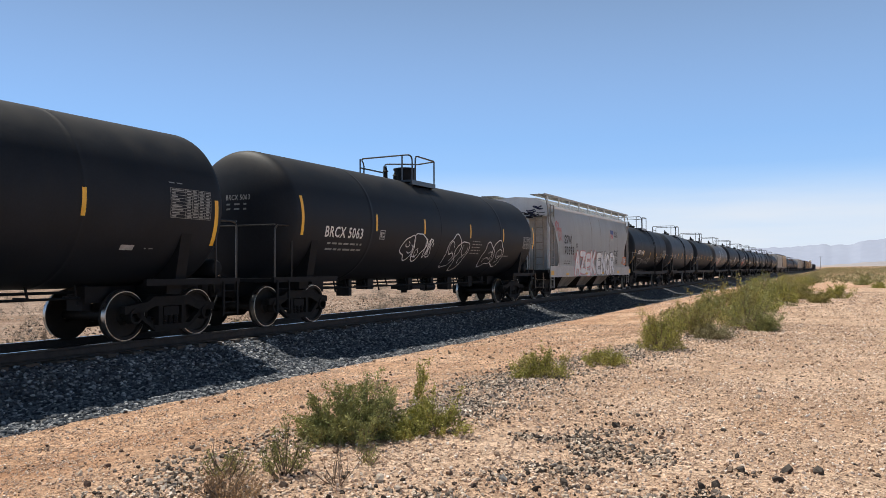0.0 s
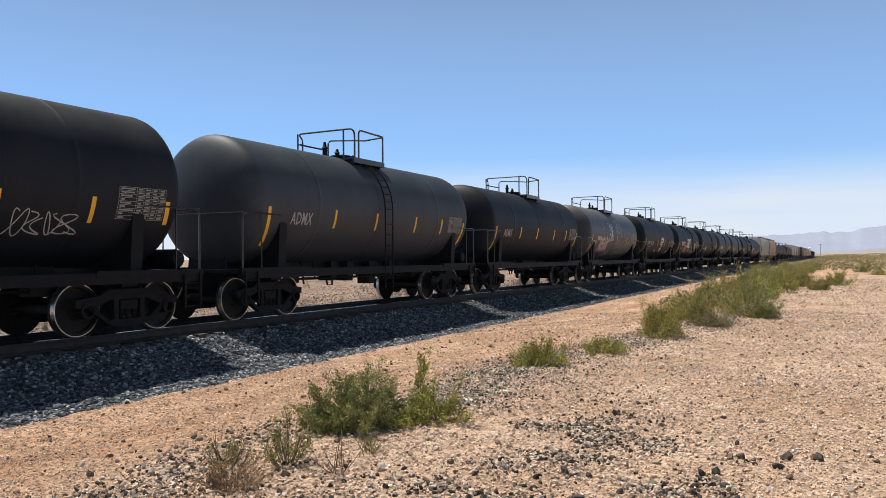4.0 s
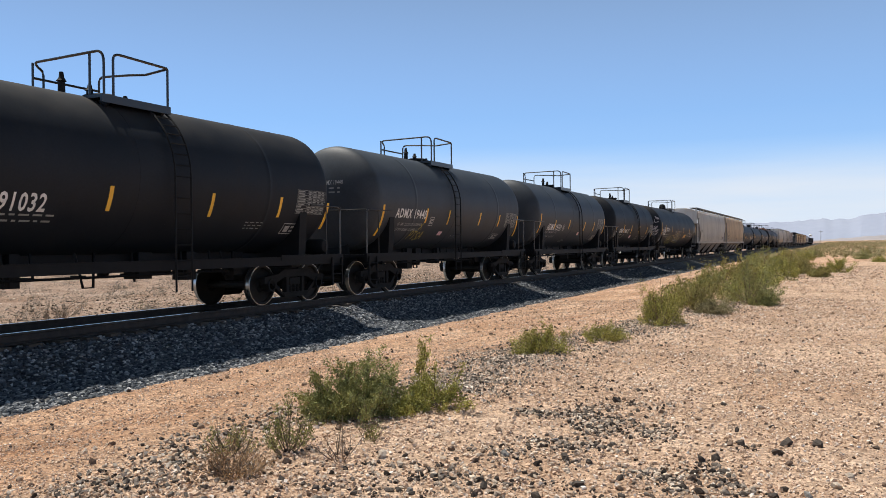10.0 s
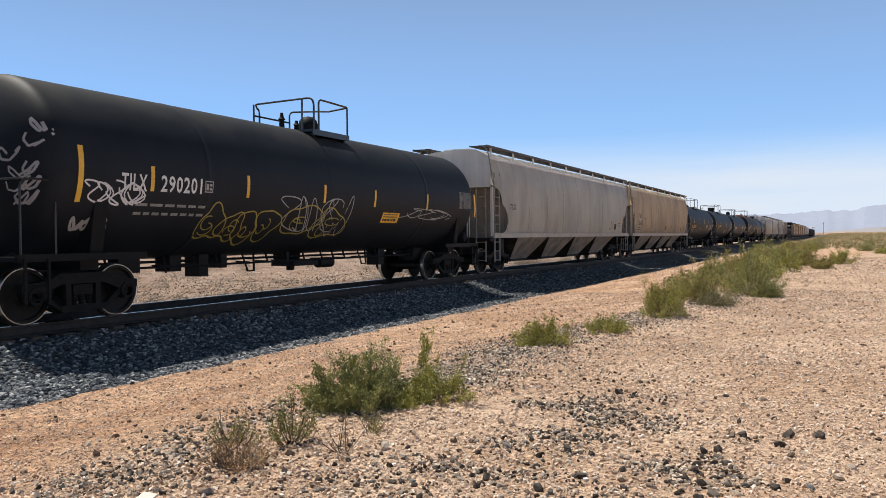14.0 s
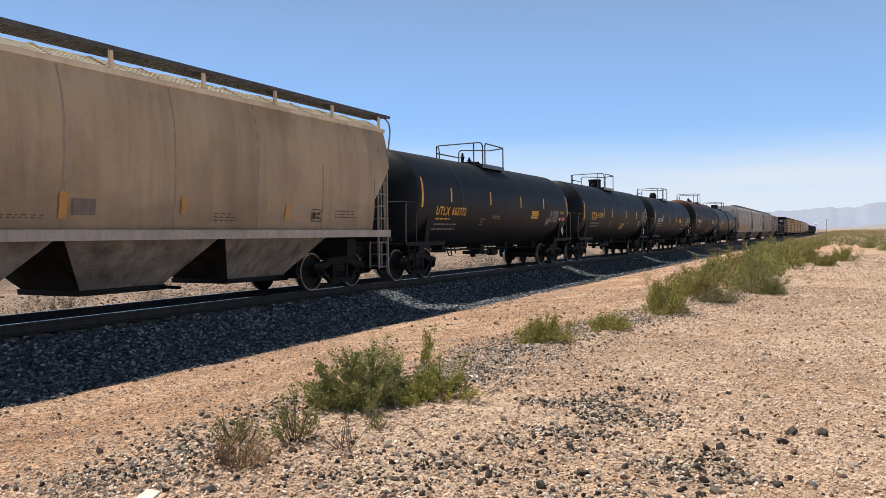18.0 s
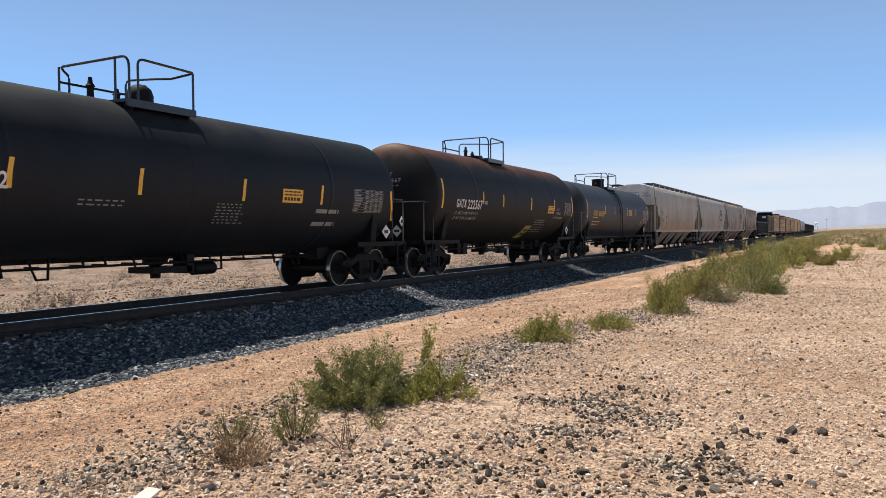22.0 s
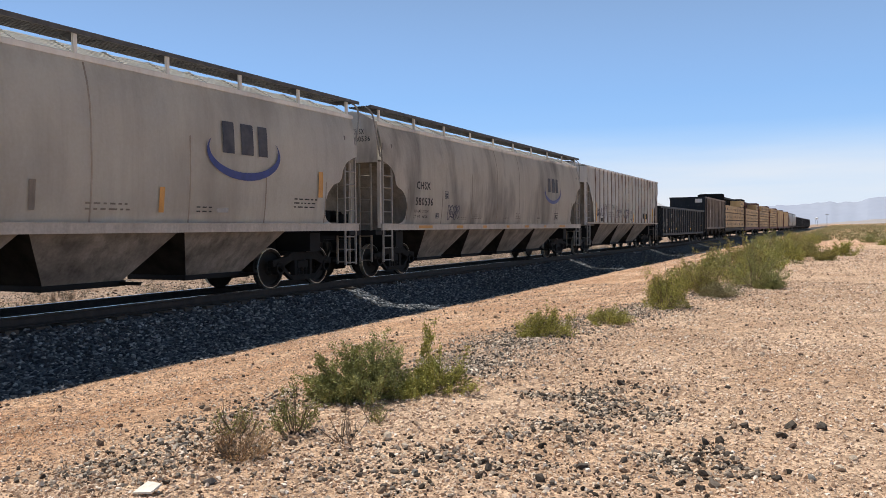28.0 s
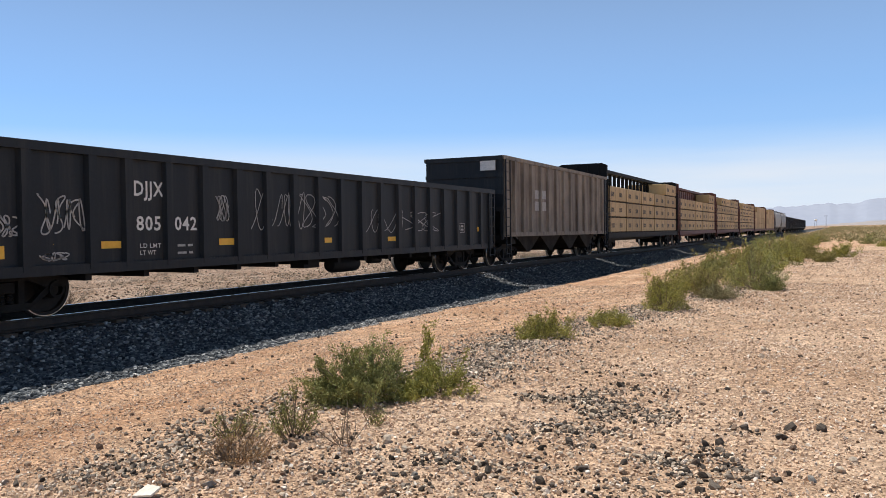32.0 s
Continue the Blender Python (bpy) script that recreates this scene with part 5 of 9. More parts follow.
def hopper_ends(car, hb, half, z0, z1, xt, mat, cut, zcut, slope):
    for k in (-1, 1):
        bm = bmesh.new()
        prism(bm, [(-xt, zcut), (xt, zcut), (xt, z1), (xt * 0.62, z1 + 0.2), (0, z1 + 0.26), (-xt * 0.62, z1 + 0.2), (-xt, z1)], "y", k * hb - 0.02, k * hb + 0.02)
        part("end_wall", bm, mat, car)
        bm = bmesh.new()
        line = [(hb, zcut + 0.04), (hb - 0.5 * cut, z0 + 0.95 * (zcut - z0)), (hb - 1.07 * cut, z0 + 0.42 * (zcut - z0)), (hb - cut - 0.25, z0 - 0.15)]
        a = [(k * y, z) for y, z in line] + [(k * (y - 0.04), z + 0.02) for y, z in line[::-1]]
        prism(bm, a, "x", -1.5, 1.5)
        part("slope_sheet", bm, slope, car)
        for s in (-1, 1):
            for x, y in ((1.5, hb), (0.55, hb - 0.05)):
                bm = bmesh.new()
                box(bm, s * x - 0.045, s * x + 0.045, k * y - 0.045, k * y + 0.045, z0 - 0.1, zcut)
                part("corner_post", bm, mat, car)
            bm = bmesh.new()
            ladder_bm(bm, s * 1.56, k * (hb - 0.28), 0.45, zcut + (0.5 if cut < 1.5 else 0.05), 0.46, 0.32)
            part("ladder", bm, M["ladder"], car)
        bm = bmesh.new()
        ladder_bm(bm, 1.1, k * (hb + 0.09), 0.45, zcut - 0.05, 0.36, 0.32, 0.014, axis="x")
        part("ladder", bm, M["slope"], car)
        bm = bmesh.new()
        box(bm, -1.58, 1.58, k * hb - 0.35, k * hb + 0.18, z0 - 0.28, z0 - 0.16)
        box(bm, -0.3, 0.3, min(k * (half - 0.5), k * (half - 3.4)), max(k * (half - 0.5), k * (half - 3.4)), 0.70, 1.05)
        box(bm, -1.3, 1.3, k * (half - 2.0) - 0.2, k * (half - 2.0) + 0.2, 0.82, z0 - 0.2)
        part("end_sill", bm, M["frame"], car)
        bm = bmesh.new()
        lathe(bm, [(-0.3, 0.0), (-0.3, 0.17), (0.3, 0.17), (0.3, 0.0)], "y", (-0.55, k * (hb - 0.75), z0 + 0.25), seg=14)
        box(bm, -0.25, 0.15, k * (hb - 0.75) - 0.2, k * (hb - 0.75) + 0.2, z0 - 0.1, z0 + 0.3)
        part("brake_gear", bm, M["frame"], car)


def hopper_bays(car, n, hb, cut, z0, mat, zl=0.42):
    span = 2 * (hb - max(cut + 0.35, 2.6))
    w = span / n
    hw = 0.25 * w
    for i in range(n):
        c = -span / 2 + w * (i + 0.5)
        top = [(-1.52, c - w / 2, z0 - 0.05), (1.52, c - w / 2, z0 - 0.05), (1.52, c + w / 2, z0 - 0.05), (-1.52, c + w / 2, z0 - 0.05)]
        low = [(-0.75, c - hw, zl), (0.75, c - hw, zl), (0.75, c + hw, zl), (-0.75, c + hw, zl)]
        for a in range(4):
            bm = bmesh.new()
            bm.faces.new([bm.verts.new(p) for p in (top[a], top[(a + 1) % 4], low[(a + 1) % 4], low[a])])
            # end slopes get the near-black, painting in the shade between the bays
            part("chute_side" if a % 2 else "chute_slope", bm, M["bay"] if a % 2 else M["bay_dark"], car)
        bm = bmesh.new()
        box(bm, -0.8, 0.8, c - hw - 0.06, c + hw + 0.06, zl - 0.08, zl + 0.02)
        tube(bm, [(-1.25, c + hw - 0.05, zl - 0.03), (1.28, c + hw - 0.05, zl - 0.03)], 0.035, 6)
        part("outlet_gate", bm, M["frame"], car)


def walkway(car, hb, z1, zt, xi, mat, posts, grate):
    """Grating boards along both eaves on brackets, end grab rails and the roof hatches."""
    for s in (-1, 1):
        bm = bmesh.new()
        x0 = s * xi
        for k in range(9):
            x = x0 + s * k * 0.075
            box(bm, min(x, x + s * 0.03), max(x, x + s * 0.03), -hb - 0.35, hb + 0.35, zt - 0.035, zt)
        y = -hb - 0.3
        while y < hb + 0.3:
            box(bm, min(x0, x0 + s * 0.66), max(x0, x0 + s * 0.66), y, y + 0.02, zt - 0.04, zt - 0.01)
            y += 0.25
        box(bm, min(x0 + s * 0.64, x0 + s * 0.67), max(x0 + s * 0.64, x0 + s * 0.67), -hb - 0.35, hb + 0.35, zt - 0.06, zt + 0.015)
        part("running_board", bm, grate, car, "steel grating running board")
        for i in range(posts + 1):
            y = -hb + 0.15 + (2 * hb - 0.3) * i / posts
            bm = bmesh.new()
            box(bm, min(x0 + s * 0.58, x0 + s * 0.63), max(x0 + s * 0.58, x0 + s * 0.63), y - 0.035, y + 0.035, z1 - 0.03, zt)
            part("board_bracket", bm, mat, car)
            bm = bmesh.new()
            prism(bm, [(s * (xi + 0.60), zt - 0.04), (s * (xi + 0.3), zt - 0.04), (s * (xi + 0.60), zt - 0.2)], "y", y - 0.012, y + 0.012)
            part("board_gusset", bm, grate, car)
    for k in (-1, 1):
        bm = bmesh.new()
        y = k * (hb + 0.33)
        tube(bm, [(1.05, y - k * 0.3, zt)] + curve_pts((1.15, y - k * 0.05, zt), (1.5, y, zt), (1.52, y - k * 0.1, zt - 0.5), 6) + [(1.54, k * hb, z1 - 0.9)], 0.022, 6)
        part("grab_rail", bm, M["ladder"], car)
    for y in np.linspace(-hb + 1.0, hb - 1.0, 8):
        bm = bmesh.new()
        box(bm, -0.5, 0.5, y - 0.7, y + 0.7, z1 + 0.33, z1 + 0.41)
        part("hatch_cover", bm, mat, car)


def roof_and_walk(car, hb, z1, xt, mat, posts, tall=True, steep=False):
    bm = bmesh.new()
    up = 0.29 if tall else 0.08
    if steep:
        prism(bm, [(-xt, z1 - 0.03), (xt, z1 - 0.03), (xt, z1 + 0.02), (0.9, z1 + 0.36), (0, z1 + 0.44), (-0.9, z1 + 0.36), (-xt, z1 + 0.02)], "y", -hb, hb)
        part("roof", bm, mat, car)
        for s in (-1, 1):
            bm = bmesh.new()
            for i in range(int(2 * hb / 0.13)):
                y = -hb + 0.05 + 0.13 * i
                prism(bm, [(s * xt, z1 + 0.015), (s * 0.9, z1 + 0.355), (s * 0.9, z1 + 0.385), (s * (xt + 0.01), z1 + 0.045)], "y", y, y + 0.06)
            part("roof_corrugation", bm, mat, car)
        walkway(car, hb, z1, z1 + 0.50, 0.80, mat, posts, M["pale_grating"])
        return
    prism(bm, [(-xt, z1 - 0.03), (xt, z1 - 0.03), (xt, z1 + 0.02), (xt * 0.62, z1 + up), (0, z1 + up + 0.06), (-xt * 0.62, z1 + up), (-xt, z1 + 0.02)], "y", -hb, hb)
    part("roof", bm, mat, car)
    n = posts * 2
    for i in range(n + 1):
        y = -hb + 2 * hb * i / n
        bm = bmesh.new()
        prism(bm, [(xt + 0.004, z1 - 0.02), (xt * 0.63, z1 + up), (0.02, z1 + up + 0.065), (0.02, z1 + up + 0.085), (xt * 0.63, z1 + up + 0.025), (xt + 0.004, z1 + 0.03)], "y", y - 0.02, y + 0.02)
        part("roof_rib", bm, mat, car)
    if not tall:
        bm = bmesh.new()
        box(bm, 0.35, 0.75, -hb - 0.2, hb + 0.2, z1 + 0.24, z1 + 0.29)
        box(bm, -0.75, -0.35, -hb - 0.2, hb + 0.2, z1 + 0.24, z1 + 0.29)
        part("running_board", bm, M["grating"], car)
        return
    walkway(car, hb, z1, z1 + 0.41, 0.80, mat, posts, M["grating"])


def covered_hopper(label, centre, length, mat, bays=4, panels=7, posts=9, cut=1.7, z0=1.45, z1=4.13, zcut=3.1, ribs=0, curved=0.55, lobes=True, inset=0.62, sill=0.16):
    if lobes is True:
        cut = 1.35
    car = thing("covered_hopper_car", label, "hopper car", "freight train")
    half = length / 2
    hb = half - inset
    skin = hopper_skin(z0, z1, 1.60, 1.60 if ribs else 1.44, 0.07 if not ribs and lobes != "scoop" else 0.0)
    for s in (-1, 1):
        part("side_wall", side_sheet(s, hb, z0, z1, skin, cut, zcut, panels if not ribs else 1, 0.0 if ribs else 0.018, curved, lobes), mat, car)
        bm = bmesh.new()
        xo = 1.612
        box(bm, min(s * 1.56, s * xo), max(s * 1.56, s * xo), -hb - 0.05, hb + 0.05, z0 - sill, z0)
        if sill < 0.3:
            box(bm, min(s * 1.55, s * 1.635), max(s * 1.55, s * 1.635), -hb - 0.05, hb + 0.05, z0 - 0.004, z0 + 0.016)
        part("side_sill", bm, M["sill_grey"] if lobes == "scoop" else M["sill"], car)
        xe = skin(z1)
        bm = bmesh.new()
        box(bm, s * xe - 0.04, s * xe + 0.03, -hb - 0.04, hb + 0.04, z1 - 0.06, z1 + 0.03)
        part("top_chord", bm, mat, car)
        for i in range(ribs):
            y = (i - ribs // 2) * (0.777 if i < ribs // 2 else 0.82)
            bm = bmesh.new()
            box(bm, min(s * 1.60, s * 1.665), max(s * 1.60, s * 1.665), y - 0.03, y + 0.03, z0, z1)
            part("rib", bm, M["rust_rib"], car, "rust-streaked upright rib")
        if not ribs:
            for i in range(panels + 1):
                y = (-hb + cut) + (2 * hb - 2 * cut) * i / panels
                bm = bmesh.new()
                sk = lambda z: s * (skin(z) - 0.012)
                patch(bm, y - 0.018, y + 0.018, z0 + 0.02, z1 - 0.08, sk, 8)
                part("panel_seam", bm, M["seam"], car)
    hopper_ends(car, hb, half, z0, z1, 1.60 if ribs else 1.44, mat, cut, zcut, M["sill_grey"] if lobes == "scoop" else M["slope"])
    hopper_bays(car, bays, hb, cut, z0, mat)
    roof_and_walk(car, hb, z1, 1.60 if ribs else 1.44, mat, posts, tall=not ribs, steep=lobes == "scoop")
    for k in (-1, 1):
        add_truck(car, k * (half - 2.15))
    add_couplers(car, half)
    CARS.append((car, centre))
    return car, lambda z: skin(z) + 0.012 if z >= z0 + 0.02 else 1.642 if sill < 0.3 else 1.618, hb


# ---- open cars ----
def open_car(name, label, category, centre, length, mat, z0, z1, ribs, rib_depth=0.09, rib_w=0.16, over=2.2, bays=0, end_inset=0.5, posts=(), rib_at=(), end_mat=None):
    """Gondola or open hopper: ribbed sides and ends, top chord and floor."""
    car = thing(name, label, category, "freight train")
    half = length / 2
    hb = half - end_inset
    end_mat = end_mat or mat
    places = list(rib_at) or [-hb + 0.12 + (2 * hb - 0.24) * i / (ribs - 1) for i in range(ribs)]
    for s in (-1, 1):
        bm = bmesh.new()
        box(bm, s * 1.50 - 0.02, s * 1.50 + 0.02, -hb, hb, z0, z1)
        part("side_wall", bm, mat, car)
        bm = bmesh.new()
        box(bm, s * 1.55 - 0.09, s * 1.55 + 0.07, -hb - 0.05, hb + 0.05, z1 - 0.14, z1)
        part("top_chord", bm, mat, car)
        bm = bmesh.new()
        box(bm, s * 1.54 - 0.06, s * 1.54 + 0.06, -hb, hb, z0 - 0.02, z0 + 0.14)
        part("side_sill", bm, mat, car)
        for y in places:
            bm = bmesh.new()
            a, b = sorted((s * 1.52, s * (1.52 + rib_depth)))
            c = s * (1.52 + rib_depth)
            prism(bm, [(s * 1.515, y - rib_w * 0.7), (c, y - rib_w / 2), (c, y + rib_w / 2), (s * 1.515, y + rib_w * 0.7)], "z", z0 + 0.05, z1 - 0.1)
            part("rib", bm, mat, car)
    for k in (-1, 1):
        bm = bmesh.new()
        box(bm, -1.52, 1.52, k * hb - 0.03, k * hb + 0.03, z0 if not bays else z0 + 0.9, z1)
        part("end_wall", bm, end_mat, car)
        for zz in np.linspace(z0 + (1.0 if bays else 0.3), z1 - 0.1, 4):
            bm = bmesh.new()
            box(bm, -1.56, 1.56, min(k * hb, k * (hb + 0.1)), max(k * hb, k * (hb + 0.1)), zz - 0.07, zz + 0.07)
            part("end_rib", bm, end_mat, car)
        if bays:
            bm = bmesh.new()
            prism(bm, [(k * hb, z0 + 0.9), (k * (hb - 0.04), z0 + 0.95), (k * (hb - 1.6), z0 - 0.1), (k * (hb - 1.56), z0 - 0.15)], "x", -1.48, 1.48)
            part("slope_sheet", bm, end_mat, car)
            for s in (-1, 1):
                for x, zt in ((1.5, z1), (0.7, z0 + 0.95)):
                    bm = bmesh.new()
                    box(bm, s * x - 0.055, s * x + 0.055, k * hb - 0.055, k * hb + 0.055, z0 - 0.1, zt)
                    part("corner_post", bm, end_mat, car)
        bm = bmesh.new()
        ladder_bm(bm, 1.62, k * (hb - 0.28), 0.42, z1 - 0.15, 0.42, 0.33)
        part("ladder", bm, end_mat, car)
        bm = bmesh.new()
        box(bm, -0.3, 0.3, min(k * (half - 0.45), k * (half - 3.4)), max(k * (half - 0.45), k * (half - 3.4)), 0.70, 1.04)
        box(bm, -1.35, 1.35, k * (half - over) - 0.22, k * (half - over) + 0.22, 0.80, max(1.0, z0))
        box(bm, -1.5, 1.5, k * hb - 0.12, k * hb + 0.12, z0 - 0.12 if bays else 0.75, z0 + 0.05)
        part("end_sill", bm, M["frame"], car)
        add_truck(car, k * (half - over))
    bm = bmesh.new()
    box(bm, -1.48, 1.48, -hb + (1.5 if bays else 0), hb - (1.5 if bays else 0), z0 + 0.06, z0 + 0.12)
    part("floor", bm, mat, car)
    if bays:
        w = (2 * hb - 3.2) / bays
        for i in range(bays):
            c = -hb + 1.6 + w * (i + 0.5)
            for s in (-1, 1):
                bm = bmesh.new()
                prism(bm, [(c - w / 2, z0), (c + w / 2, z0), (c + 0.16, 0.46), (c - 0.16, 0.46)], "x", min(s * 0.35, s * 1.40), max(s * 0.35, s * 1.40))
                part("discharge_bay", bm, M["bay_dark"], car)
    else:
        bm = bmesh.new()
        box(bm, -0.25, 0.25, -hb, hb, 0.58, z0 + 0.06)
        for y in np.arange(-hb + 2.9, hb - 2.8, 1.2):
            box(bm, -1.45, 1.45, y - 0.06, y + 0.06, z0 - 0.14, z0 + 0.06)
        part("centre_sill", bm, M["frame"], car)
        bm = bmesh.new()
        lathe(bm, [(-0.6, 0.0), (-0.6, 0.16), (-0.5, 0.2), (0.5, 0.2), (0.6, 0.16), (0.6, 0.0)], "y", (1.0, hb * 0.12, z0 - 0.22), seg=16)
        lathe(bm, [(-0.25, 0.0), (-0.25, 0.12), (0.25, 0.12), (0.25, 0.0)], "y", (1.0, hb * 0.12 + 1.5, z0 - 0.14), seg=12)
        box(bm, 0.8, 1.2, hb * 0.12 - 1.9, hb * 0.12 - 1.3, z0 - 0.24, z0)
        tube(bm, [(0.95, -hb + 2.2, z0 - 0.05), (0.95, hb - 2.2, z0 - 0.05)], 0.03, 6)
        part("air_tank", bm, M["frame"], car)
    add_couplers(car, half)
    CARS.append((car, centre))
    return car, lambda z: 1.53, hb


def lumber_pack_mesh(w, d, h, low):
    bm = bmesh.new()
    box(bm, -w / 2, w / 2, -d / 2, d / 2, low, h)
    bmesh.ops.bevel(bm, geom=list(bm.edges), offset=0.015, segments=1, affect='EDGES')
    for f in bm.faces:
        f.material_index = 0
    return finish("lumber_pack", bm, M["lumber"], smooth=False)


def pack_piece(name, x0, x1, y0, y1, z0, z1, material):
    bm = bmesh.new()
    box(bm, x0, x1, y0, y1, z0, z1)
    return finish(name, bm, material, smooth=False)


RUNNER = pack_piece("runner", -0.62, 0.62, -0.045, 0.045, -0.05, 0.03, M["coal_hopper"])
STRAP = pack_piece("strap", -0.624, 0.624, -0.012, 0.012, 0.03, 0.804, M["coal_hopper"])
PRINT = pack_piece("wrap_print", 0.62, 0.626, 0.0, 0.15, 0.26, 0.50, M["black_ink"])


PACK = lumber_pack_mesh(1.24, 3.75, 0.80, 0.03)
PACK_LOW = lumber_pack_mesh(1.24, 3.75, 0.80, -0.055)


def centerbeam_car(label, centre, length, layers, seed, beam):
    car = thing("centerbeam_car", label, "flat car", "freight train")
    half = length / 2
    hb = half - 0.55
    mat = M[beam]
    bm = bmesh.new()
    box(bm, -1.42, 1.42, -hb, hb, 0.98, 1.08)
    box(bm, -0.3, 0.3, -hb, hb, 0.62, 0.98)
    for s in (-1, 1):
        box(bm, s * 1.42 - 0.05, s * 1.42 + 0.05, -hb, hb, 0.82, 1.12)
    part("deck", bm, mat, car)
    bm = bmesh.new()
    box(bm, -0.32, 0.32, -hb, hb, 4.62, 4.80)
    part("top_chord", bm, mat, car)
    if beam == "beam_red":
        bm = bmesh.new()
        box(bm, -0.05, 0.05, -hb + 0.1, hb - 0.1, 3.5, 4.62)
        part("web_plate", bm, mat, car)
    n = 18
    for i in range(n + 1):
        y = -hb + 0.6 + (2 * hb - 1.2) * i / n
        bm = bmesh.new()
        box(bm, -0.09, 0.09, y - 0.06, y + 0.06, 1.08, 4.62)
        part("centre_post", bm, mat, car)
    for k in (-1, 1):
        bm = bmesh.new()
        prism(bm, [(-1.38, 1.05), (1.38, 1.05), (1.38, 4.75), (1.1, 4.86), (-1.1, 4.86), (-1.38, 4.75)], "y", k * hb - 0.09, k * hb + 0.09)
        part("bulkhead", bm, mat, car)
        for q in (-0.9, -0.3, 0.3, 0.9):
            bm = bmesh.new()
            box(bm, q - 0.06, q + 0.06, min(k * hb, k * (hb + 0.16)), max(k * hb, k * (hb + 0.16)), 1.05, 4.75)
            part("bulkhead_rib", bm, mat, car)
        bm = bmesh.new()
        ladder_bm(bm, 1.44, k * (hb - 0.05), 0.45, 4.0, 0.4, 0.33)
        part("ladder", bm, mat, car)
        add_truck(car, k * (half - 2.3))
    add_couplers(car, half)
    q = random.Random(seed)
    cols = 5
    w = (2 * hb - 0.4) / cols
    for c in range(cols):
        y = -hb + 0.2 + w * (c + 0.5)
        for z in range(layers[c % len(layers)]):
            for s in (-1, 1):
                p = part("lumber_pack", PACK if s > 0 and seed < 4 else PACK_LOW, None, car, "wrapped bundle of pale sawn lumber" if s > 0 else "", (s * 0.78, y + q.uniform(-0.03, 0.03), 1.14 + z * 0.86))
                if s > 0 and seed < 4:
                    for f in (-0.38, -0.13, 0.13, 0.38):
                        part("runner", RUNNER, None, p, "", (0, f * 3.75, 0))
                        part("strap", STRAP, None, p, "", (0, f * 3.75, 0))
                    for f in (-0.38, -0.32, -0.26, 0.10, 0.16, 0.22):
                        part("wrap_print", PRINT, None, p, "", (0, f * 3.75, 0))
    CARS.append((car, centre))
    return car

# ---- the train, front to rear: couplers lie at these distances along the track at the start ----
def ends(a, b):
    return (a + b) / 2, b - a


SHORT_STRIPES = ((-5.0, 1.6, 2.45, 0.14, 0.10), (-2.45, 2.05, 2.5, 0, 0.085), (-0.5, 2.05, 2.5, 0, 0.085), (1.7, 2.05, 2.5, 0, 0.085), (3.4, 2.05, 2.5, 0, 0.085), (5.0, 1.6, 2.45, -0.1, 0.10))

SLIM, LOW_SLIM = dict(r=1.455, zc=2.63), dict(r=1.44, zc=2.57)
GIRTH = {73.7: LOW_SLIM, 86.6: LOW_SLIM, 112.55: LOW_SLIM, 237.7: dict(r=1.52, zc=2.42), 254.3: dict(r=1.50, zc=2.41), 270.85: dict(r=1.49, zc=2.39),
         287.4: dict(r=1.61, zc=2.53), 303.4: dict(r=1.50, zc=2.41)}
SHORTS = [  # front coupler, rear coupler, material, look, ladder, rear edge of the walkway and its length where longer
    (47.8, 60.75, "black", "matt black tank car with yellow strips and white stencils", 0.45, 0.5),
    (60.75, 73.7, "grey", "mid-grey tank car with a side ladder", -0.07, 0.5),
    (73.7, 86.6, "black", "black tank car with yellow reflective strips", False, 0.9),
    (86.6, 99.55, "dusty_grey", "dusty dark grey tank car with white and pink graffiti", False, 0.82, 1.63),
    (99.55, 112.55, "black", "black tank car with a small white scrawl", False, 0.4),
    (112.55, 125.55, "black", "black tank car with pink and white block graffiti", 1.05, 1.15, 1.72),
    (125.55, 138.55, "black", "black tank car with yellow strips and a data table", 0.5, 0.58),
    (138.55, 151.5, "grey", "grey tank car with a ladder and yellow-green scrawl", -0.5, 0.17),
    (151.5, 164.5, "grey", "clean grey tank car with a side ladder", 0.43, 0.6),
    (164.5, 177.35, "black", "black tank car with large white stencilled lettering", 0.25, 0.25),
]
LONGS = [
    (-4.5, 13.15, "black", "low", "long black tank car with yellow strips", 0.5, 1.3, False),
    (13.15, 31.1, "black", "tall", "long black tank car with white outline scrawls", 0.15, 1.3, False),
    (177.35, 195.3, "black", "round", "long black tank car with olive and white graffiti", 1.1, 1.3, False),
    (237.7, 254.3, "black", "low", "long glossy black tank car with yellow lettering", 0.65, 1.75, False),
    (254.3, 270.85, "black", "tall", "long black tank car with yellow lettering and a tall manway", 0.65, 1.75, False),
    (270.85, 287.4, "black", "round", "long black tank car with white lettering and a domed manway", 0.0, 1.4, False),
    (287.4, 303.4, "rust_black", "low", "rust-topped black tank car with white lettering", -0.1, 1.25, False),
    (303.4, 320.0, "grey", "tall", "blue-grey tank car with yellow lettering and a tall manway", 0.74, 1.7, -0.5),
]
TANKS = {}
for a, b, mt, lb, ld, pf, *pn in SHORTS:
    c, n = ends(a, b)
    TANKS[a] = tank_car(lb, c, n, 1.98, M[mt], ladder=ld, plat=pf, plat_len=pn[0] if pn else 1.3, seed=int(a), sill=True, **GIRTH.get(a, SLIM))
for a, b, mt, dm, lb, pf, pn, ld in LONGS:
    c, n = ends(a, b)
    TANKS[a] = tank_car(lb, c, n, 2.0, M[mt], dome=dm, plat=pf, plat_len=pn, ladder=ld, seed=int(a) + 50, walk_rail=ld is not False, **GIRTH.get(a, {}))

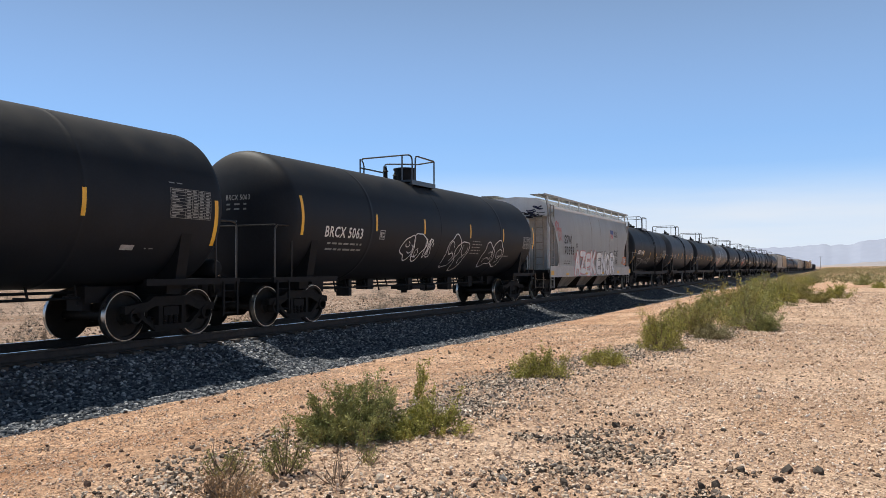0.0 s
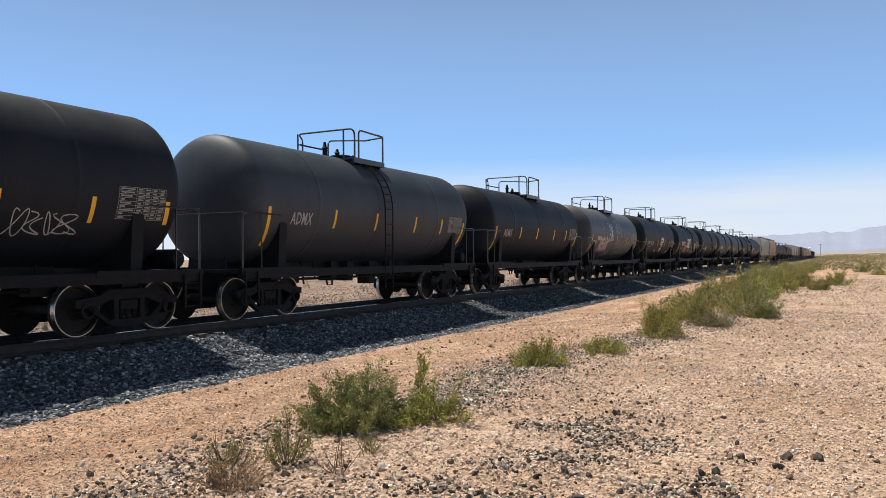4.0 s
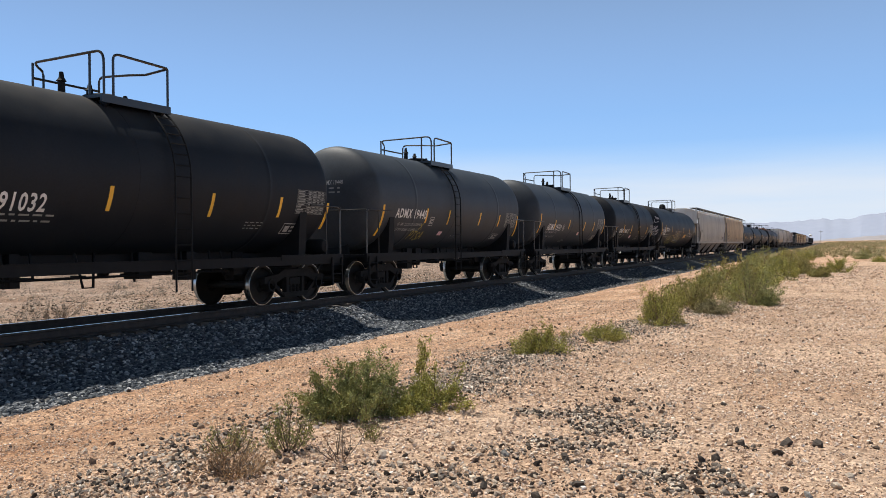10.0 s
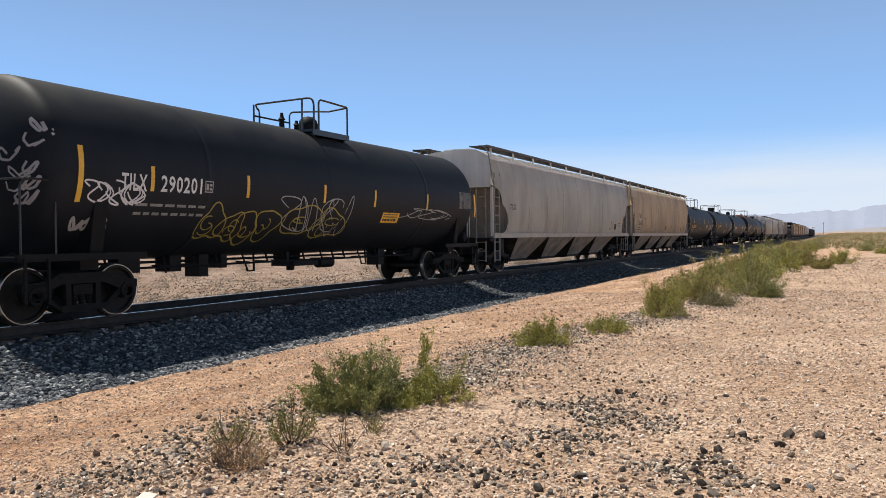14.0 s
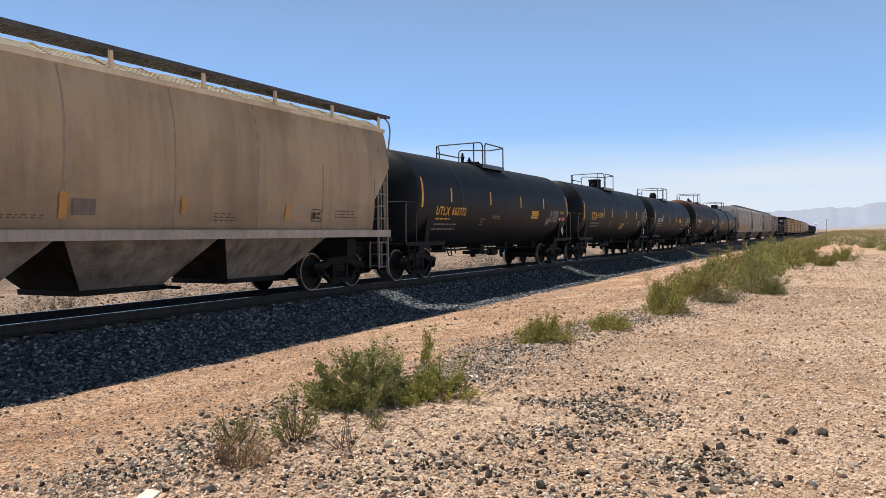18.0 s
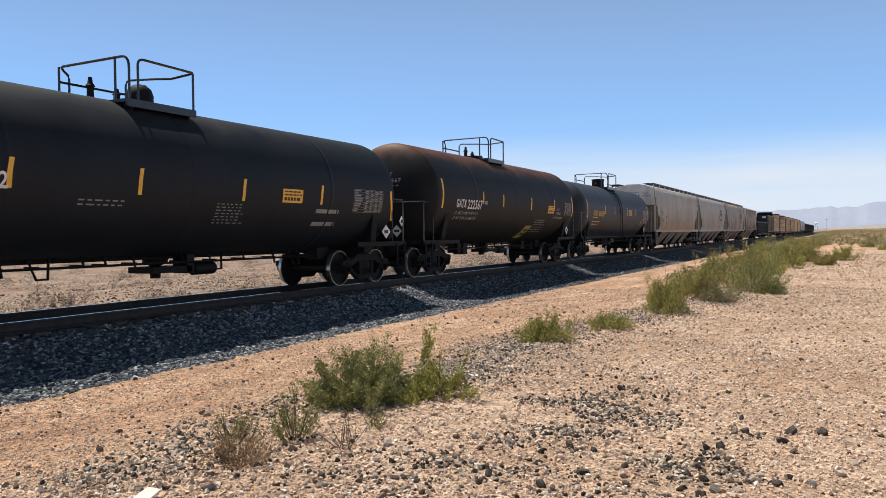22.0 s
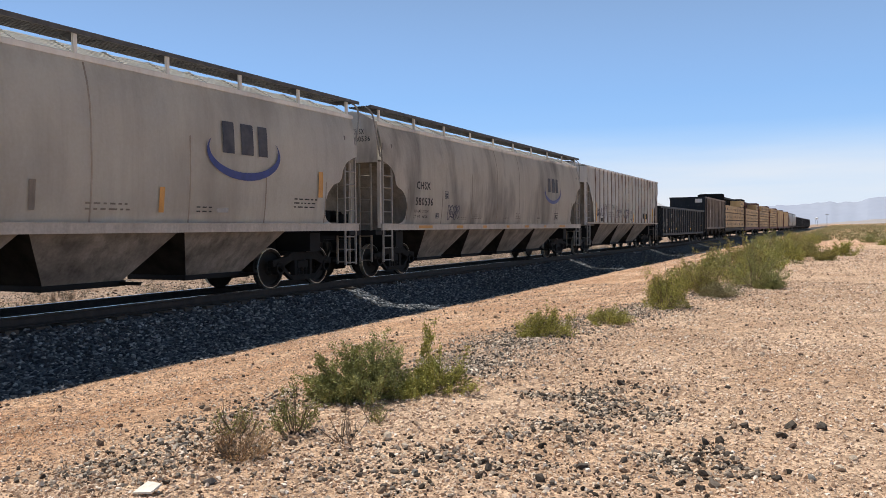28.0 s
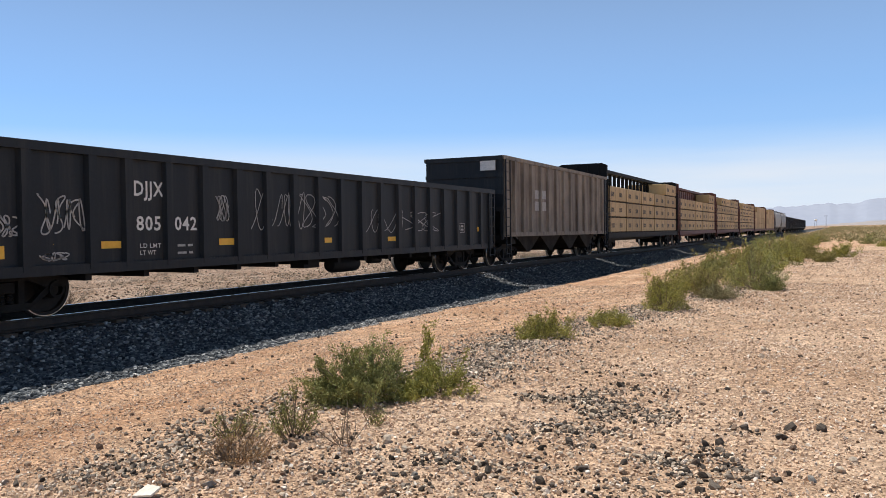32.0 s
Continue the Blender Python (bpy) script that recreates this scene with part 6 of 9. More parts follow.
HOPS = {}
for a, b, mt, lb, kw in (
        (31.1, 47.8, "hopper_grey", "pale grey covered hopper with red and white graffiti", dict(bays=3, posts=9, cut=1.2, lobes="scoop", inset=1.08, sill=0.48, z0=1.4, z1=3.99, zcut=3.55)),
        (195.3, 216.7, "hopper_clean", "dusty pale grey covered hopper with curved sides", dict(bays=4, posts=9, panels=8)),
        (216.7, 237.7, "hopper_tan", "tan dust-stained covered hopper with curved sides", dict(bays=4, posts=9, panels=8, lobes="straight", cut=0.75)),
        (320.0, 338.7, "hopper_low_orange", "stone-grey covered hopper with orange low on its sides", dict(bays=4, posts=9)),
        (338.7, 357.75, "hopper_clean", "stone-grey covered hopper with a large blue emblem", dict(bays=4, posts=9)),
        (357.75, 376.8, "hopper_stone", "stained grey covered hopper with a small blue emblem", dict(bays=4, posts=9)),
        (376.8, 394.6, "hopper_white", "rust-streaked white ribbed hopper with blue scrawls", dict(bays=3, ribs=19, lobes="straight", cut=1.25, z0=1.55, z1=4.25, zcut=3.5, sill=0.05)),
        (558.5, 577.5, "hopper_grey", "pale grey covered hopper far back in the train", dict(bays=4)),
        (577.5, 596.5, "hopper_grey", "pale grey covered hopper far back in the train", dict(bays=4)),
):
    c, n = ends(a, b)
    HOPS[a] = covered_hopper(lb, c, n, M[mt], **kw)

OPENS = {}
c, n = ends(394.6, 415.1)
OPENS["gondola"] = open_car("gondola_car", "long black ribbed gondola with white chalky graffiti", "gondola car", c, n, M["gondola"], 0.72, 2.74, 21, rib_at=[-9.55, -8.9, -8.02, -6.85, -6.13, -5.22, -4.32, -3.37, -2.46] + [-1.54 + 0.93 * i for i in range(12)] + [9.5])
c, n = ends(415.1, 430.2)
OPENS["coal"] = open_car("open_hopper_car", "rusty brown ribbed open hopper with dark ends", "hopper car", c, n, M["coal_hopper"], 1.1, 4.03, 13, 0.10, 0.14, bays=4, over=1.95, end_mat=M["gondola"], rib_at=[-6.82, -5.96, -5.06, -4.17, -3.1, -2.15, -1.1, -0.06, 0.95, 1.98, 3.1, 4.32, 5.3, 6.3])
bm = bmesh.new()
box(bm, 0.7, 1.3, -7.17, -7.155, 3.5, 3.85)
part("number_panel", bm, M["white_ink"], OPENS["coal"][0], "white stencilled panel on the car end")
for i, (a, b) in enumerate(((430.2, 451.6), (451.6, 473.0), (473.0, 494.3), (494.3, 515.6), (515.6, 537.0), (537.0, 558.5))):
    c, n = ends(a, b)
    centerbeam_car("flat car with a centre beam, loaded with bundles of lumber", c, n, ((3, 3, 3, 3, 4), (3, 3, 3, 3, 4), (3, 4, 4, 4, 4))[min(i, 2)], i, "frame" if i == 0 else "beam_red")
a = 596.5
while a < 735:
    open_car("gondola_car", "dark high-sided gondola at the far end of the train", "gondola car", a + 7.7, 15.4, M["gondola"], 1.0, 3.9, 11, bays=3, over=2.0)
    a += 15.4


# ---- what moves ----
def motions():
    for car, y in CARS:
        walk(car, [(t, pose(XC, y - SPEED * t, 0)) for t in (0.0, 8.0, 16.0, 24.0, 32.0)])
    turn = math.degrees(SPEED / 0.457)
    first = WHEELSETS[0]
    walk(first, [(k / FPS, pose(0, 0, 0, turn * k / FPS)) for k in range(0, 32 * FPS + 1)])
    keys = first.animation_data
    for w in WHEELSETS[1:]:
        w.rotation_mode = "QUATERNION"
        d = w.animation_data_create()
        d.action = keys.action
        d.action_slot = keys.action_slot

# ---- markings ----
PLAIN = {ob.name for ob in bpy.data.objects}
C, S = {}, {}
for k, a in zip("ABNQRSTU", (-4.5, 13.15, 177.35, 237.7, 254.3, 270.85, 287.4, 303.4)):
    C[k], S[k] = TANKS[a]
for k, a in zip("DEFGHIJKLM", (47.8, 60.75, 73.7, 86.6, 99.55, 112.55, 125.55, 138.55, 151.5, 164.5)):
    C[k], S[k] = TANKS[a]
for k, a in zip("COPVWXY", (31.1, 195.3, 216.7, 320.0, 338.7, 357.75, 376.8)):
    C[k], S[k] = HOPS[a][:2]
C["Z"], S["Z"] = OPENS["gondola"][:2]
C["AA"], S["AA"] = OPENS["coal"][:2]


def mark(k, text, y0, y1, z0, z1, ink):
    """Stencilled letters fitted between y0 and y1, z0 and z1."""
    size = (z1 - z0) / 0.72
    bold = 0.018 if ink == "black_ink" else 0.02 if z1 - z0 > 0.15 else 0.008
    vs, _ = lettering(text, size, bold)
    wide = max(v[0] for v in vs)
    write_on(C[k], text, size, y0, z0, S[k], M[ink], squeeze=(y1 - y0) / wide, bold=bold)


def small_print(k, y0, y1, z0, z1, n, ink, seed):
    """Small writing that cannot be read, as bars."""
    q = random.Random(seed)
    hgt = (z1 - z0) / (n * 1.6 - 0.6)
    rows = []
    for i in range(n):
        x, row = 0.0, []
        full = (y1 - y0) * (1 if n < 3 else q.uniform(0.75, 1))
        while x < full - 0.02:
            wd = min(full - x, hgt * q.uniform(1.0, 3.6))
            row.append(wd)
            x += wd + 0.06
        rows.append(row)
    bars(C[k], y0, z1 - hgt * 0.25, S[k], rows, hgt * 0.5, hgt * 1.1, {"white_ink": "dim_ink", "dim_ink": "dim_ink2"}.get(ink, ink))


def panel(k, y0, y1, z0, z1, ink):
    bm = bmesh.new()
    patch(bm, y0, y1, z0, z1, lambda z: S[k](z) + 0.003, 3)
    sign = part("placard", bm, M[ink], C[k])
    if ink == "yellow" and y1 - y0 > 0.6:
        q = random.Random(int(y0 * 100))
        h_ = (z1 - z0) / 9
        for i, hh in enumerate((1.0, 1.0, 2.2)):
            bm = bmesh.new()
            z = z1 - h_ * (1.2 + 2.1 * i + hh)
            x = y0 + 0.06
            while x < y1 - 0.12:
                wd = q.uniform(0.05, 0.13)
                patch(bm, x, min(x + wd, y1 - 0.05), z, z + h_ * hh, lambda zz: S[k](zz) + 0.006, 1)
                x += wd + 0.025
            part("print_line", bm, M["black_ink"], C[k])


def slanted(k, y0, y1, z0, z1, ink):
    """A leaning label with two lines of unreadable print."""
    lean = (z1 - z0) * 0.45
    for name, a, b, c, d, m_, off in (("slanted_label", y0, y1 - lean, z0, z1, ink, 0.003), ("label_line", y0 + 0.18, y1 - lean - 0.06, z0 + 0.24 * (z1 - z0), z0 + 0.38 * (z1 - z0), "black_ink", 0.006),
                                      ("label_line", y0 + 0.14, y1 - lean - 0.1, z0 + 0.56 * (z1 - z0), z0 + 0.70 * (z1 - z0), "black_ink", 0.006)):
        bm = bmesh.new()
        rows = [[bm.verts.new((S[k](z) + off, y + lean * (z - z0) / (z1 - z0), z)) for y in (a, b)] for z in np.linspace(c, d, 7).tolist()]
        for p, r in zip(rows, rows[1:]):
            bm.faces.new((p[0], p[1], r[1], r[0]))
        part(name, bm, M[m_], C[k])


def bubble_row(k, y0, y1, z0, z1, n, ink, seed, width=0.03):
    """A row of fat sprayed bubble outlines, each with inner loops; no letters."""
    q = random.Random(seed)
    cw = (y1 - y0) / n
    for i in range(n):
        cy, hh = y0 + cw * (i + 0.5), (z1 - z0) * q.uniform(0.8, 1.05)
        cz = z0 + hh / 2 + q.uniform(-0.04, 0.04)
        ph, lo = q.uniform(0, 6.28), q.choice((2, 3))
        bm = bmesh.new()
        pts = []
        for j in range(33):
            a = 6.2832 * j / 32
            rad = 1 + 0.16 * math.sin(lo * a + ph) + 0.07 * math.sin(5 * a + 2 * ph)
            pts.append((cy + cw * 0.60 * rad * math.cos(a) * (1.0 + 0.1 * math.sin(a + ph)), cz + hh / 2 * rad * math.sin(a) * 0.92))
        ribbon(bm, pts, width, S[k])
        part("graffiti_bubble", bm, M[ink], C[k])
        for m_ in range(2):
            bm = bmesh.new()
            oy, oz = cy + cw * q.uniform(-0.22, 0.22), cz + hh * q.uniform(-0.24, 0.24)
            a0 = q.uniform(0, 360)
            ribbon(bm, arc(oy, oz, cw * q.uniform(0.12, 0.3), hh * q.uniform(0.08, 0.2), a0, a0 + q.uniform(180, 350), 14), width * 0.8, S[k])
            part("graffiti_loop", bm, M[ink], C[k])


def diamond(k, y0, y1, z0, z1):
    """A hazard placard standing on its point, on a bracket out from the shell."""
    ym, zm, x = (y0 + y1) / 2 - 0.9, (z0 + z1) / 2, 1.42
    w = (y1 - y0) / 2
    bm = bmesh.new()
    prism(bm, [(ym, z0), (ym + w, zm), (ym, z1), (ym - w, zm)], "x", x, x + 0.006)
    part("hazard_placard", bm, M["white_ink"], C[k], "white diamond hazard placard")
    bm = bmesh.new()
    box(bm, x + 0.006, x + 0.009, ym - w * 0.45, ym + w * 0.45, zm - 0.045, zm + 0.045)
    part("placard_bar", bm, M["black_ink"], C[k])
    bm = bmesh.new()
    box(bm, 1.0, x, ym - 0.03, ym + 0.03, zm - 0.03, zm + 0.03)
    part("placard_bracket", bm, M["frame"], C[k])


def arc(cy, cz, ry, rz, a0, a1, n=22):
    return [(cy + ry * math.cos(radians(a0 + (a1 - a0) * i / n)), cz + rz * math.sin(radians(a0 + (a1 - a0) * i / n))) for i in range(n + 1)]


def emblem(k, y0, y1, z0, z1):
    """A maker's emblem as plain shapes: three dark lozenges over a blue swoosh."""
    w, h = y1 - y0, z1 - z0
    zc_ = z0 + h * 0.64
    for q, wd in ((0.20, 0.15), (0.44, 0.17), (0.68, 0.13)):
        bm = bmesh.new()
        patch(bm, y0 + w * q, y0 + w * (q + wd), zc_ - h * 0.24, zc_ + h * 0.24, lambda z: S[k](z) + 0.002, 3)
        part("emblem_block", bm, M["emblem_ink"], C[k], "dark plain block of an emblem")
    bm = bmesh.new()
    outer = arc(y0 + w * 0.5, z0 + h * 0.42, w * 0.5, h * 0.42, 160, 385, 30)
    inner = arc(y0 + w * 0.5, z0 + h * 0.48, w * 0.47, h * 0.36, 160, 385, 30)
    vo = [bm.verts.new((S[k](z) + 0.002, y, z)) for y, z in outer]
    vi = [bm.verts.new((S[k](z) + 0.002, y, z)) for y, z in inner]
    for i in range(30):
        bm.faces.new((vo[i], vo[i + 1], vi[i + 1], vi[i]))
    part("emblem_swoosh", bm, M["blue_logo"], C[k], "blue crescent swoosh")


def shield(k, y0, y1, z0, z1):
    """A striped shield without lettering."""
    w, h = y1 - y0, z1 - z0
    sk = lambda z: S[k](z) + 0.002
    bm = bmesh.new()
    pts = [(y0, z1 - h * 0.05), (y0 + w / 2, z1), (y1, z1 - h * 0.05), (y1 - w * 0.04, z0 + h * 0.3), (y0 + w / 2, z0), (y0 + w * 0.04, z0 + h * 0.3)]
    bm.faces.new([bm.verts.new((sk(z), y, z)) for y, z in pts])
    part("shield_field", bm, M["white_ink"], C[k])
    bm = bmesh.new()
    patch(bm, y0 + w * 0.03, y1 - w * 0.03, z1 - h * 0.40, z1 - h * 0.07, lambda z: sk(z) + 0.003, 2)
    part("shield_chief", bm, M["blue_logo"], C[k])
    for i in range(5):
        bm = bmesh.new()
        y = y0 + w * (0.08 + 0.17 * i)
        patch(bm, y, y + w * 0.09, z0 + h * (0.30 - 0.12 * (1 - abs(i - 2) / 2)), z1 - h * 0.42, lambda z: sk(z) + 0.003, 1)
        part("shield_stripe", bm, M["red_logo"], C[k])


STROKES = {
    "A": (((0.05, 0), (0.3, 0.62), (0.48, 1), (0.66, 0.62), (0.95, 0)), ((0.25, 0.36), (0.75, 0.36))),
    "Z": (((0.05, 0.93), (0.9, 0.95), (0.5, 0.5), (0.1, 0.06), (0.97, 0.04)),),
    "E": (((0.92, 0.95), (0.3, 0.95), (0.12, 0.8), (0.12, 0.2), (0.3, 0.05), (0.95, 0.04)), ((0.15, 0.5), (0.8, 0.53))),
    "K": (((0.15, 1), (0.12, 0)), ((0.92, 1), (0.3, 0.5), (0.98, 0))),
    "N": (((0.1, 0), (0.15, 0.97), (0.5, 0.5), (0.85, 0.03), (0.92, 1)),),
    "O": (tuple((0.5 + 0.42 * math.cos(a * 0.5236), 0.5 + 0.46 * math.sin(a * 0.5236)) for a in range(13)),),
    "R": (((0.12, 0), (0.15, 0.95), (0.65, 0.98), (0.9, 0.76), (0.65, 0.5), (0.2, 0.47)), ((0.5, 0.47), (0.98, 0))),
    "X": (((0.05, 0.98), (0.95, 0.02)), ((0.92, 1), (0.08, 0))),
    "B": (((0.15, 0), (0.15, 0.97), (0.65, 0.98), (0.85, 0.76), (0.55, 0.53), (0.92, 0.27), (0.65, 0.03), (0.15, 0.03)),),
    "D": (((0.14, 0.03), (0.14, 0.97), (0.75, 0.95), (0.92, 0.8), (0.92, 0.2), (0.75, 0.04), (0.14, 0.03)),),
    "G": (((0.9, 0.85), (0.6, 0.98), (0.2, 0.85), (0.08, 0.45), (0.3, 0.05), (0.75, 0.05), (0.92, 0.4), (0.55, 0.42)),),
    "I": (((0.2, 0.97), (0.8, 0.97)), ((0.5, 0.97), (0.5, 0.03)), ((0.2, 0.03), (0.8, 0.03))),
    "P": (((0.15, 0), (0.15, 0.96), (0.7, 0.97), (0.9, 0.73), (0.65, 0.47), (0.18, 0.45)),),
    "S": (((0.9, 0.86), (0.5, 0.98), (0.14, 0.76), (0.45, 0.52), (0.88, 0.28), (0.55, 0.03), (0.08, 0.14)),),
    "T": (((0.05, 0.95), (0.95, 0.98)), ((0.5, 0.96), (0.46, 0))),
    "U": (((0.1, 1), (0.12, 0.3), (0.4, 0.03), (0.75, 0.1), (0.88, 0.4), (0.9, 1)),),
    "Y": (((0.06, 1), (0.5, 0.5), (0.5, 0)), ((0.95, 1), (0.5, 0.5))),
}


def fat_letters(k, text, y0, y1, z0, z1, fill, edge, thick=0.30):
    """Swollen spray-can capitals with a dark or coloured rim, each overlapping the one before."""
    cw, hh = (y1 - y0) / len(text), z1 - z0
    for i, ch in enumerate(text):
        lift = 0.004 * (i % 2)
        for wide, off, ink, name in ((thick * 1.28, 0.0, edge, "graffiti_outline"), (thick, 0.0025, fill, "graffiti_fill")):
            bm = bmesh.new()
            for j, st in enumerate(STROKES[ch]):
                sk = lambda z, o=off + lift + 0.0005 * j: S[k](z) + o
                pts = [(y0 + cw * (i + 0.06 + 0.94 * a), z0 + hh * (0.10 + 0.8 * b + 0.05 * math.sin(i * 2.3))) for a, b in st]
                fine = [pts[0]]
                for p, r in zip(pts, pts[1:]):
                    fine += [(p[0] + (r[0] - p[0]) * t / 4, p[1] + (r[1] - p[1]) * t / 4) for t in range(1, 5)]
                ribbon(bm, fine, cw * wide, sk)
                for m_, p in enumerate(pts):
                    rad = cw * wide / 2
                    ring = [(p[0] + rad * math.cos(a * 0.5236), p[1] + rad * math.sin(a * 0.5236)) for a in range(12)]
                    bm.faces.new([bm.verts.new((sk(z) + 0.00006 * (m_ + 1), y, z)) for y, z in ring])
            part(name, bm, M[ink], C[k], "swollen spray-painted capital" if name.endswith("fill") else "")


def spray_word(k, text, y0, y1, z0, z1, ink, width):
    """Loose capitals drawn with single strokes of a spray can."""
    cw, hh = (y1 - y0) / len(text), z1 - z0
    bm = bmesh.new()
    for i, ch in enumerate(text):
        for j, st in enumerate(STROKES[ch]):
            pts = [(y0 + cw * (i + 0.95 * a + 0.12 * (b - 0.5)), z0 + hh * (b + 0.10 * math.sin(i * 1.9 + a * 2))) for a, b in st]
            fine = [pts[0]]
            for p, r in zip(pts, pts[1:]):
                fine += [(p[0] + (r[0] - p[0]) * t / 3, p[1] + (r[1] - p[1]) * t / 3) for t in (1, 2, 3)]
            ribbon(bm, fine, width, lambda z, o=0.001 + 0.0006 * j: S[k](z) + o)
    part("graffiti", bm, M[ink], C[k], "spray-painted capitals")


def coil_scrawl(k, y0, y1, z0, z1, ink, seed):
    """A fat looping outline drawn with a spray can."""
    bubble_row(k, y0, y1, z0, z1, 2, ink, seed, 0.03)


HEADS, FRONT = {}, set()
for k, (c_, s_) in [(k, (C[k], S[k])) for k in "ABDEFGHIJKLMNQRSTU"]:
    shell = next(o for o in c_.children if o.name.startswith("tank"))
    lo_ = min(v.co.y for v in shell.data.vertices)
    hi_ = [v.co.z for v in shell.data.vertices]
    HEADS[k] = (lo_, (max(hi_) - min(hi_)) / 2 - 0.008, (max(hi_) + min(hi_)) / 2)


def head_y(k, x, z):
    """The y of the dished front end of a tank at (x, z)."""
    lo_, r, zc = HEADS[k]
    return lo_ + 0.50 - 0.50 * math.sqrt(max(0.02, 1 - (x * x + (z - zc) ** 2) / (r * r))) - 0.008


def on_front(k, pieces, ink, name, label=""):
    """Shapes given as lists of (x, z) outlines, laid on the dished front end of a tank."""
    bm = bmesh.new()
    for ring in pieces:
        bm.faces.new([bm.verts.new((x, head_y(k, x, z), z)) for x, z in ring])
    FRONT.add(part(name, bm, M[ink], C[k], label).name)


def front_text(text, x0, x1, z0, z1):
    vs, fs = lettering(text, (z1 - z0) / 0.72, 0.012)
    wide = max(v[0] for v in vs)
    return [[(x0 + vs[i][0] * (x1 - x0) / wide, z0 + vs[i][1]) for i in f] for f in fs]


def front_strokes(x0, x1, z0, z1, n, seed, width=0.03):
    """Loose sprayed strokes as narrow quads."""
    q = random.Random(seed)
    out = []
    for i in range(n):
        cx, ph = x0 + (x1 - x0) * q.random(), q.uniform(0, 6)
        cz = z0 + (z1 - z0) * (i + 0.5) / n
        pts = [(cx + 0.16 * math.sin(ph + t * 0.9) + 0.02 * t, cz + 0.5 * (z1 - z0) / n * math.cos(ph * 1.7 + t * 1.3)) for t in range(8)]
        for a, b in zip(pts, pts[1:]):
            d = Vector((b[0] - a[0], b[1] - a[1]))
            if d.length > 1e-4:
                d = d.normalized() * width / 2
                out.append([(a[0] - d.y, a[1] + d.x), (a[0] + d.y, a[1] - d.x), (b[0] + d.y, b[1] - d.x), (b[0] - d.y, b[1] + d.x)])
    return out


def disc(cx, cz, r, n=20):
    return [[(cx + r * math.cos(6.2832 * i / n), cz + r * math.sin(6.2832 * i / n)) for i in range(n)]]


for k, text, lines in (("S", "GATX 67562", 3), ("L", "ADMX 19119", 2), ("N", "TILX 290201", 2), ("H", "DMIX 191216", 2), ("T", "222567", 1), ("K", "ADMX 19440", 2), ("M", "ADMX 19406", 2),
                       ("J", "DMIX 191032", 2), ("I", "ADMX 17425", 2), ("D", "ADMX 19050", 2), ("B", "BRCX 5063", 2), ("Q", "UTLX 662772", 2), ("R", "UTLX 641359", 2), ("U", "UTLX 663353", 1)):
    zc = HEADS[k][2]
    ink = "yellow_ink" if k in "QRU" else "dim_ink"
    on_front(k, front_text(text, -0.12, 0.55, zc + 0.36, zc + 0.48), ink, "lettering")
    q = random.Random(ord(k))
    for i in range(lines):
        on_front(k, [[(a, zc + 0.24 - 0.11 * i), (a + w_, zc + 0.24 - 0.11 * i), (a + w_, zc + 0.28 - 0.11 * i), (a, zc + 0.28 - 0.11 * i)] for a, w_ in ((-0.09, q.uniform(0.1, 0.16)), (0.13, q.uniform(0.12, 0.2)), (0.39, 0.08))], "dim_ink2", "marking")
on_front("T", front_text("HOT", -0.05, 0.25, HEADS["T"][2] + 0.55, HEADS["T"][2] + 0.67), "dim_ink", "lettering")
on_front("U", front_text("HOT", -0.05, 0.25, HEADS["U"][2] - 0.5, HEADS["U"][2] - 0.38), "dim_ink", "lettering")
on_front("N", front_strokes(0.75, 1.25, 1.9, 3.25, 6, 5, 0.04), "spray_grey", "graffiti", "pale spray-painted strokes on the tank end")
on_front("N", front_strokes(0.9, 1.1, 1.9, 2.5, 3, 8, 0.03), "spray_grey", "graffiti")
on_front("G", disc(0.35, 2.75, 0.36), "black_ink", "graffiti", "black sprayed disc on the tank end")
on_front("G", [[(x, z) for x, z in disc(0.38, 2.78, 0.13)[0]]], "spray_pink", "graffiti", "pink and white spray-painted dot")
for k in "RSTU":
    zd, yd = 1.42, HEADS[k][0] + 0.02
    bm = bmesh.new()
    prism(bm, [(0.40, zd - 0.18), (0.58, zd), (0.40, zd + 0.18), (0.22, zd)], "y", yd - 0.012, yd)
    part("hazard_placard", bm, M["white_ink"], C[k], "white diamond hazard placard on the car end")
    bm = bmesh.new()
    box(bm, 0.31, 0.49, yd - 0.016, yd - 0.012, zd - 0.04, zd + 0.04)
    part("placard_bar", bm, M["black_ink"], C[k])
    bm = bmesh.new()
    box(bm, 0.38, 0.42, yd, yd + 0.03, 1.05, zd + 0.1)
    part("placard_bracket", bm, M["frame"], C[k])


def flat_end(k, y, pieces, ink, name, label=""):
    bm = bmesh.new()
    for ring in pieces:
        bm.faces.new([bm.verts.new((x, y, z)) for x, z in ring])
    part(name, bm, M[ink], C[k], label)


for k, a, t1, t2 in (("P", 216.7, "TILX", "636425"), ("V", 320.0, "TILX", "571013"), ("X", 357.75, "CHSX", "580536"), ("Y", 376.8, "PMRX", "74043")):
    y = -(HOPS[a][2] + 0.026)
    flat_end(k, y, front_text(t1, 0.68, 1.06, 3.86, 4.0) + front_text(t2, 0.68, 1.24, 3.66, 3.80), "black_ink", "lettering")
    q = random.Random(len(t1) + int(a))
    rows = []
    for i in range(5):
        x = -0.1
        while x < 0.5:
            wd = q.uniform(0.05, 0.14)
            rows.append([(x, 3.94 - 0.1 * i), (x + wd, 3.94 - 0.1 * i), (x + wd, 3.975 - 0.1 * i), (x, 3.975 - 0.1 * i)])
            x += wd + 0.04
    flat_end(k, y, rows, "emblem_ink", "marking")
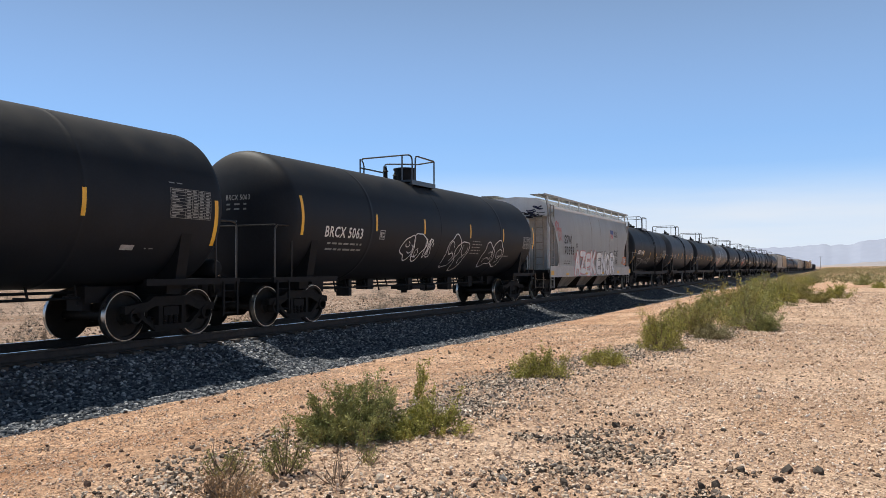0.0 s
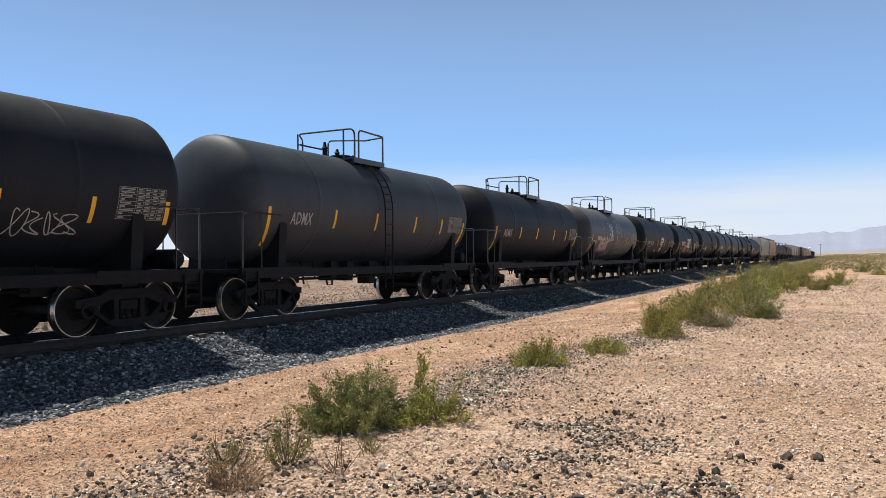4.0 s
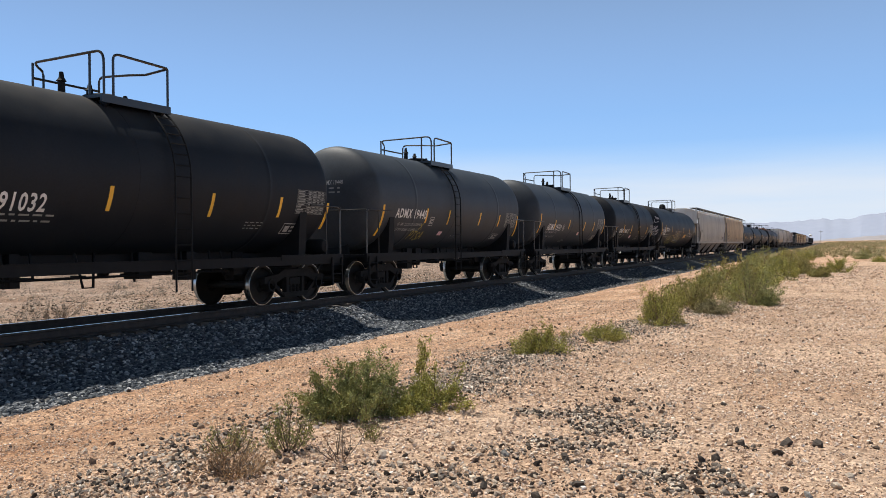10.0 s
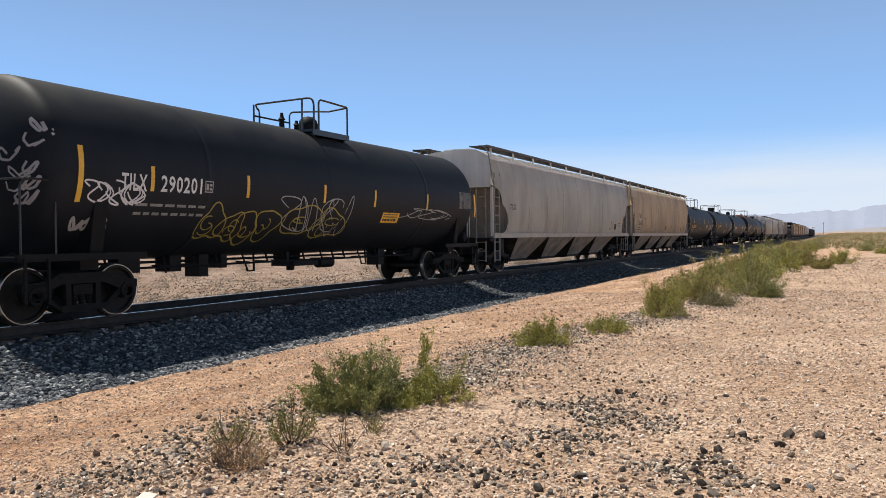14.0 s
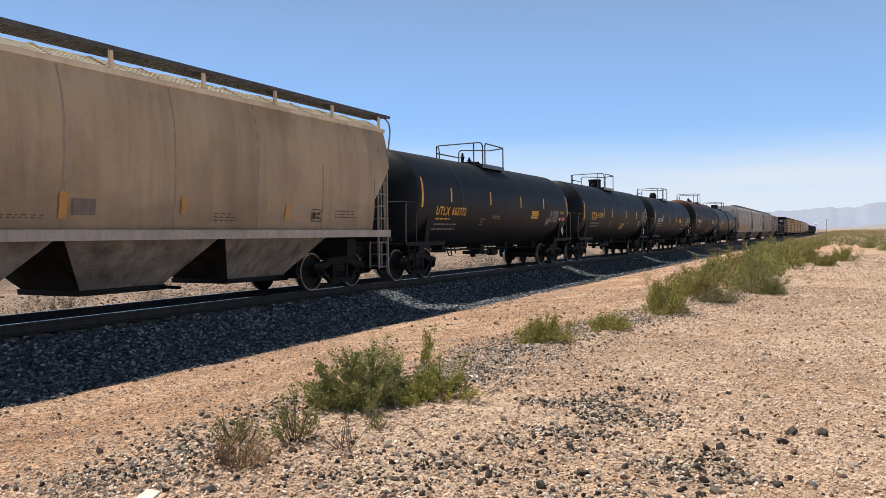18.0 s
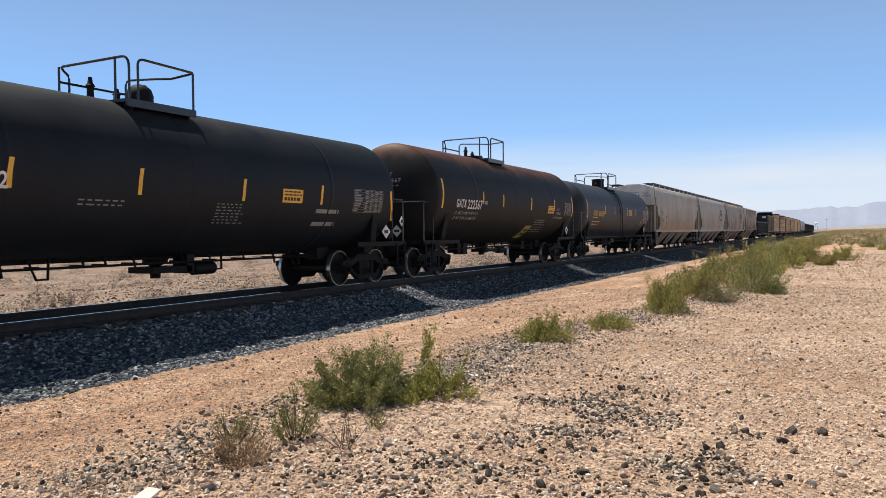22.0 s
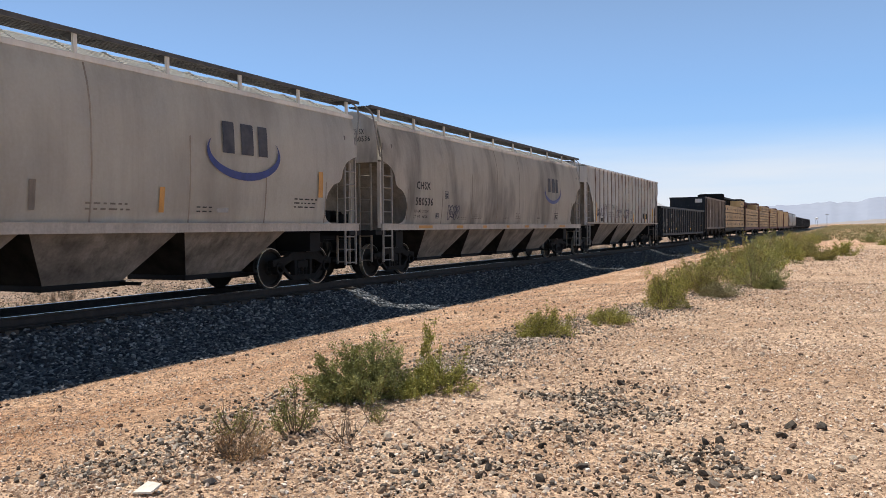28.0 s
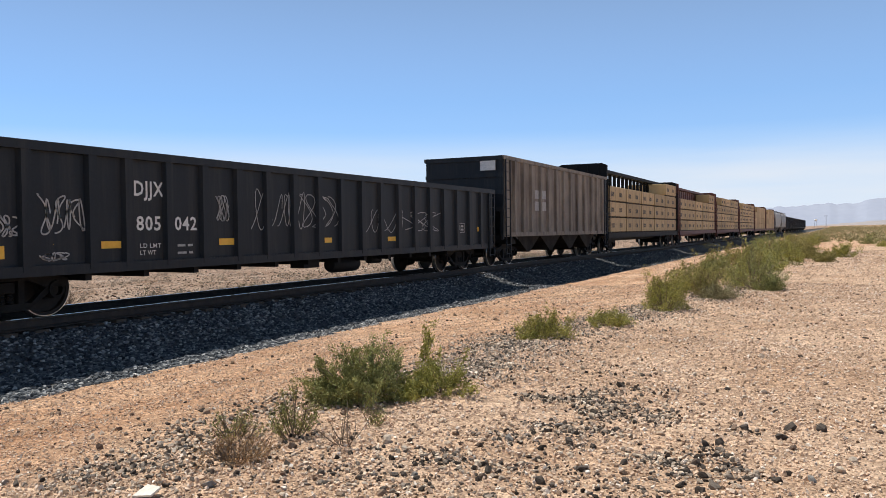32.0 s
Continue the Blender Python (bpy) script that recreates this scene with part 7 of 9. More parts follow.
yc_ = -(HOPS[31.1][2] + 0.026)
flat_end("C", yc_, front_strokes(0.55, 1.25, 3.5, 4.0, 7, 31, 0.05), "spray_blue", "graffiti", "dark blue spray-painted strokes on the car end")
flat_end("C", yc_ - 0.002, front_strokes(-0.3, 1.2, 3.5, 3.75, 9, 33, 0.03), "black_ink", "graffiti", "black spray-painted strokes on the car end")
flat_end("Z", -(OPENS["gondola"][2] + 0.104), front_text("DJJX", 0.9, 1.25, 2.56, 2.7) + front_text("805042", 0.75, 1.35, 1.97, 2.09), "dim_ink", "lettering")

for k in "EF":
    for y, z0, z1, lean, w in SHORT_STRIPES:
        stripe(C[k], y, z0, z1, S[k], w, lean)
    data_table(C[k], 3.9, 2.1, S[k], 0.95, 0.5, seed=ord(k))
    mark(k, "ADMX", -4.2, -3.4, 2.1, 2.38, "dim_ink")
data_table(C["A"], 6.36, 2.25, S["A"], 1.03, 0.54, seed=1)
stripe(C["A"], 7.54, 1.76, 2.64, S["A"], 0.1, 0.06)
stripe(C["A"], 4.51, 2.17, 2.63, S["A"], 0.085)
small_print("A", 5.97, 6.18, 1.66, 1.69, 1, "dim_ink", 1)
small_print("A", 6.34, 6.73, 2.87, 2.91, 1, "dim_ink", 2)
panel("A", 5.43, 5.72, 1.64, 1.73, "dim_ink")
stripe(C["B"], -7.46, 2.08, 2.98, S["B"], 0.1, 0.04)
mark("B", "BRCX 5063", -6.53, -4.84, 2.08, 2.34, "white_ink")
small_print("B", -6.33, -4.75, 1.74, 1.97, 2, "dim_ink", 3)
plate_sign(C["B"], -3.99, 2.09, S["B"], 0.26, 0.25)
stripe(C["B"], -4.19, 2.30, 2.74, S["B"], 0.085)
stripe(C["B"], -1.44, 2.33, 2.76, S["B"], 0.085)
stripe(C["B"], 1.87, 2.31, 2.77, S["B"], 0.085)
stripe(C["B"], 4.81, 2.29, 2.74, S["B"], 0.085)
stripe(C["B"], 8.04, 2.09, 2.95, S["B"], 0.1, 0.00)
coil_scrawl("B", -2.54, -1.33, 1.52, 2.39, "spray_white", 1)
scrawl(C["B"], -1.19, 1.6, 0.35, 0.64, S["B"], "spray_white", 12, 2, 0.03)
coil_scrawl("B", 0.39, 1.84, 1.25, 2.36, "spray_white", 2)
coil_scrawl("B", 3.27, 5.01, 1.34, 2.34, "spray_white", 3)
small_print("B", 2.12, 2.9, 1.79, 2.25, 5, "dim_ink", 4)
data_table(C["B"], 6.89, 2.07, S["B"], 0.94, 0.46, seed=2)
small_print("B", 4.69, 5.67, 1.72, 1.8, 1, "dim_ink", 5)
stripe(C["D"], -5.04, 1.60, 2.43, S["D"], 0.1, 0.17)
mark("D", "ADMX 19050", -4.25, -2.45, 2.19, 2.45, "white_ink")
stripe(C["D"], -2.41, 2.05, 2.43, S["D"], 0.085)
stripe(C["D"], -0.35, 1.96, 2.41, S["D"], 0.085)
stripe(C["D"], 1.77, 1.93, 2.37, S["D"], 0.085)
stripe(C["D"], 3.44, 1.93, 2.36, S["D"], 0.085)
stripe(C["D"], 5.04, 1.95, 2.37, S["D"], 0.1, 0.03)
data_table(C["D"], 3.93, 2.02, S["D"], 1.04, 0.55, seed=3)
scrawl(C["D"], -2.62, 1.34, 0.84, 0.56, S["D"], "dim_ink", 21, 4, 0.025)
scrawl(C["D"], -1.61, 1.6, 1.67, 0.41, S["D"], "dim_ink", 22, 5, 0.02)
scrawl(C["D"], 2.03, 1.68, 1.13, 0.43, S["D"], "dim_ink", 23, 4, 0.02)
small_print("D", -3.83, -2.68, 1.55, 1.98, 3, "dim_ink", 6)
stripe(C["G"], -4.98, 1.60, 2.45, S["G"], 0.1, 0.14)
mark("G", "ADMX", -3.96, -3.29, 2.18, 2.38, "white_ink")
mark("G", "100", -2.81, -2.43, 2.19, 2.38, "white_ink")
fat_letters("G", "REAK", -3.3, -1.6, 1.58, 2.34, "spray_grey", "spray_red")
scrawl(C["G"], -4.68, 1.96, 0.7, 0.22, S["G"], "dim_ink", 31, 4, 0.025)
scrawl(C["G"], -1.46, 1.33, 1.1, 0.32, S["G"], "dim_ink", 32, 4, 0.025)
scrawl(C["G"], -1.63, 2.11, 0.86, 1.07, S["G"], "spray_white", 33, 3, 0.035)
bubble_row("G", -0.1, 1.2, 2.6, 3.4, 3, "dim_ink", 34, 0.035)
spray_word("G", "KG", 0.95, 1.35, 2.42, 2.58, "dim_ink", 0.02)
fat_letters("G", "KREU", 0.1, 2.35, 1.18, 2.24, "dusty_grey", "dim_ink", 0.34)
fat_letters("G", "KSP", 2.42, 4.2, 1.25, 1.98, "dusty_grey", "dim_ink2", 0.36)
data_table(C["G"], 3.71, 2.04, S["G"], 1.04, 0.63, seed=4)
stripe(C["G"], -2.05, 2.21, 2.44, S["G"], 0.085)
stripe(C["G"], 0.15, 1.99, 2.45, S["G"], 0.085)
stripe(C["G"], 2.62, 2.00, 2.39, S["G"], 0.085)
stripe(C["G"], 5.04, 1.68, 2.43, S["G"], 0.1, 0.33)
small_print("G", -3.01, -2.47, 2.76, 3.04, 4, "dim_ink", 7)
plate_sign(C["G"], 3.0, 1.93, S["G"], 0.48, 0.28)
stripe(C["H"], -4.91, 1.61, 2.47, S["H"], 0.1, 0.14)
mark("H", "DMIX 191216", -4.22, -2.39, 2.1, 2.36, "dim_ink")
stripe(C["H"], -2.37, 2.02, 2.46, S["H"], 0.085)
stripe(C["H"], -0.77, 2.02, 2.46, S["H"], 0.085)
stripe(C["H"], 1.72, 2.00, 2.46, S["H"], 0.085)
stripe(C["H"], 3.46, 2.01, 2.43, S["H"], 0.085)
stripe(C["H"], 5.20, 1.74, 2.45, S["H"], 0.1, 0.25)
spray_word("H", "BAEK", 0.15, 1.12, 2.12, 2.5, "spray_white", 0.05)
spray_word("H", "RA", 0.4, 1.0, 1.62, 2.1, "spray_white", 0.045)
scrawl(C["H"], 0.45, 2.5, 0.5, 0.16, S["H"], "spray_white", 43, 1, 0.04)
small_print("H", -3.91, -2.54, 1.71, 2.01, 3, "dim_ink", 8)
data_table(C["H"], 4.0, 2.0, S["H"], 1.04, 0.5, seed=19)
panel("H", -1.03, -0.78, 1.64, 1.76, "spray_pink")
plate_sign(C["H"], 3.45, 1.56, S["H"], 0.58, 0.2)
small_print("H", 0.35, 0.95, 1.62, 1.74, 3, "dim_ink2", 81)
stripe(C["I"], -4.98, 1.60, 2.47, S["I"], 0.1, 0.09)
mark("I", "ADMX 17425", -3.92, -2.16, 2.19, 2.5, "white_ink")
stripe(C["I"], -3.07, 2.01, 2.46, S["I"], 0.09, 0.11)
mark("I", "LD LMT 200700 LB 91050 KG", -3.95, -2.55, 1.92, 1.99, "dim_ink")
mark("I", "LT WT 62300 LB 28250 KG", -3.95, -2.62, 1.77, 1.84, "dim_ink")
mark("I", "NEW 5-89", -3.98, -3.5, 1.62, 1.69, "dim_ink")
scrawl(C["I"], -2.29, 1.63, 1.13, 0.64, S["I"], "spray_red", 51, 6, 0.05)
fat_letters("I", "DXIT", -1.12, 0.5, 1.97, 2.8, "spray_white", "spray_pink", 0.26)
stripe(C["I"], -1.26, 2.02, 2.44, S["I"], 0.085)
stripe(C["I"], 1.59, 2.00, 2.44, S["I"], 0.085)
stripe(C["I"], 3.38, 2.03, 2.43, S["I"], 0.085)
stripe(C["I"], 5.19, 1.58, 2.44, S["I"], 0.1, 0.31)
data_table(C["I"], 3.85, 2.03, S["I"], 1.05, 0.6, seed=5)
scrawl(C["I"], 1.59, 1.53, 2.22, 0.44, S["I"], "dim_ink", 52, 6, 0.03)
scrawl(C["I"], 2.68, 1.89, 0.62, 0.6, S["I"], "spray_white", 53, 3, 0.03)
plate_sign(C["I"], 3.87, 1.56, S["I"], 0.54, 0.24)
small_print("I", -0.96, -0.25, 1.56, 1.89, 6, "dim_ink", 10)
scrawl(C["I"], 0.12, 1.7, 0.5, 0.23, S["I"], "dim_ink", 54, 4, 0.03)
panel("I", 1.34, 1.52, 1.7, 1.82, "spray_pink")
stripe(C["J"], -5.03, 1.74, 2.62, S["J"], 0.1, 0.14)
mark("J", "DMIX 191032", -4.04, -2.18, 1.9, 2.18, "white_ink")
stripe(C["J"], -3.34, 1.98, 2.37, S["J"], 0.085)
stripe(C["J"], -1.01, 1.95, 2.37, S["J"], 0.085)
stripe(C["J"], 1.43, 1.92, 2.38, S["J"], 0.085)
stripe(C["J"], 3.55, 1.97, 2.41, S["J"], 0.085)
stripe(C["J"], 5.34, 1.74, 2.36, S["J"], 0.1, 0.00)
data_table(C["J"], 4.12, 2.08, S["J"], 1.06, 0.53, seed=6)
plate_sign(C["J"], 3.9, 1.61, S["J"], 0.54, 0.24)
small_print("J", 2.58, 3.23, 1.7, 1.86, 3, "dim_ink", 11)
small_print("J", -3.8, -1.95, 1.72, 1.87, 2, "dim_ink", 12)
stripe(C["K"], -4.98, 1.59, 2.44, S["K"], 0.1, 0.10)
mark("K", "ADMX 19440", -4.26, -2.41, 2.12, 2.38, "white_ink")
stripe(C["K"], -2.39, 2.00, 2.43, S["K"], 0.085)
stripe(C["K"], -0.86, 1.98, 2.42, S["K"], 0.085)
stripe(C["K"], 1.60, 2.00, 2.43, S["K"], 0.085)
stripe(C["K"], 3.35, 1.99, 2.41, S["K"], 0.085)
stripe(C["K"], 5.13, 1.65, 2.41, S["K"], 0.1, 0.30)
spray_word("K", "PTSA", -2.95, -2.1, 1.5, 1.74, "spray_yellow", 0.035)
spray_word("K", "X", -2.6, -2.4, 1.78, 1.98, "spray_yellow", 0.025)
data_table(C["K"], 3.96, 1.98, S["K"], 1.07, 0.52, seed=7)
mark("K", "LD LMT 222200 LB 100750 KG", -4.0, -2.55, 1.90, 1.98, "dim_ink")
panel("K", -1.17, -0.9, 1.64, 1.76, "spray_pink")
plate_sign(C["K"], 3.28, 1.54, S["K"], 0.56, 0.19)
small_print("K", -0.12, 0.41, 1.55, 1.65, 3, "dim_ink2", 83)
plate_sign(C["K"], -2.12, 1.92, S["K"], 0.27, 0.27)
mark("K", "LT WT 63800 LB 28950 KG", -3.98, -2.6, 1.75, 1.83, "dim_ink")
stripe(C["L"], -5.04, 1.81, 2.61, S["L"], 0.1, 0.07)
mark("L", "ADMX 19119", -3.96, -2.02, 1.94, 2.22, "white_ink")
stripe(C["L"], -3.00, 2.01, 2.40, S["L"], 0.085)
stripe(C["L"], -0.93, 2.00, 2.43, S["L"], 0.085)
stripe(C["L"], 1.60, 1.96, 2.41, S["L"], 0.085)
stripe(C["L"], 3.26, 1.99, 2.43, S["L"], 0.085)
plate_sign(C["L"], -1.82, 1.94, S["L"], 0.27, 0.27)
mark("L", "LD LMT 220600 LB 100060 KG", -4.02, -2.42, 1.82, 1.89, "dim_ink")
mark("L", "LT WT 65400 LB 29680 KG", -4.02, -2.5, 1.64, 1.71, "dim_ink")
mark("L", "NEW 6-95", -4.0, -3.5, 1.5, 1.57, "dim_ink")
data_table(C["L"], 3.86, 2.05, S["L"], 1.04, 0.55, seed=8)
stripe(C["L"], 5.17, 1.89, 2.64, S["L"], 0.1, 0.11)
panel("L", 0.8, 1.05, 1.76, 1.89, "spray_pink")
small_print("L", -1.11, -0.44, 1.43, 1.56, 3, "dim_ink2", 82)
plate_sign(C["L"], 3.69, 1.53, S["L"], 0.6, 0.25)
mark("M", "ADMX", -3.93, -3.07, 1.96, 2.2, "white_ink")
mark("M", "19406", -2.88, -2.06, 1.95, 2.2, "white_ink")
stripe(C["M"], -2.99, 1.98, 2.43, S["M"], 0.1, 0.05)
stripe(C["M"], -1.04, 1.97, 2.42, S["M"], 0.085)
stripe(C["M"], 1.12, 1.96, 2.41, S["M"], 0.085)
stripe(C["M"], 3.36, 1.96, 2.39, S["M"], 0.085)
stripe(C["M"], 5.23, 1.74, 2.14, S["M"], 0.1, 0.16)
stripe(C["M"], -4.83, 2.07, 2.28, S["M"], 0.085)
scrawl(C["M"], -4.91, 1.66, 0.37, 0.43, S["M"], "dim_ink", 71, 4, 0.02)
mark("M", "LD LMT 221800 LB 100600 KG", -3.9, -2.55, 1.81, 1.88, "dim_ink")
mark("M", "LT WT 64200 LB 29100 KG", -3.88, -2.62, 1.67, 1.74, "dim_ink")
mark("M", "NEW 12-88", -3.86, -3.36, 1.54, 1.61, "dim_ink")
plate_sign(C["M"], -1.9, 1.94, S["M"], 0.29, 0.24)
panel("M", -0.89, -0.54, 1.66, 1.83, "spray_pink")
data_table(C["M"], 4.13, 2.05, S["M"], 1.08, 0.5, seed=9)
plate_sign(C["M"], 3.89, 1.54, S["M"], 0.64, 0.26)
small_print("M", 0.88, 1.59, 1.54, 1.77, 3, "dim_ink", 17)
small_print("M", 2.67, 3.35, 1.63, 1.8, 2, "dim_ink", 18)
stripe(C["N"], -7.30, 1.95, 2.86, S["N"], 0.1, -0.02)
mark("N", "TILX", -6.51, -5.95, 2.19, 2.48, "white_ink")
mark("N", "290201", -5.64, -4.62, 2.2, 2.49, "white_ink")
scrawl(C["N"], -7.16, 1.92, 1.15, 0.42, S["N"], "spray_white", 81, 5, 0.03)
scrawl(C["N"], -7.32, 1.49, 0.69, 0.23, S["N"], "dim_ink", 82, 4, 0.05)
coil_scrawl("N", -4.4, -3.19, 1.28, 1.99, "spray_yellow", 6)
coil_scrawl("N", -3.37, -2.13, 1.27, 2.02, "spray_yellow", 7)
coil_scrawl("N", -1.8, 0.42, 1.34, 2.22, "spray_yellow", 8)
scrawl(C["N"], -1.99, 1.36, 2.56, 1.05, S["N"], "dim_ink", 83, 5, 0.025)
stripe(C["N"], -5.83, 2.19, 2.63, S["N"], 0.085)
stripe(C["N"], -3.30, 2.18, 2.63, S["N"], 0.085)
stripe(C["N"], -0.58, 2.17, 2.59, S["N"], 0.085)
stripe(C["N"], 1.70, 2.14, 2.58, S["N"], 0.085)
stripe(C["N"], 4.65, 2.13, 2.60, S["N"], 0.085)
stripe(C["N"], 8.01, 1.99, 2.74, S["N"], 0.1, 0.20)
panel("N", 2.21, 3.11, 1.74, 2.01, "yellow")
data_table(C["N"], 6.86, 2.25, S["N"], 0.87, 0.52, seed=10)
small_print("N", -6.14, -4.45, 1.75, 2.0, 2, "dim_ink", 19)
plate_sign(C["N"], -4.54, 2.23, S["N"], 0.22, 0.22)
scrawl(C["N"], 3.24, 1.85, 2.82, 0.32, S["N"], "dim_ink", 84, 3, 0.02)
stripe(C["Q"], -6.76, 2.14, 3.03, S["Q"], 0.1, -0.01)
mark("Q", "UTLX", -5.82, -4.87, 1.94, 2.2, "yellow_ink")
mark("Q", "662772", -4.72, -3.69, 1.95, 2.2, "yellow_ink")
small_print("Q", -5.76, -4.76, 1.78, 1.86, 1, "yellow_ink", 20)
small_print("Q", -5.69, -4.12, 1.46, 1.7, 2, "dim_ink", 21)
stripe(C["Q"], -4.84, 2.35, 2.80, S["Q"], 0.085)
stripe(C["Q"], -1.71, 2.35, 2.79, S["Q"], 0.085)
stripe(C["Q"], 1.22, 2.33, 2.75, S["Q"], 0.085)
stripe(C["Q"], 3.84, 2.34, 2.77, S["Q"], 0.085)
stripe(C["Q"], 6.86, 2.10, 2.96, S["Q"], 0.1, 0.21)
panel("Q", 2.49, 3.27, 1.94, 2.23, "yellow")
data_table(C["Q"], 4.74, 1.82, S["Q"], 1.06, 0.47, seed=11)
plate_sign(C["Q"], 4.39, 1.68, S["Q"], 0.44, 0.28)
diamond("Q", 7.2, 7.54, 1.27, 1.64)
mark("Q", "ASPHALT", 6.01, 6.66, 2.17, 2.29, "yellow_ink")
panel("Q", 6.39, 6.77, 1.90, 2.03, "spray_red")
panel("Q", 5.99, 6.22, 1.90, 1.99, "paper")
mark("Q", "HOT", 6.92, 7.11, 1.72, 1.80, "dim_ink")
small_print("Q", -1.42, -0.73, 1.88, 1.99, 2, "yellow_ink", 22)
small_print("Q", -2.32, -1.98, 1.63, 1.88, 3, "dim_ink", 23)
stripe(C["R"], -6.79, 1.97, 2.87, S["R"], 0.1, 0.07)
mark("R", "UTLX", -5.46, -4.53, 2.1, 2.39, "yellow_ink")
mark("R", "641359", -4.41, -3.48, 2.11, 2.37, "yellow_ink")
mark("R", "THE TANK CAR PEOPLE", -5.42, -4.44, 1.99, 2.07, "yellow_ink")
mark("R", "LD LMT 189900 LB 86150 KG", -5.42, -3.80, 1.80, 1.88, "dim_ink")
mark("R", "LT WT 73100 LB 33150 KG", -5.42, -3.86, 1.65, 1.73, "dim_ink")
stripe(C["R"], -3.24, 2.16, 2.61, S["R"], 0.085)
stripe(C["R"], -1.50, 2.16, 2.61, S["R"], 0.085)
stripe(C["R"], 1.67, 2.16, 2.58, S["R"], 0.085)
stripe(C["R"], 4.16, 2.14, 2.58, S["R"], 0.085)
stripe(C["R"], 6.81, 1.96, 2.81, S["R"], 0.1, 0.21)
slanted("R", 0.68, 1.56, 1.53, 1.86, "spray_yellow")
data_table(C["R"], 5.61, 2.03, S["R"], 1.05, 0.57, seed=12)
diamond("R", 7.12, 7.48, 1.21, 1.6)
plate_sign(C["R"], 4.89, 1.75, S["R"], 0.5, 0.27)
small_print("R", 2.0, 2.43, 1.82, 1.96, 3, "dim_ink", 25)
small_print("R", -1.77, -1.41, 1.69, 1.97, 4, "dim_ink", 26)
mark("S", "GATX", -5.82, -5.01, 2.05, 2.3, "white_ink")
mark("S", "67562", -4.91, -4.05, 2.05, 2.3, "white_ink")
small_print("S", -5.79, -4.19, 1.74, 1.99, 2, "dim_ink", 27)
stripe(C["S"], -4.03, 2.05, 2.51, S["S"], 0.085)
stripe(C["S"], -1.61, 2.05, 2.51, S["S"], 0.085)
stripe(C["S"], 1.07, 2.03, 2.48, S["S"], 0.085)
stripe(C["S"], 3.78, 2.03, 2.48, S["S"], 0.085)
stripe(C["S"], 6.94, 1.68, 2.48, S["S"], 0.1, 0.28)
panel("S", 2.32, 3.04, 2.04, 2.34, "yellow")
small_print("S", 0.34, 1.26, 1.56, 1.97, 7, "dim_ink", 28)
data_table(C["S"], 5.15, 1.89, S["S"], 1.4, 0.57, seed=13)
diamond("S", 7.4, 7.84, 1.2, 1.58)
small_print("S", -2.82, -1.91, 1.83, 1.95, 2, "dim_ink", 29)
small_print("S", 3.64, 4.57, 1.49, 1.97, 2, "dim_ink", 30)
stripe(C["S"], -6.70, 1.99, 2.87, S["S"], 0.1, -0.14)
mark("T", "GATX", -5.4, -4.64, 2.16, 2.42, "white_ink")
mark("T", "222567", -4.54, -3.4, 2.13, 2.43, "white_ink")
mark("T", "LD LMT 211000 LB 95700 KG", -5.4, -3.62, 1.94, 2.03, "dim_ink")
mark("T", "LT WT 75000 LB 34000 KG", -5.42, -3.68, 1.78, 1.87, "dim_ink")
stripe(C["T"], -6.36, 2.10, 3.01, S["T"], 0.1, -0.01)
stripe(C["T"], -3.31, 2.32, 2.72, S["T"], 0.085)
stripe(C["T"], -1.51, 2.26, 2.70, S["T"], 0.085)
stripe(C["T"], 1.39, 2.22, 2.68, S["T"], 0.085)
stripe(C["T"], 4.18, 2.22, 2.69, S["T"], 0.085)
stripe(C["T"], 6.64, 2.04, 2.92, S["T"], 0.1, 0.15)
panel("T", 3.41, 4.19, 2.13, 2.44, "yellow")
data_table(C["T"], 5.6, 2.09, S["T"], 0.93, 0.53, seed=14)
small_print("T", 2.23, 3.64, 1.34, 1.86, 6, "dim_ink", 32)
mark("T", "HOT", 4.52, 4.87, 2.25, 2.36, "dim_ink")
mark("T", "ASPHALT", 4.54, 5.17, 2.09, 2.20, "dim_ink")
mark("T", "SR-8754 FRA AIP", 4.30, 5.44, 1.91, 2.01, "dim_ink")
# low on the side, fresh black paint rolled over older marks
q = random.Random(8)
for i in range(11):
    y = -4.5 + 0.22 * i
    panel("U", y, y + 0.215, 1.34 + 0.12 * q.random(), 1.60 + 0.26 * q.random(), "dark_patch")
# a taller dark rectangle near the middle of the car
for i in range(4):
    y = 0.0 + 0.27 * i
    panel("U", y, y + 0.266, 1.36 + 0.08 * q.random(), 2.36 + 0.10 * q.random(), "dark_patch")
slanted("T", 1.24, 2.16, 1.13, 1.61, "spray_yellow")
diamond("T", 6.98, 7.4, 1.24, 1.61)
plate_sign(C["T"], -3.19, 2.31, S["T"], 0.24, 0.1)
diamond("T", -7.93, -7.67, 1.53, 1.83)
stripe(C["U"], -6.80, 2.03, 2.93, S["U"], 0.1, 0.08)
mark("U", "UTLX", -5.72, -4.84, 2.16, 2.41, "yellow_ink")
mark("U", "663353", -4.68, -3.69, 2.14, 2.4, "yellow_ink")
small_print("U", -5.67, -4.77, 2.02, 2.1, 1, "yellow_ink", 34)
small_print("U", -5.65, -4.32, 1.68, 1.91, 2, "yellow_ink", 35)
stripe(C["U"], -3.51, 2.27, 2.71, S["U"], 0.085)
stripe(C["U"], -1.53, 2.25, 2.70, S["U"], 0.085)
stripe(C["U"], 1.38, 2.25, 2.70, S["U"], 0.085)
stripe(C["U"], 3.48, 2.26, 2.69, S["U"], 0.085)
stripe(C["U"], 6.69, 2.05, 2.92, S["U"], 0.1, 0.14)
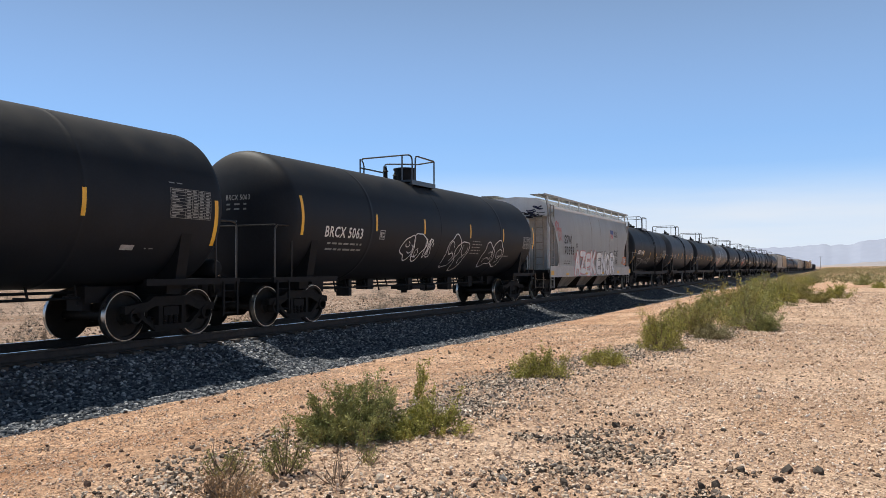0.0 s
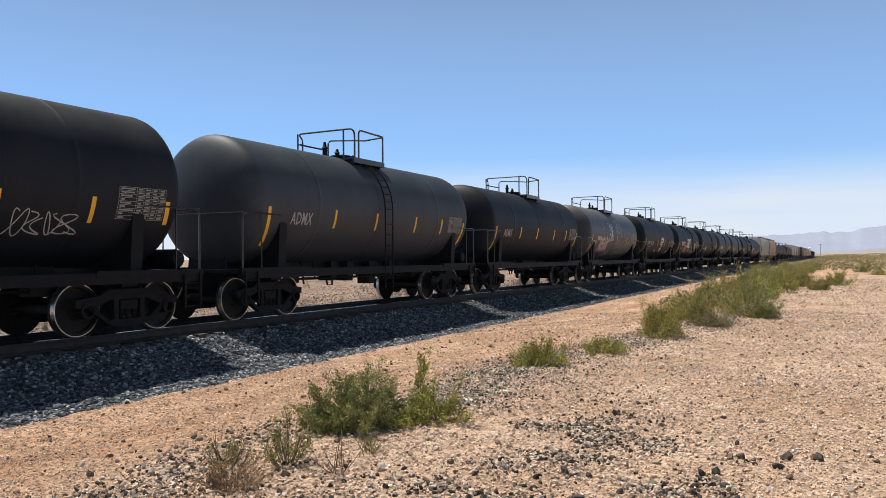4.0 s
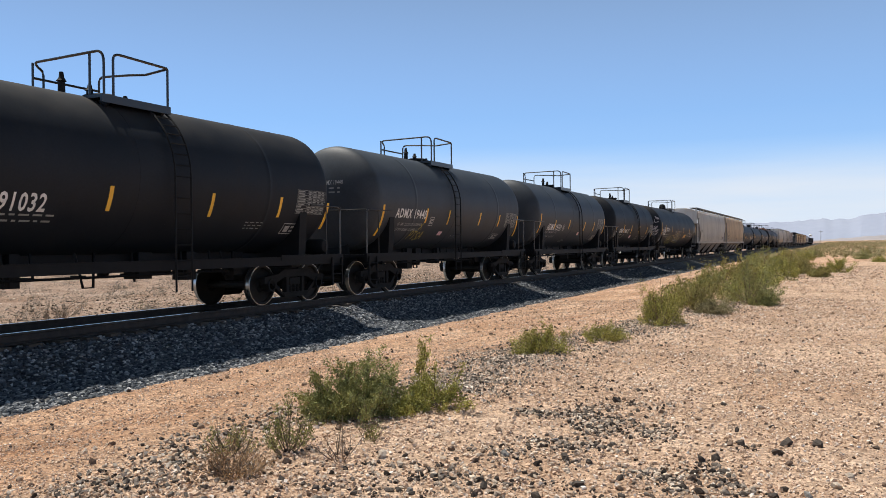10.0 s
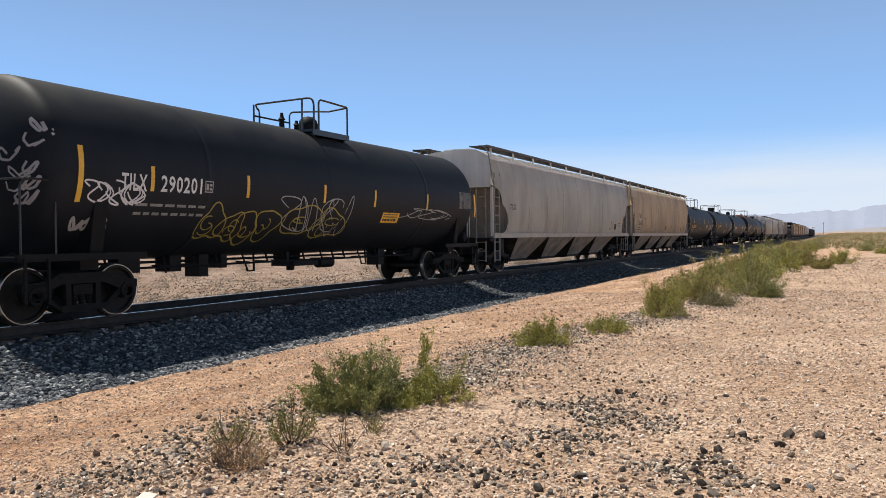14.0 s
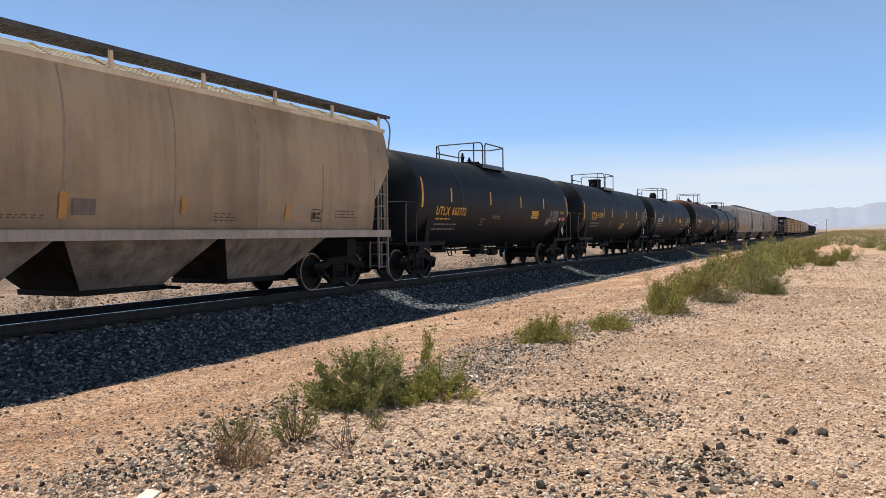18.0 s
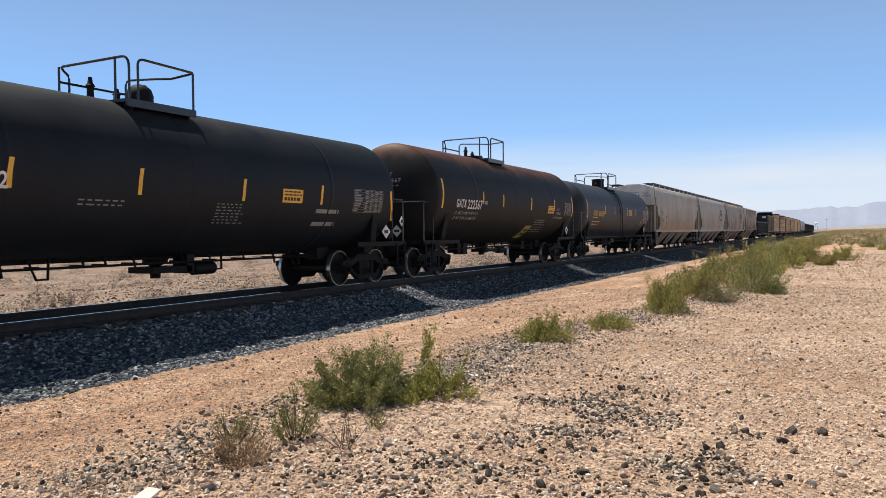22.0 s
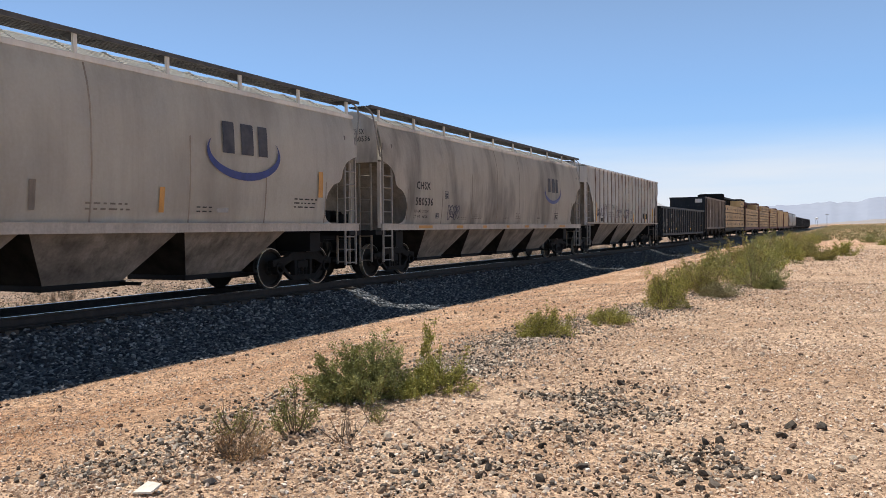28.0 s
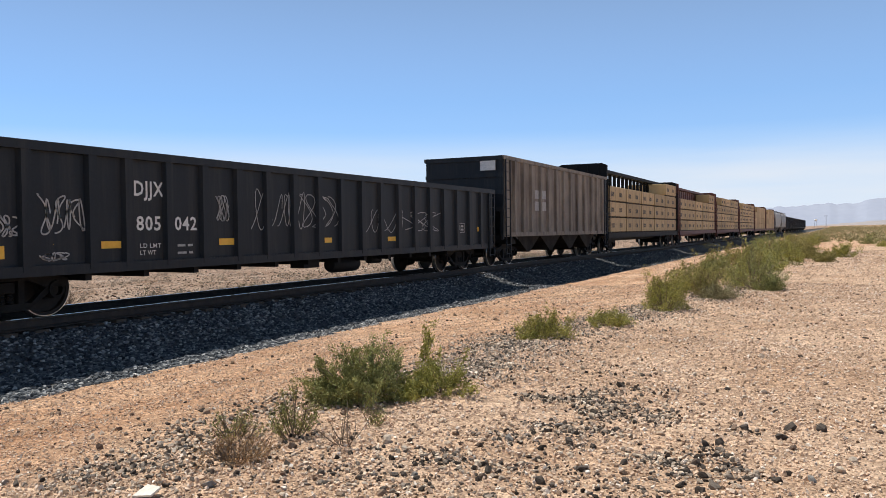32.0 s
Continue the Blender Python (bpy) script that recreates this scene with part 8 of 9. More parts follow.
panel("U", 1.7, 2.46, 2.28, 2.58, "yellow")
data_table(C["U"], 5.44, 2.09, S["U"], 1.03, 0.53, seed=15)
diamond("U", 6.65, 7.03, 1.31, 1.66)
mark("U", "ASPHALT  HOT", 5.46, 6.55, 1.98, 2.09, "yellow_ink")
plate_sign(C["U"], 4.98, 1.74, S["U"], 0.42, 0.25)
panel("U", 6.24, 6.6, 1.82, 1.95, "spray_red")
panel("U", 5.92, 6.17, 1.83, 1.92, "dim_ink")
mark("C", "SSW", -5.49, -4.37, 2.42, 2.81, "black_ink")
mark("C", "70393", -5.45, -4.0, 1.93, 2.3, "black_ink")
small_print("C", -5.54, -4.53, 1.5, 1.66, 2, "black_ink", 36)
plate_sign(C["C"], -3.64, 2.26, S["C"], 0.21, 0.23, "black_ink")
fat_letters("C", "AZEK", -3.85, -0.35, 0.97, 2.12, "spray_white", "spray_red")
fat_letters("C", "ENOR", -0.1, 3.5, 0.95, 2.14, "spray_white", "black_ink")
scrawl(C["C"], -0.45, 1.75, 0.5, 0.4, S["C"], "spray_red", 95, 3, 0.022)
scrawl(C["C"], -4.0, 1.6, 0.45, 0.45, S["C"], "spray_red", 96, 3, 0.022)
scrawl(C["C"], -6.75, 2.9, 0.5, 0.5, S["C"], "spray_red", 91, 4, 0.022)
scrawl(C["C"], -6.3, 2.5, 0.45, 0.6, S["C"], "spray_red", 191, 3, 0.02)
shield("C", 2.75, 3.41, 2.73, 3.41)
mark("C", "BUILDING", 3.62, 4.33, 3.16, 3.32, "black_ink")
mark("C", "AMERICA", 3.62, 4.33, 3.0, 3.15, "black_ink")
panel("C", -5.15, -4.73, 1.0, 1.08, "yellow")
panel("C", -2.0, -1.63, 1.0, 1.1, "yellow")
panel("C", 0.97, 1.4, 1.0, 1.12, "yellow")
panel("C", 4.26, 4.76, 1.03, 1.14, "yellow")
panel("C", -7.29, -6.89, 1.02, 1.2, "yellow")
for y0, y1, z0, z1 in ((5.52, 6.32, 1.86, 1.93), (5.55, 5.64, 1.55, 1.86), (6.22, 6.29, 1.5, 1.86), (5.64, 6.22, 1.5, 1.57), (5.3, 5.42, 1.56, 1.68), (5.86, 5.93, 1.62, 1.86)):
    panel("C", y0, y1, z0, z1, "spray_orange")
scrawl(C["C"], 5.64, 1.6, 0.55, 0.24, S["C"], "spray_grey", 92, 4, 0.05)
scrawl(C["C"], 3.48, 1.95, 0.94, 0.35, S["C"], "black_ink", 93, 4, 0.03)
plate_sign(C["C"], 3.89, 1.55, S["C"], 0.39, 0.28, "black_ink")
panel("C", 7.09, 7.52, 1.01, 1.23, "yellow")
mark("P", "TILX", -8.34, -7.69, 2.43, 2.68, "black_ink")
mark("P", "636425", -8.48, -7.38, 1.97, 2.25, "black_ink")
small_print("P", -8.55, -7.76, 1.63, 1.87, 2, "black_ink", 40)
plate_sign(C["P"], -6.73, 2.22, S["P"], 0.21, 0.27, "black_ink")
panel("P", -6.04, -5.95, 1.7, 2.06, "orange_tape")
panel("P", -0.11, 0.03, 1.64, 2.06, "orange_tape")
panel("P", 0.14, 0.56, 1.70, 1.96, "coal_hopper")
panel("P", 2.42, 2.54, 1.76, 2.05, "orange_tape")
panel("P", 5.45, 5.62, 1.68, 2.03, "orange_tape")
plate_sign(C["P"], 6.4, 1.66, S["P"], 0.38, 0.28, "black_ink")
small_print("P", -1.06, -0.35, 1.63, 1.70, 2, "emblem_ink", 71)
small_print("P", 3.27, 3.95, 1.63, 1.80, 3, "emblem_ink", 72)
small_print("P", 7.34, 8.4, 1.75, 1.94, 3, "emblem_ink", 73)
panel("P", -7.37, -7.11, 1.64, 1.75, "dim_ink")
panel("O", 6.09, 6.2, 1.65, 2.12, "orange_tape")
panel("O", 8.62, 8.74, 2.01, 2.52, "orange_tape")
panel("O", 6.8, 7.24, 1.66, 1.96, "black_ink")
panel("O", 5.73, 5.98, 1.65, 1.77, "dim_ink")
small_print("O", 7.62, 8.28, 1.79, 2.03, 3, "black_ink", 41)
mark("O", "TILX", -8.68, -8.1, 2.34, 2.53, "black_ink")
mark("V", "TILX", -7.2, -6.58, 2.46, 2.71, "black_ink")
mark("V", "571013", -7.29, -6.27, 2.01, 2.27, "black_ink")
small_print("V", -7.4, -6.55, 1.66, 1.89, 2, "black_ink", 42)
plate_sign(C["V"], -5.49, 2.21, S["V"], 0.28, 0.26, "black_ink")
panel("V", -7.54, -7.39, 1.67, 2.55, "orange_tape")
panel("V", -5.41, -5.22, 1.7, 2.09, "orange_tape")
panel("V", -2.96, -2.75, 1.7, 2.15, "orange_tape")
panel("V", -0.52, -0.3, 1.71, 2.05, "orange_tape")
panel("V", 1.92, 2.12, 1.76, 2.11, "orange_tape")
emblem("W", 3.64, 5.83, 2.32, 3.61)
panel("W", -2.49, -2.39, 1.65, 2.07, "orange_tape")
panel("W", 2.48, 2.6, 1.65, 2.1, "orange_tape")
panel("W", 7.22, 7.39, 2.06, 2.65, "orange_tape")
small_print("W", -4.02, -3.56, 1.66, 1.91, 4, "coal_hopper", 43)
small_print("W", -1.68, -0.85, 1.97, 2.07, 2, "black_ink", 44)
small_print("W", 0.96, 1.85, 1.66, 1.81, 2, "coal_hopper", 45)
small_print("W", 6.34, 7.21, 1.8, 2.03, 3, "black_ink", 46)
small_print("W", 3.4, 3.8, 1.66, 1.79, 2, "black_ink", 47)
panel("W", 3.94, 4.26, 1.67, 1.76, "dim_ink")
panel("W", -0.03, 0.08, 1.65, 2.11, "coal_hopper")
mark("X", "CHSX", -7.1, -6.25, 2.46, 2.68, "black_ink")
mark("X", "580536", -7.15, -6.07, 2.0, 2.22, "black_ink")
mark("X", "LD LMT  219500", -7.18, -6.33, 1.79, 1.87, "black_ink")
mark("X", "LT WT   66500", -7.2, -6.36, 1.63, 1.71, "black_ink")
plate_sign(C["X"], -5.3, 2.22, S["X"], 0.24, 0.23, "emblem_ink")
plate_sign(C["X"], -5.85, 1.63, S["X"], 0.22, 0.16, "emblem_ink")
plate_sign(C["X"], 5.16, 1.64, S["X"], 0.5, 0.29, "black_ink")
for y0, y1 in ((-7.0, -6.15), (-4.5, -4.02), (-2.43, -2.14), (-0.33, -0.05), (1.55, 1.97), (3.73, 4.0), (5.72, 6.53)):
    panel("X", y0, y1, 1.335, 1.415, "orange_tape")
small_print("X", -4.28, -3.6, 1.6, 1.68, 2, "coal_hopper", 48)
small_print("X", -3.21, -2.3, 1.62, 1.78, 3, "coal_hopper", 49)
small_print("X", -0.46, 0.02, 1.64, 1.73, 2, "coal_hopper", 50)
small_print("X", 0.73, 1.22, 1.66, 1.88, 4, "coal_hopper", 51)
small_print("X", 3.08, 3.5, 1.68, 1.76, 2, "black_ink", 52)
emblem("X", 3.85, 5.93, 2.31, 3.5)
bubble_row("X", -5.05, -4.22, 1.62, 2.1, 4, "spray_blue", 94, 0.028)
mark("Y", "PM", -5.24, -4.88, 2.27, 2.51, "dim_ink2")
mark("Y", "RX", -4.52, -4.14, 2.26, 2.53, "dim_ink2")
mark("Y", "740", -3.78, -3.26, 2.24, 2.51, "dim_ink2")
mark("Y", "43", -3.03, -2.64, 2.23, 2.48, "dim_ink2")
panel("Y", -6.83, -6.72, 1.64, 2.54, "yellow")
panel("Y", -4.68, -4.55, 1.64, 2.12, "yellow")
panel("Y", -1.47, -1.31, 1.61, 2.03, "yellow")
panel("Y", 1.16, 1.31, 1.61, 2.1, "yellow")
panel("Y", 4.26, 4.45, 1.6, 2.05, "yellow")
panel("Y", 6.28, 6.5, 1.64, 2.47, "yellow")
scrawl(C["Y"], -6.7, 1.88, 0.41, 0.38, S["Y"], "spray_blue", 95, 3, 0.035)
scrawl(C["Y"], -6.17, 1.8, 1.21, 0.55, S["Y"], "spray_blue", 96, 5, 0.035)
scrawl(C["Y"], -2.97, 1.78, 3.09, 0.55, S["Y"], "spray_blue", 97, 9, 0.035)
scrawl(C["Y"], 0.34, 1.66, 0.83, 0.61, S["Y"], "spray_blue", 98, 3, 0.03)
small_print("Y", -4.53, -3.22, 1.84, 2.13, 3, "dim_ink", 49)
panel("Y", -5.95, -5.61, 1.61, 1.79, "frame")
panel("Y", 3.68, 4.08, 1.82, 2.13, "frame")
panel("Y", 4.42, 4.84, 1.8, 2.13, "frame")
mark("Z", "DJJX", -5.98, -5.3, 1.99, 2.25, "white_ink")
mark("Z", "805", -5.93, -5.38, 1.39, 1.64, "white_ink")
mark("Z", "042", -5.05, -4.5, 1.39, 1.64, "white_ink")
mark("Z", "LD LMT", -5.86, -5.38, 1.08, 1.16, "white_ink")
mark("Z", "LT WT", -5.86, -5.5, 0.96, 1.04, "white_ink")
small_print("Z", -4.99, -4.61, 0.93, 1.15, 2, "white_ink", 50)
panel("Z", -6.66, -6.26, 1.09, 1.21, "yellow")
panel("Z", -3.91, -3.48, 1.09, 1.22, "yellow")
panel("Z", -0.37, -0.07, 1.07, 1.19, "yellow")
panel("Z", 2.55, 2.97, 1.06, 1.18, "yellow")
panel("Z", -7.55, -7.54, 1.17, 1.18, "yellow")
panel("Z", -8.77, -8.34, 0.98, 1.17, "yellow")
scrawl(C["Z"], -7.76, 1.33, 0.85, 0.62, S["Z"], "dim_ink", 101, 6, 0.025)
scrawl(C["Z"], -8.63, 1.28, 0.52, 0.36, S["Z"], "dim_ink", 102, 4, 0.025)
scrawl(C["Z"], -3.96, 1.55, 0.33, 0.52, S["Z"], "dim_ink", 103, 3, 0.02)
scrawl(C["Z"], -2.87, 1.34, 2.98, 0.94, S["Z"], "dim_ink", 104, 7, 0.02)
scrawl(C["Z"], 1.51, 1.28, 3.89, 0.63, S["Z"], "dim_ink", 105, 6, 0.02)
scrawl(C["Z"], -7.72, 0.92, 0.44, 0.14, S["Z"], "dim_ink", 106, 4, 0.02)
plate_sign(C["Z"], 6.85, 1.26, S["Z"], 0.6, 0.31)
panel("Z", 8.44, 8.81, 1.29, 1.44, "yellow")
panel("AA", -3.67, -3.2, 2.57, 2.91, "dim_ink")
panel("AA", -2.86, -2.3, 2.58, 2.93, "dim_ink")
panel("AA", -3.68, -3.21, 2.09, 2.46, "dim_ink")
panel("AA", -2.87, -2.31, 2.09, 2.46, "dim_ink")

# the marks on the tanks slide a little round and along the shell, the lower the more
for k in "ABDEFGHIJKLMNQRSTU":
    for ob in C[k].children:
        if ob.name not in PLAIN and ob.name not in FRONT and not ob.name.startswith(("hazard", "placard_b")):
            vs_ = ob.data.vertices
            mean = sum(v.co.z for v in vs_) / len(vs_)
            for v in vs_:
                z = v.co.z if ob.name.startswith("reflective") else mean
                flat = math.sqrt(max(1.47 ** 2 - (z - 2.635) ** 2, 0.3))
                v.co.y -= 1.3 * min(0.06, S[k](z) - flat)

# ---- shrubs ----
def shrub_meshes(seed, w, h, stems, tufts, leaf=0.011, per=45, size=0.05, bare=0.0, skirt=0.35, low=0.34):
    """Wiry stems that fan out from one root, fork, and carry tufts of small leaves; gaps stay open between the sprays."""
    q = random.Random(seed)
    g = np.random.default_rng(seed)
    bt = bmesh.new()
    ends_ = []
    lumps = [(q.uniform(0, 6.283), q.uniform(0.6, 1.12)) for _ in range(7)]
    for i in range(stems):
        a = q.uniform(0, 6.283)
        near = min(lumps, key=lambda l: abs((l[0] - a + math.pi) % (2 * math.pi) - math.pi))
        up = q.uniform(0.10 if skirt > 0.4 else 0.16, 1.0)
        reach = near[1] * q.uniform(0.72, 1.06)
        out = math.sqrt(1 - up * up) * reach
        end = Vector((w / 2 * out * math.cos(a), w / 2 * out * math.sin(a), max(0.05 * h, h * up * reach)))
        base = Vector((q.uniform(-0.06, 0.06) * w, q.uniform(-0.06, 0.06) * w, -0.03))
        mid = base.lerp(end, 0.5) + Vector((end.x * 0.16, end.y * 0.16, -0.05 * h)) + Vector((q.uniform(-1, 1), q.uniform(-1, 1), q.uniform(-0.4, 0.4))) * 0.06 * h
        line = curve_pts(base, mid, end, 5)
        tube(bt, line, [0.006 * h + 0.003, 0.005 * h + 0.002, 0.005, 0.004, 0.003, 0.0015], 3)
        bald = q.random() < bare
        for k in range(tufts):
            t = low + (1 - low) * (k + q.random()) / tufts
            f = min(4, int(t * 5))
            p = line[f].lerp(line[f + 1], t * 5 - f)
            along = (line[f + 1] - line[f]).normalized()
            side = (along + Vector((q.uniform(-1, 1), q.uniform(-1, 1), q.uniform(-0.35, 0.7))) * 0.9).normalized()
            e = p + side * h * q.uniform(0.06, 0.2) if k < tufts - 1 else end
            if e.z < 0.03:
                continue
            tube(bt, [p, e], [0.0028, 0.0012], 3)
            if not bald and q.random() > bare * 0.6:
                ends_.append((e, side))
    vs = []
    for e, d in ends_:
        r = size * q.uniform(0.7, 1.3)
        n = max(4, int(per * q.uniform(0.6, 1.3)))
        d = np.array(d)
        c = np.array(e)[None] + g.normal(0, 0.5, (n, 3)) * r + d[None] * (g.uniform(-2.0, 0.9, n) * r)[:, None]
        u = d[None] * 0.9 + g.normal(0, 0.6, (n, 3)) + (0, 0, 0.3)
        u /= np.linalg.norm(u, axis=1)[:, None]
        v = np.cross(u, g.normal(size=(n, 3)))
        v /= np.linalg.norm(v, axis=1)[:, None]
        s = (leaf * g.uniform(0.6, 1.35, n))[:, None]
        quad = np.stack([c - u * s, c + v * s * 0.45, c + u * s, c - v * s * 0.45], 1)
        vs.append(quad[c[:, 2] > 0.012])
    vs = np.concatenate(vs)
    n = len(vs)
    ml = bpy.data.meshes.new("crown")
    ml.from_pydata(vs.reshape(-1, 3).tolist(), [], np.arange(n * 4).reshape(n, 4).tolist())
    return finish("branchwork", bt, M["twig"], smooth=False), ml


def shrub(x, y, w, h, seed, leafmat="leaf", stems=40, tufts=6, leaf=0.011, label="low green creosote bush with many thin stems", per=45, size=0.05, bare=0.0, skirt=0.35, low=0.34):
    st, cr = shrub_meshes(seed, w, h, stems, tufts, leaf, per, size, bare, skirt, low)
    cr.materials.append(M[leafmat])
    ob = thing("shrub", label, "shrub", "desert shrubs")
    ob.location = (x, y, float(ground_z(x, y)) - 0.01)
    part("branchwork", st, None, ob)
    part("crown", cr, None, ob)
    return ob


shrub(-4.22, 6.62, 1.28, 0.68, 1, stems=70, tufts=6, leaf=0.012, per=72, size=0.040, label="rounded green creosote bush on the gravel bank")
shrub(-4.5, 6.45, 0.66, 0.36, 12, stems=22, tufts=6, leaf=0.012, per=50, size=0.045, skirt=0.6, label="low green sprays at the foot of a creosote bush")
shrub(-3.66, 7.25, 0.8, 0.56, 2, "leaf_bright", stems=26, tufts=6, leaf=0.012, per=50, size=0.046, skirt=0.5, label="yellow-green lobe of creosote bush beside a larger bush")
shrub(-3.82, 6.9, 0.7, 0.28, 13, "leaf_bright", stems=22, tufts=6, leaf=0.012, per=46, size=0.045, skirt=0.6, label="low yellow-green sprays of creosote bush")
shrub(-4.03, 7.6, 0.28, 0.82, 3, "leaf_bright", stems=7, tufts=5, leaf=0.012, per=60, size=0.04, low=0.72, label="slim upright sprig of green creosote bush")
shrub(-4.12, 11.8, 1.35, 0.55, 4, "leaf_bright", stems=52, tufts=5, leaf=0.014, per=36, size=0.05, skirt=0.5, label="low wide green bush with narrow upright shoots")
shrub(-3.58, 13.5, 1.25, 0.36, 5, "leaf_bright", stems=34, tufts=5, leaf=0.015, per=30, size=0.05, skirt=0.6, label="low yellowish green bush on the gravel")
shrub(-4.0, 5.2, 0.55, 0.52, 6, "leaf_sparse", stems=22, tufts=5, leaf=0.010, per=36, size=0.036, bare=0.25, label="half-dry sparse bush with bare twigs")
shrub(-4.45, 5.0, 0.75, 0.38, 7, "leaf_sparse", stems=30, tufts=4, leaf=0.009, per=24, size=0.034, bare=0.45, label="sparse olive bush with dry brown twigs")
shrub(-4.0, 4.5, 0.75, 0.3, 9, "leaf_brown", stems=60, tufts=5, leaf=0.009, per=24, size=0.04, bare=0.45, skirt=0.7, label="tuft of dry brown twigs and withered leaves")
shrub(-3.5, 5.25, 0.7, 0.34, 10, "leaf_dry", stems=16, tufts=4, leaf=0.008, per=8, size=0.035, bare=0.7, label="bare twiggy bush nearly without leaves")
shrub(-3.62, 5.85, 0.4, 0.2, 14, "leaf_sparse", stems=12, tufts=4, leaf=0.009, per=22, size=0.04, bare=0.2, label="small sparse green sprig among gravel")
ROW = ((-3.15, 16.6, 1.1, 1.12, "leaf_bright", "full olive creosote bush beside the gravel bank"), (-3.45, 17.9, 0.9, 0.8, "leaf_olive", "loose olive creosote bush in a straggling row"),
       (-2.95, 20.6, 1.4, 1.12, "leaf_olive", "loose brownish creosote bush in a straggling row"), (-3.5, 22.5, 1.4, 0.95, "leaf_bright", "olive-green creosote bush in a straggling row"),
       (-1.95, 22.9, 1.5, 1.28, "leaf", "dense green creosote bush in a straggling row"), (-2.5, 24.4, 1.5, 1.15, "leaf_bright", "olive-green creosote bush in a straggling row"),
       (-1.6, 22.6, 0.8, 0.5, "leaf", "low green creosote bush at the end of a row"), (-2.45, 19.5, 0.9, 0.42, "leaf_dry", "low dry bush among grey gravel"))
for i, (x, y, w, h, lm, lb) in enumerate(ROW):
    shrub(x, y, w * 1.15, h * 0.98, 20 + i, lm, stems=54, tufts=5, leaf=0.0155, per=40, size=0.066, skirt=0.55, bare=0.05, label=lb)
FAR_ROW = ((-2.75, 30.5, 1.2, 1.5), (-3.7, 29, 2.0, 1.1), (-2.4, 33, 2.2, 1.2), (-4.3, 37, 2.4, 1.3), (-3.2, 40, 2.4, 1.4), (-2.0, 41, 1.6, 1.25), (-1.3, 45.6, 1.9, 1.0), (-3.8, 47, 2.4, 1.3), (0.35, 48.6, 2.0, 1.15), (-0.5, 41.8, 1.3, 0.7),
           (-2.6, 53, 2.4, 1.2), (-4.4, 57, 2.6, 1.4), (-1.9, 61, 2.2, 1.1), (2.9, 86, 2.0, 0.9), (3.6, 74, 1.4, 0.6), (-3.2, 67, 2.6, 1.3), (-5.0, 72, 2.6, 1.4), (-2.2, 78, 2.6, 1.3), (-4.0, 88, 3.0, 1.4), (-1.5, 95, 3.0, 1.3))
for i, (x, y, w, h) in enumerate(FAR_ROW):
    shrub(x, y, w * 1.05, h, 40 + i, ("leaf_olive", "leaf", "leaf_bright")[i % 3], stems=44, tufts=4, leaf=0.034, per=24, size=0.105, skirt=0.55, label="olive desert bush farther along the line")


# ---- scrub farther off, one mesh a field ----
def scrub_field(name, places, material, label, seed, n=90, fineness=1.0, blades=0.0):
    q = np.random.default_rng(seed)
    vs, fs = [], []
    for x, y, w, h in places:
        z0 = float(ground_z(x, y))
        a = q.uniform(0, 6.283, n)
        rr = w / 2 * np.sqrt(q.random(n))
        zz = h * (0.12 + 0.88 * q.random(n)) * np.sqrt(np.maximum(0.05, 1 - (rr / (w / 2)) ** 2))
        s = (0.10 * h + 0.03) * fineness
        for k in range(n):
            c = np.array([x + rr[k] * math.cos(a[k]), y + rr[k] * math.sin(a[k]), z0 + zz[k]])
            u = q.normal(size=3) if not blades else q.normal(size=3) * (0.8, 0.8, 0.5) + (0, 0, 0.45)
            u /= np.linalg.norm(u)
            v = np.cross(u, q.normal(size=3))
            v /= np.linalg.norm(v)
            i0 = len(vs)
            e = blades or 0.6
            vs += [c - u * s, c + v * s * e, c + u * s, c - v * s * e]
            fs.append((i0, i0 + 1, i0 + 2, i0 + 3))
    me = bpy.data.meshes.new(name)
    me.from_pydata([tuple(map(float, v)) for v in vs], [], fs)
    me.materials.append(material)
    return tagged(new(name, me), label, "scrub", kind="stuff")


far = []
for _ in range(1500):
    y = 95 + 760 * rng.random() ** 1.2
    x = -6.5 + (8 + 0.10 * y) * rng.random()
    far.append((x, y, rng.uniform(1.2, 2.6), rng.uniform(0.4, 0.95)))
for _ in range(160):
    y = 28 + 70 * rng.random()
    far.append((-6.2 + 4.6 * rng.random(), y, rng.uniform(0.5, 1.1), rng.uniform(0.15, 0.4)))
for _ in range(1300):
    y = 600 + 1300 * rng.random()
    far.append((-9 + (10 + 0.09 * y) * rng.random(), y, rng.uniform(4, 10), rng.uniform(0.8, 1.6)))
scrub_field("far_scrub", far, M["leaf_far"], "olive desert scrub spreading to the horizon", 5, 46, 1.0)
back = []
for _ in range(1100):
    y = 4 + 150 * rng.random() ** 1.2
    x = -15.9 - 45 * rng.random() ** 1.7
    back.append((x, y, rng.uniform(0.5, 1.5), rng.uniform(0.22, 0.6)))
scrub_field("sage_scrub", back, M["leaf_grey"], "dry grey sagebrush on the ground beyond the track", 6, 170, 0.9, 0.09)
for i in range(56):
    y = 7 + 1.15 * i + rng.uniform(-0.8, 0.8)
    x = -16.2 - 3.6 * rng.random()
    shrub(x, y, rng.uniform(0.8, 1.5), rng.uniform(0.45, 0.8), 100 + i, "leaf_grey" if i % 4 else "leaf_dry", stems=34, tufts=4, leaf=0.017, per=14, size=0.07, bare=0.3, label="dry grey sagebrush beyond the railway track")
bk = np.stack([-15.6 - 14 * rng.random(9000) ** 1.5, 5 + 60 * rng.random(9000)], -1)
bk2 = np.stack([-15.6 - 10 * rng.random(9000) ** 1.5, 5 + 60 * rng.random(9000)], -1)
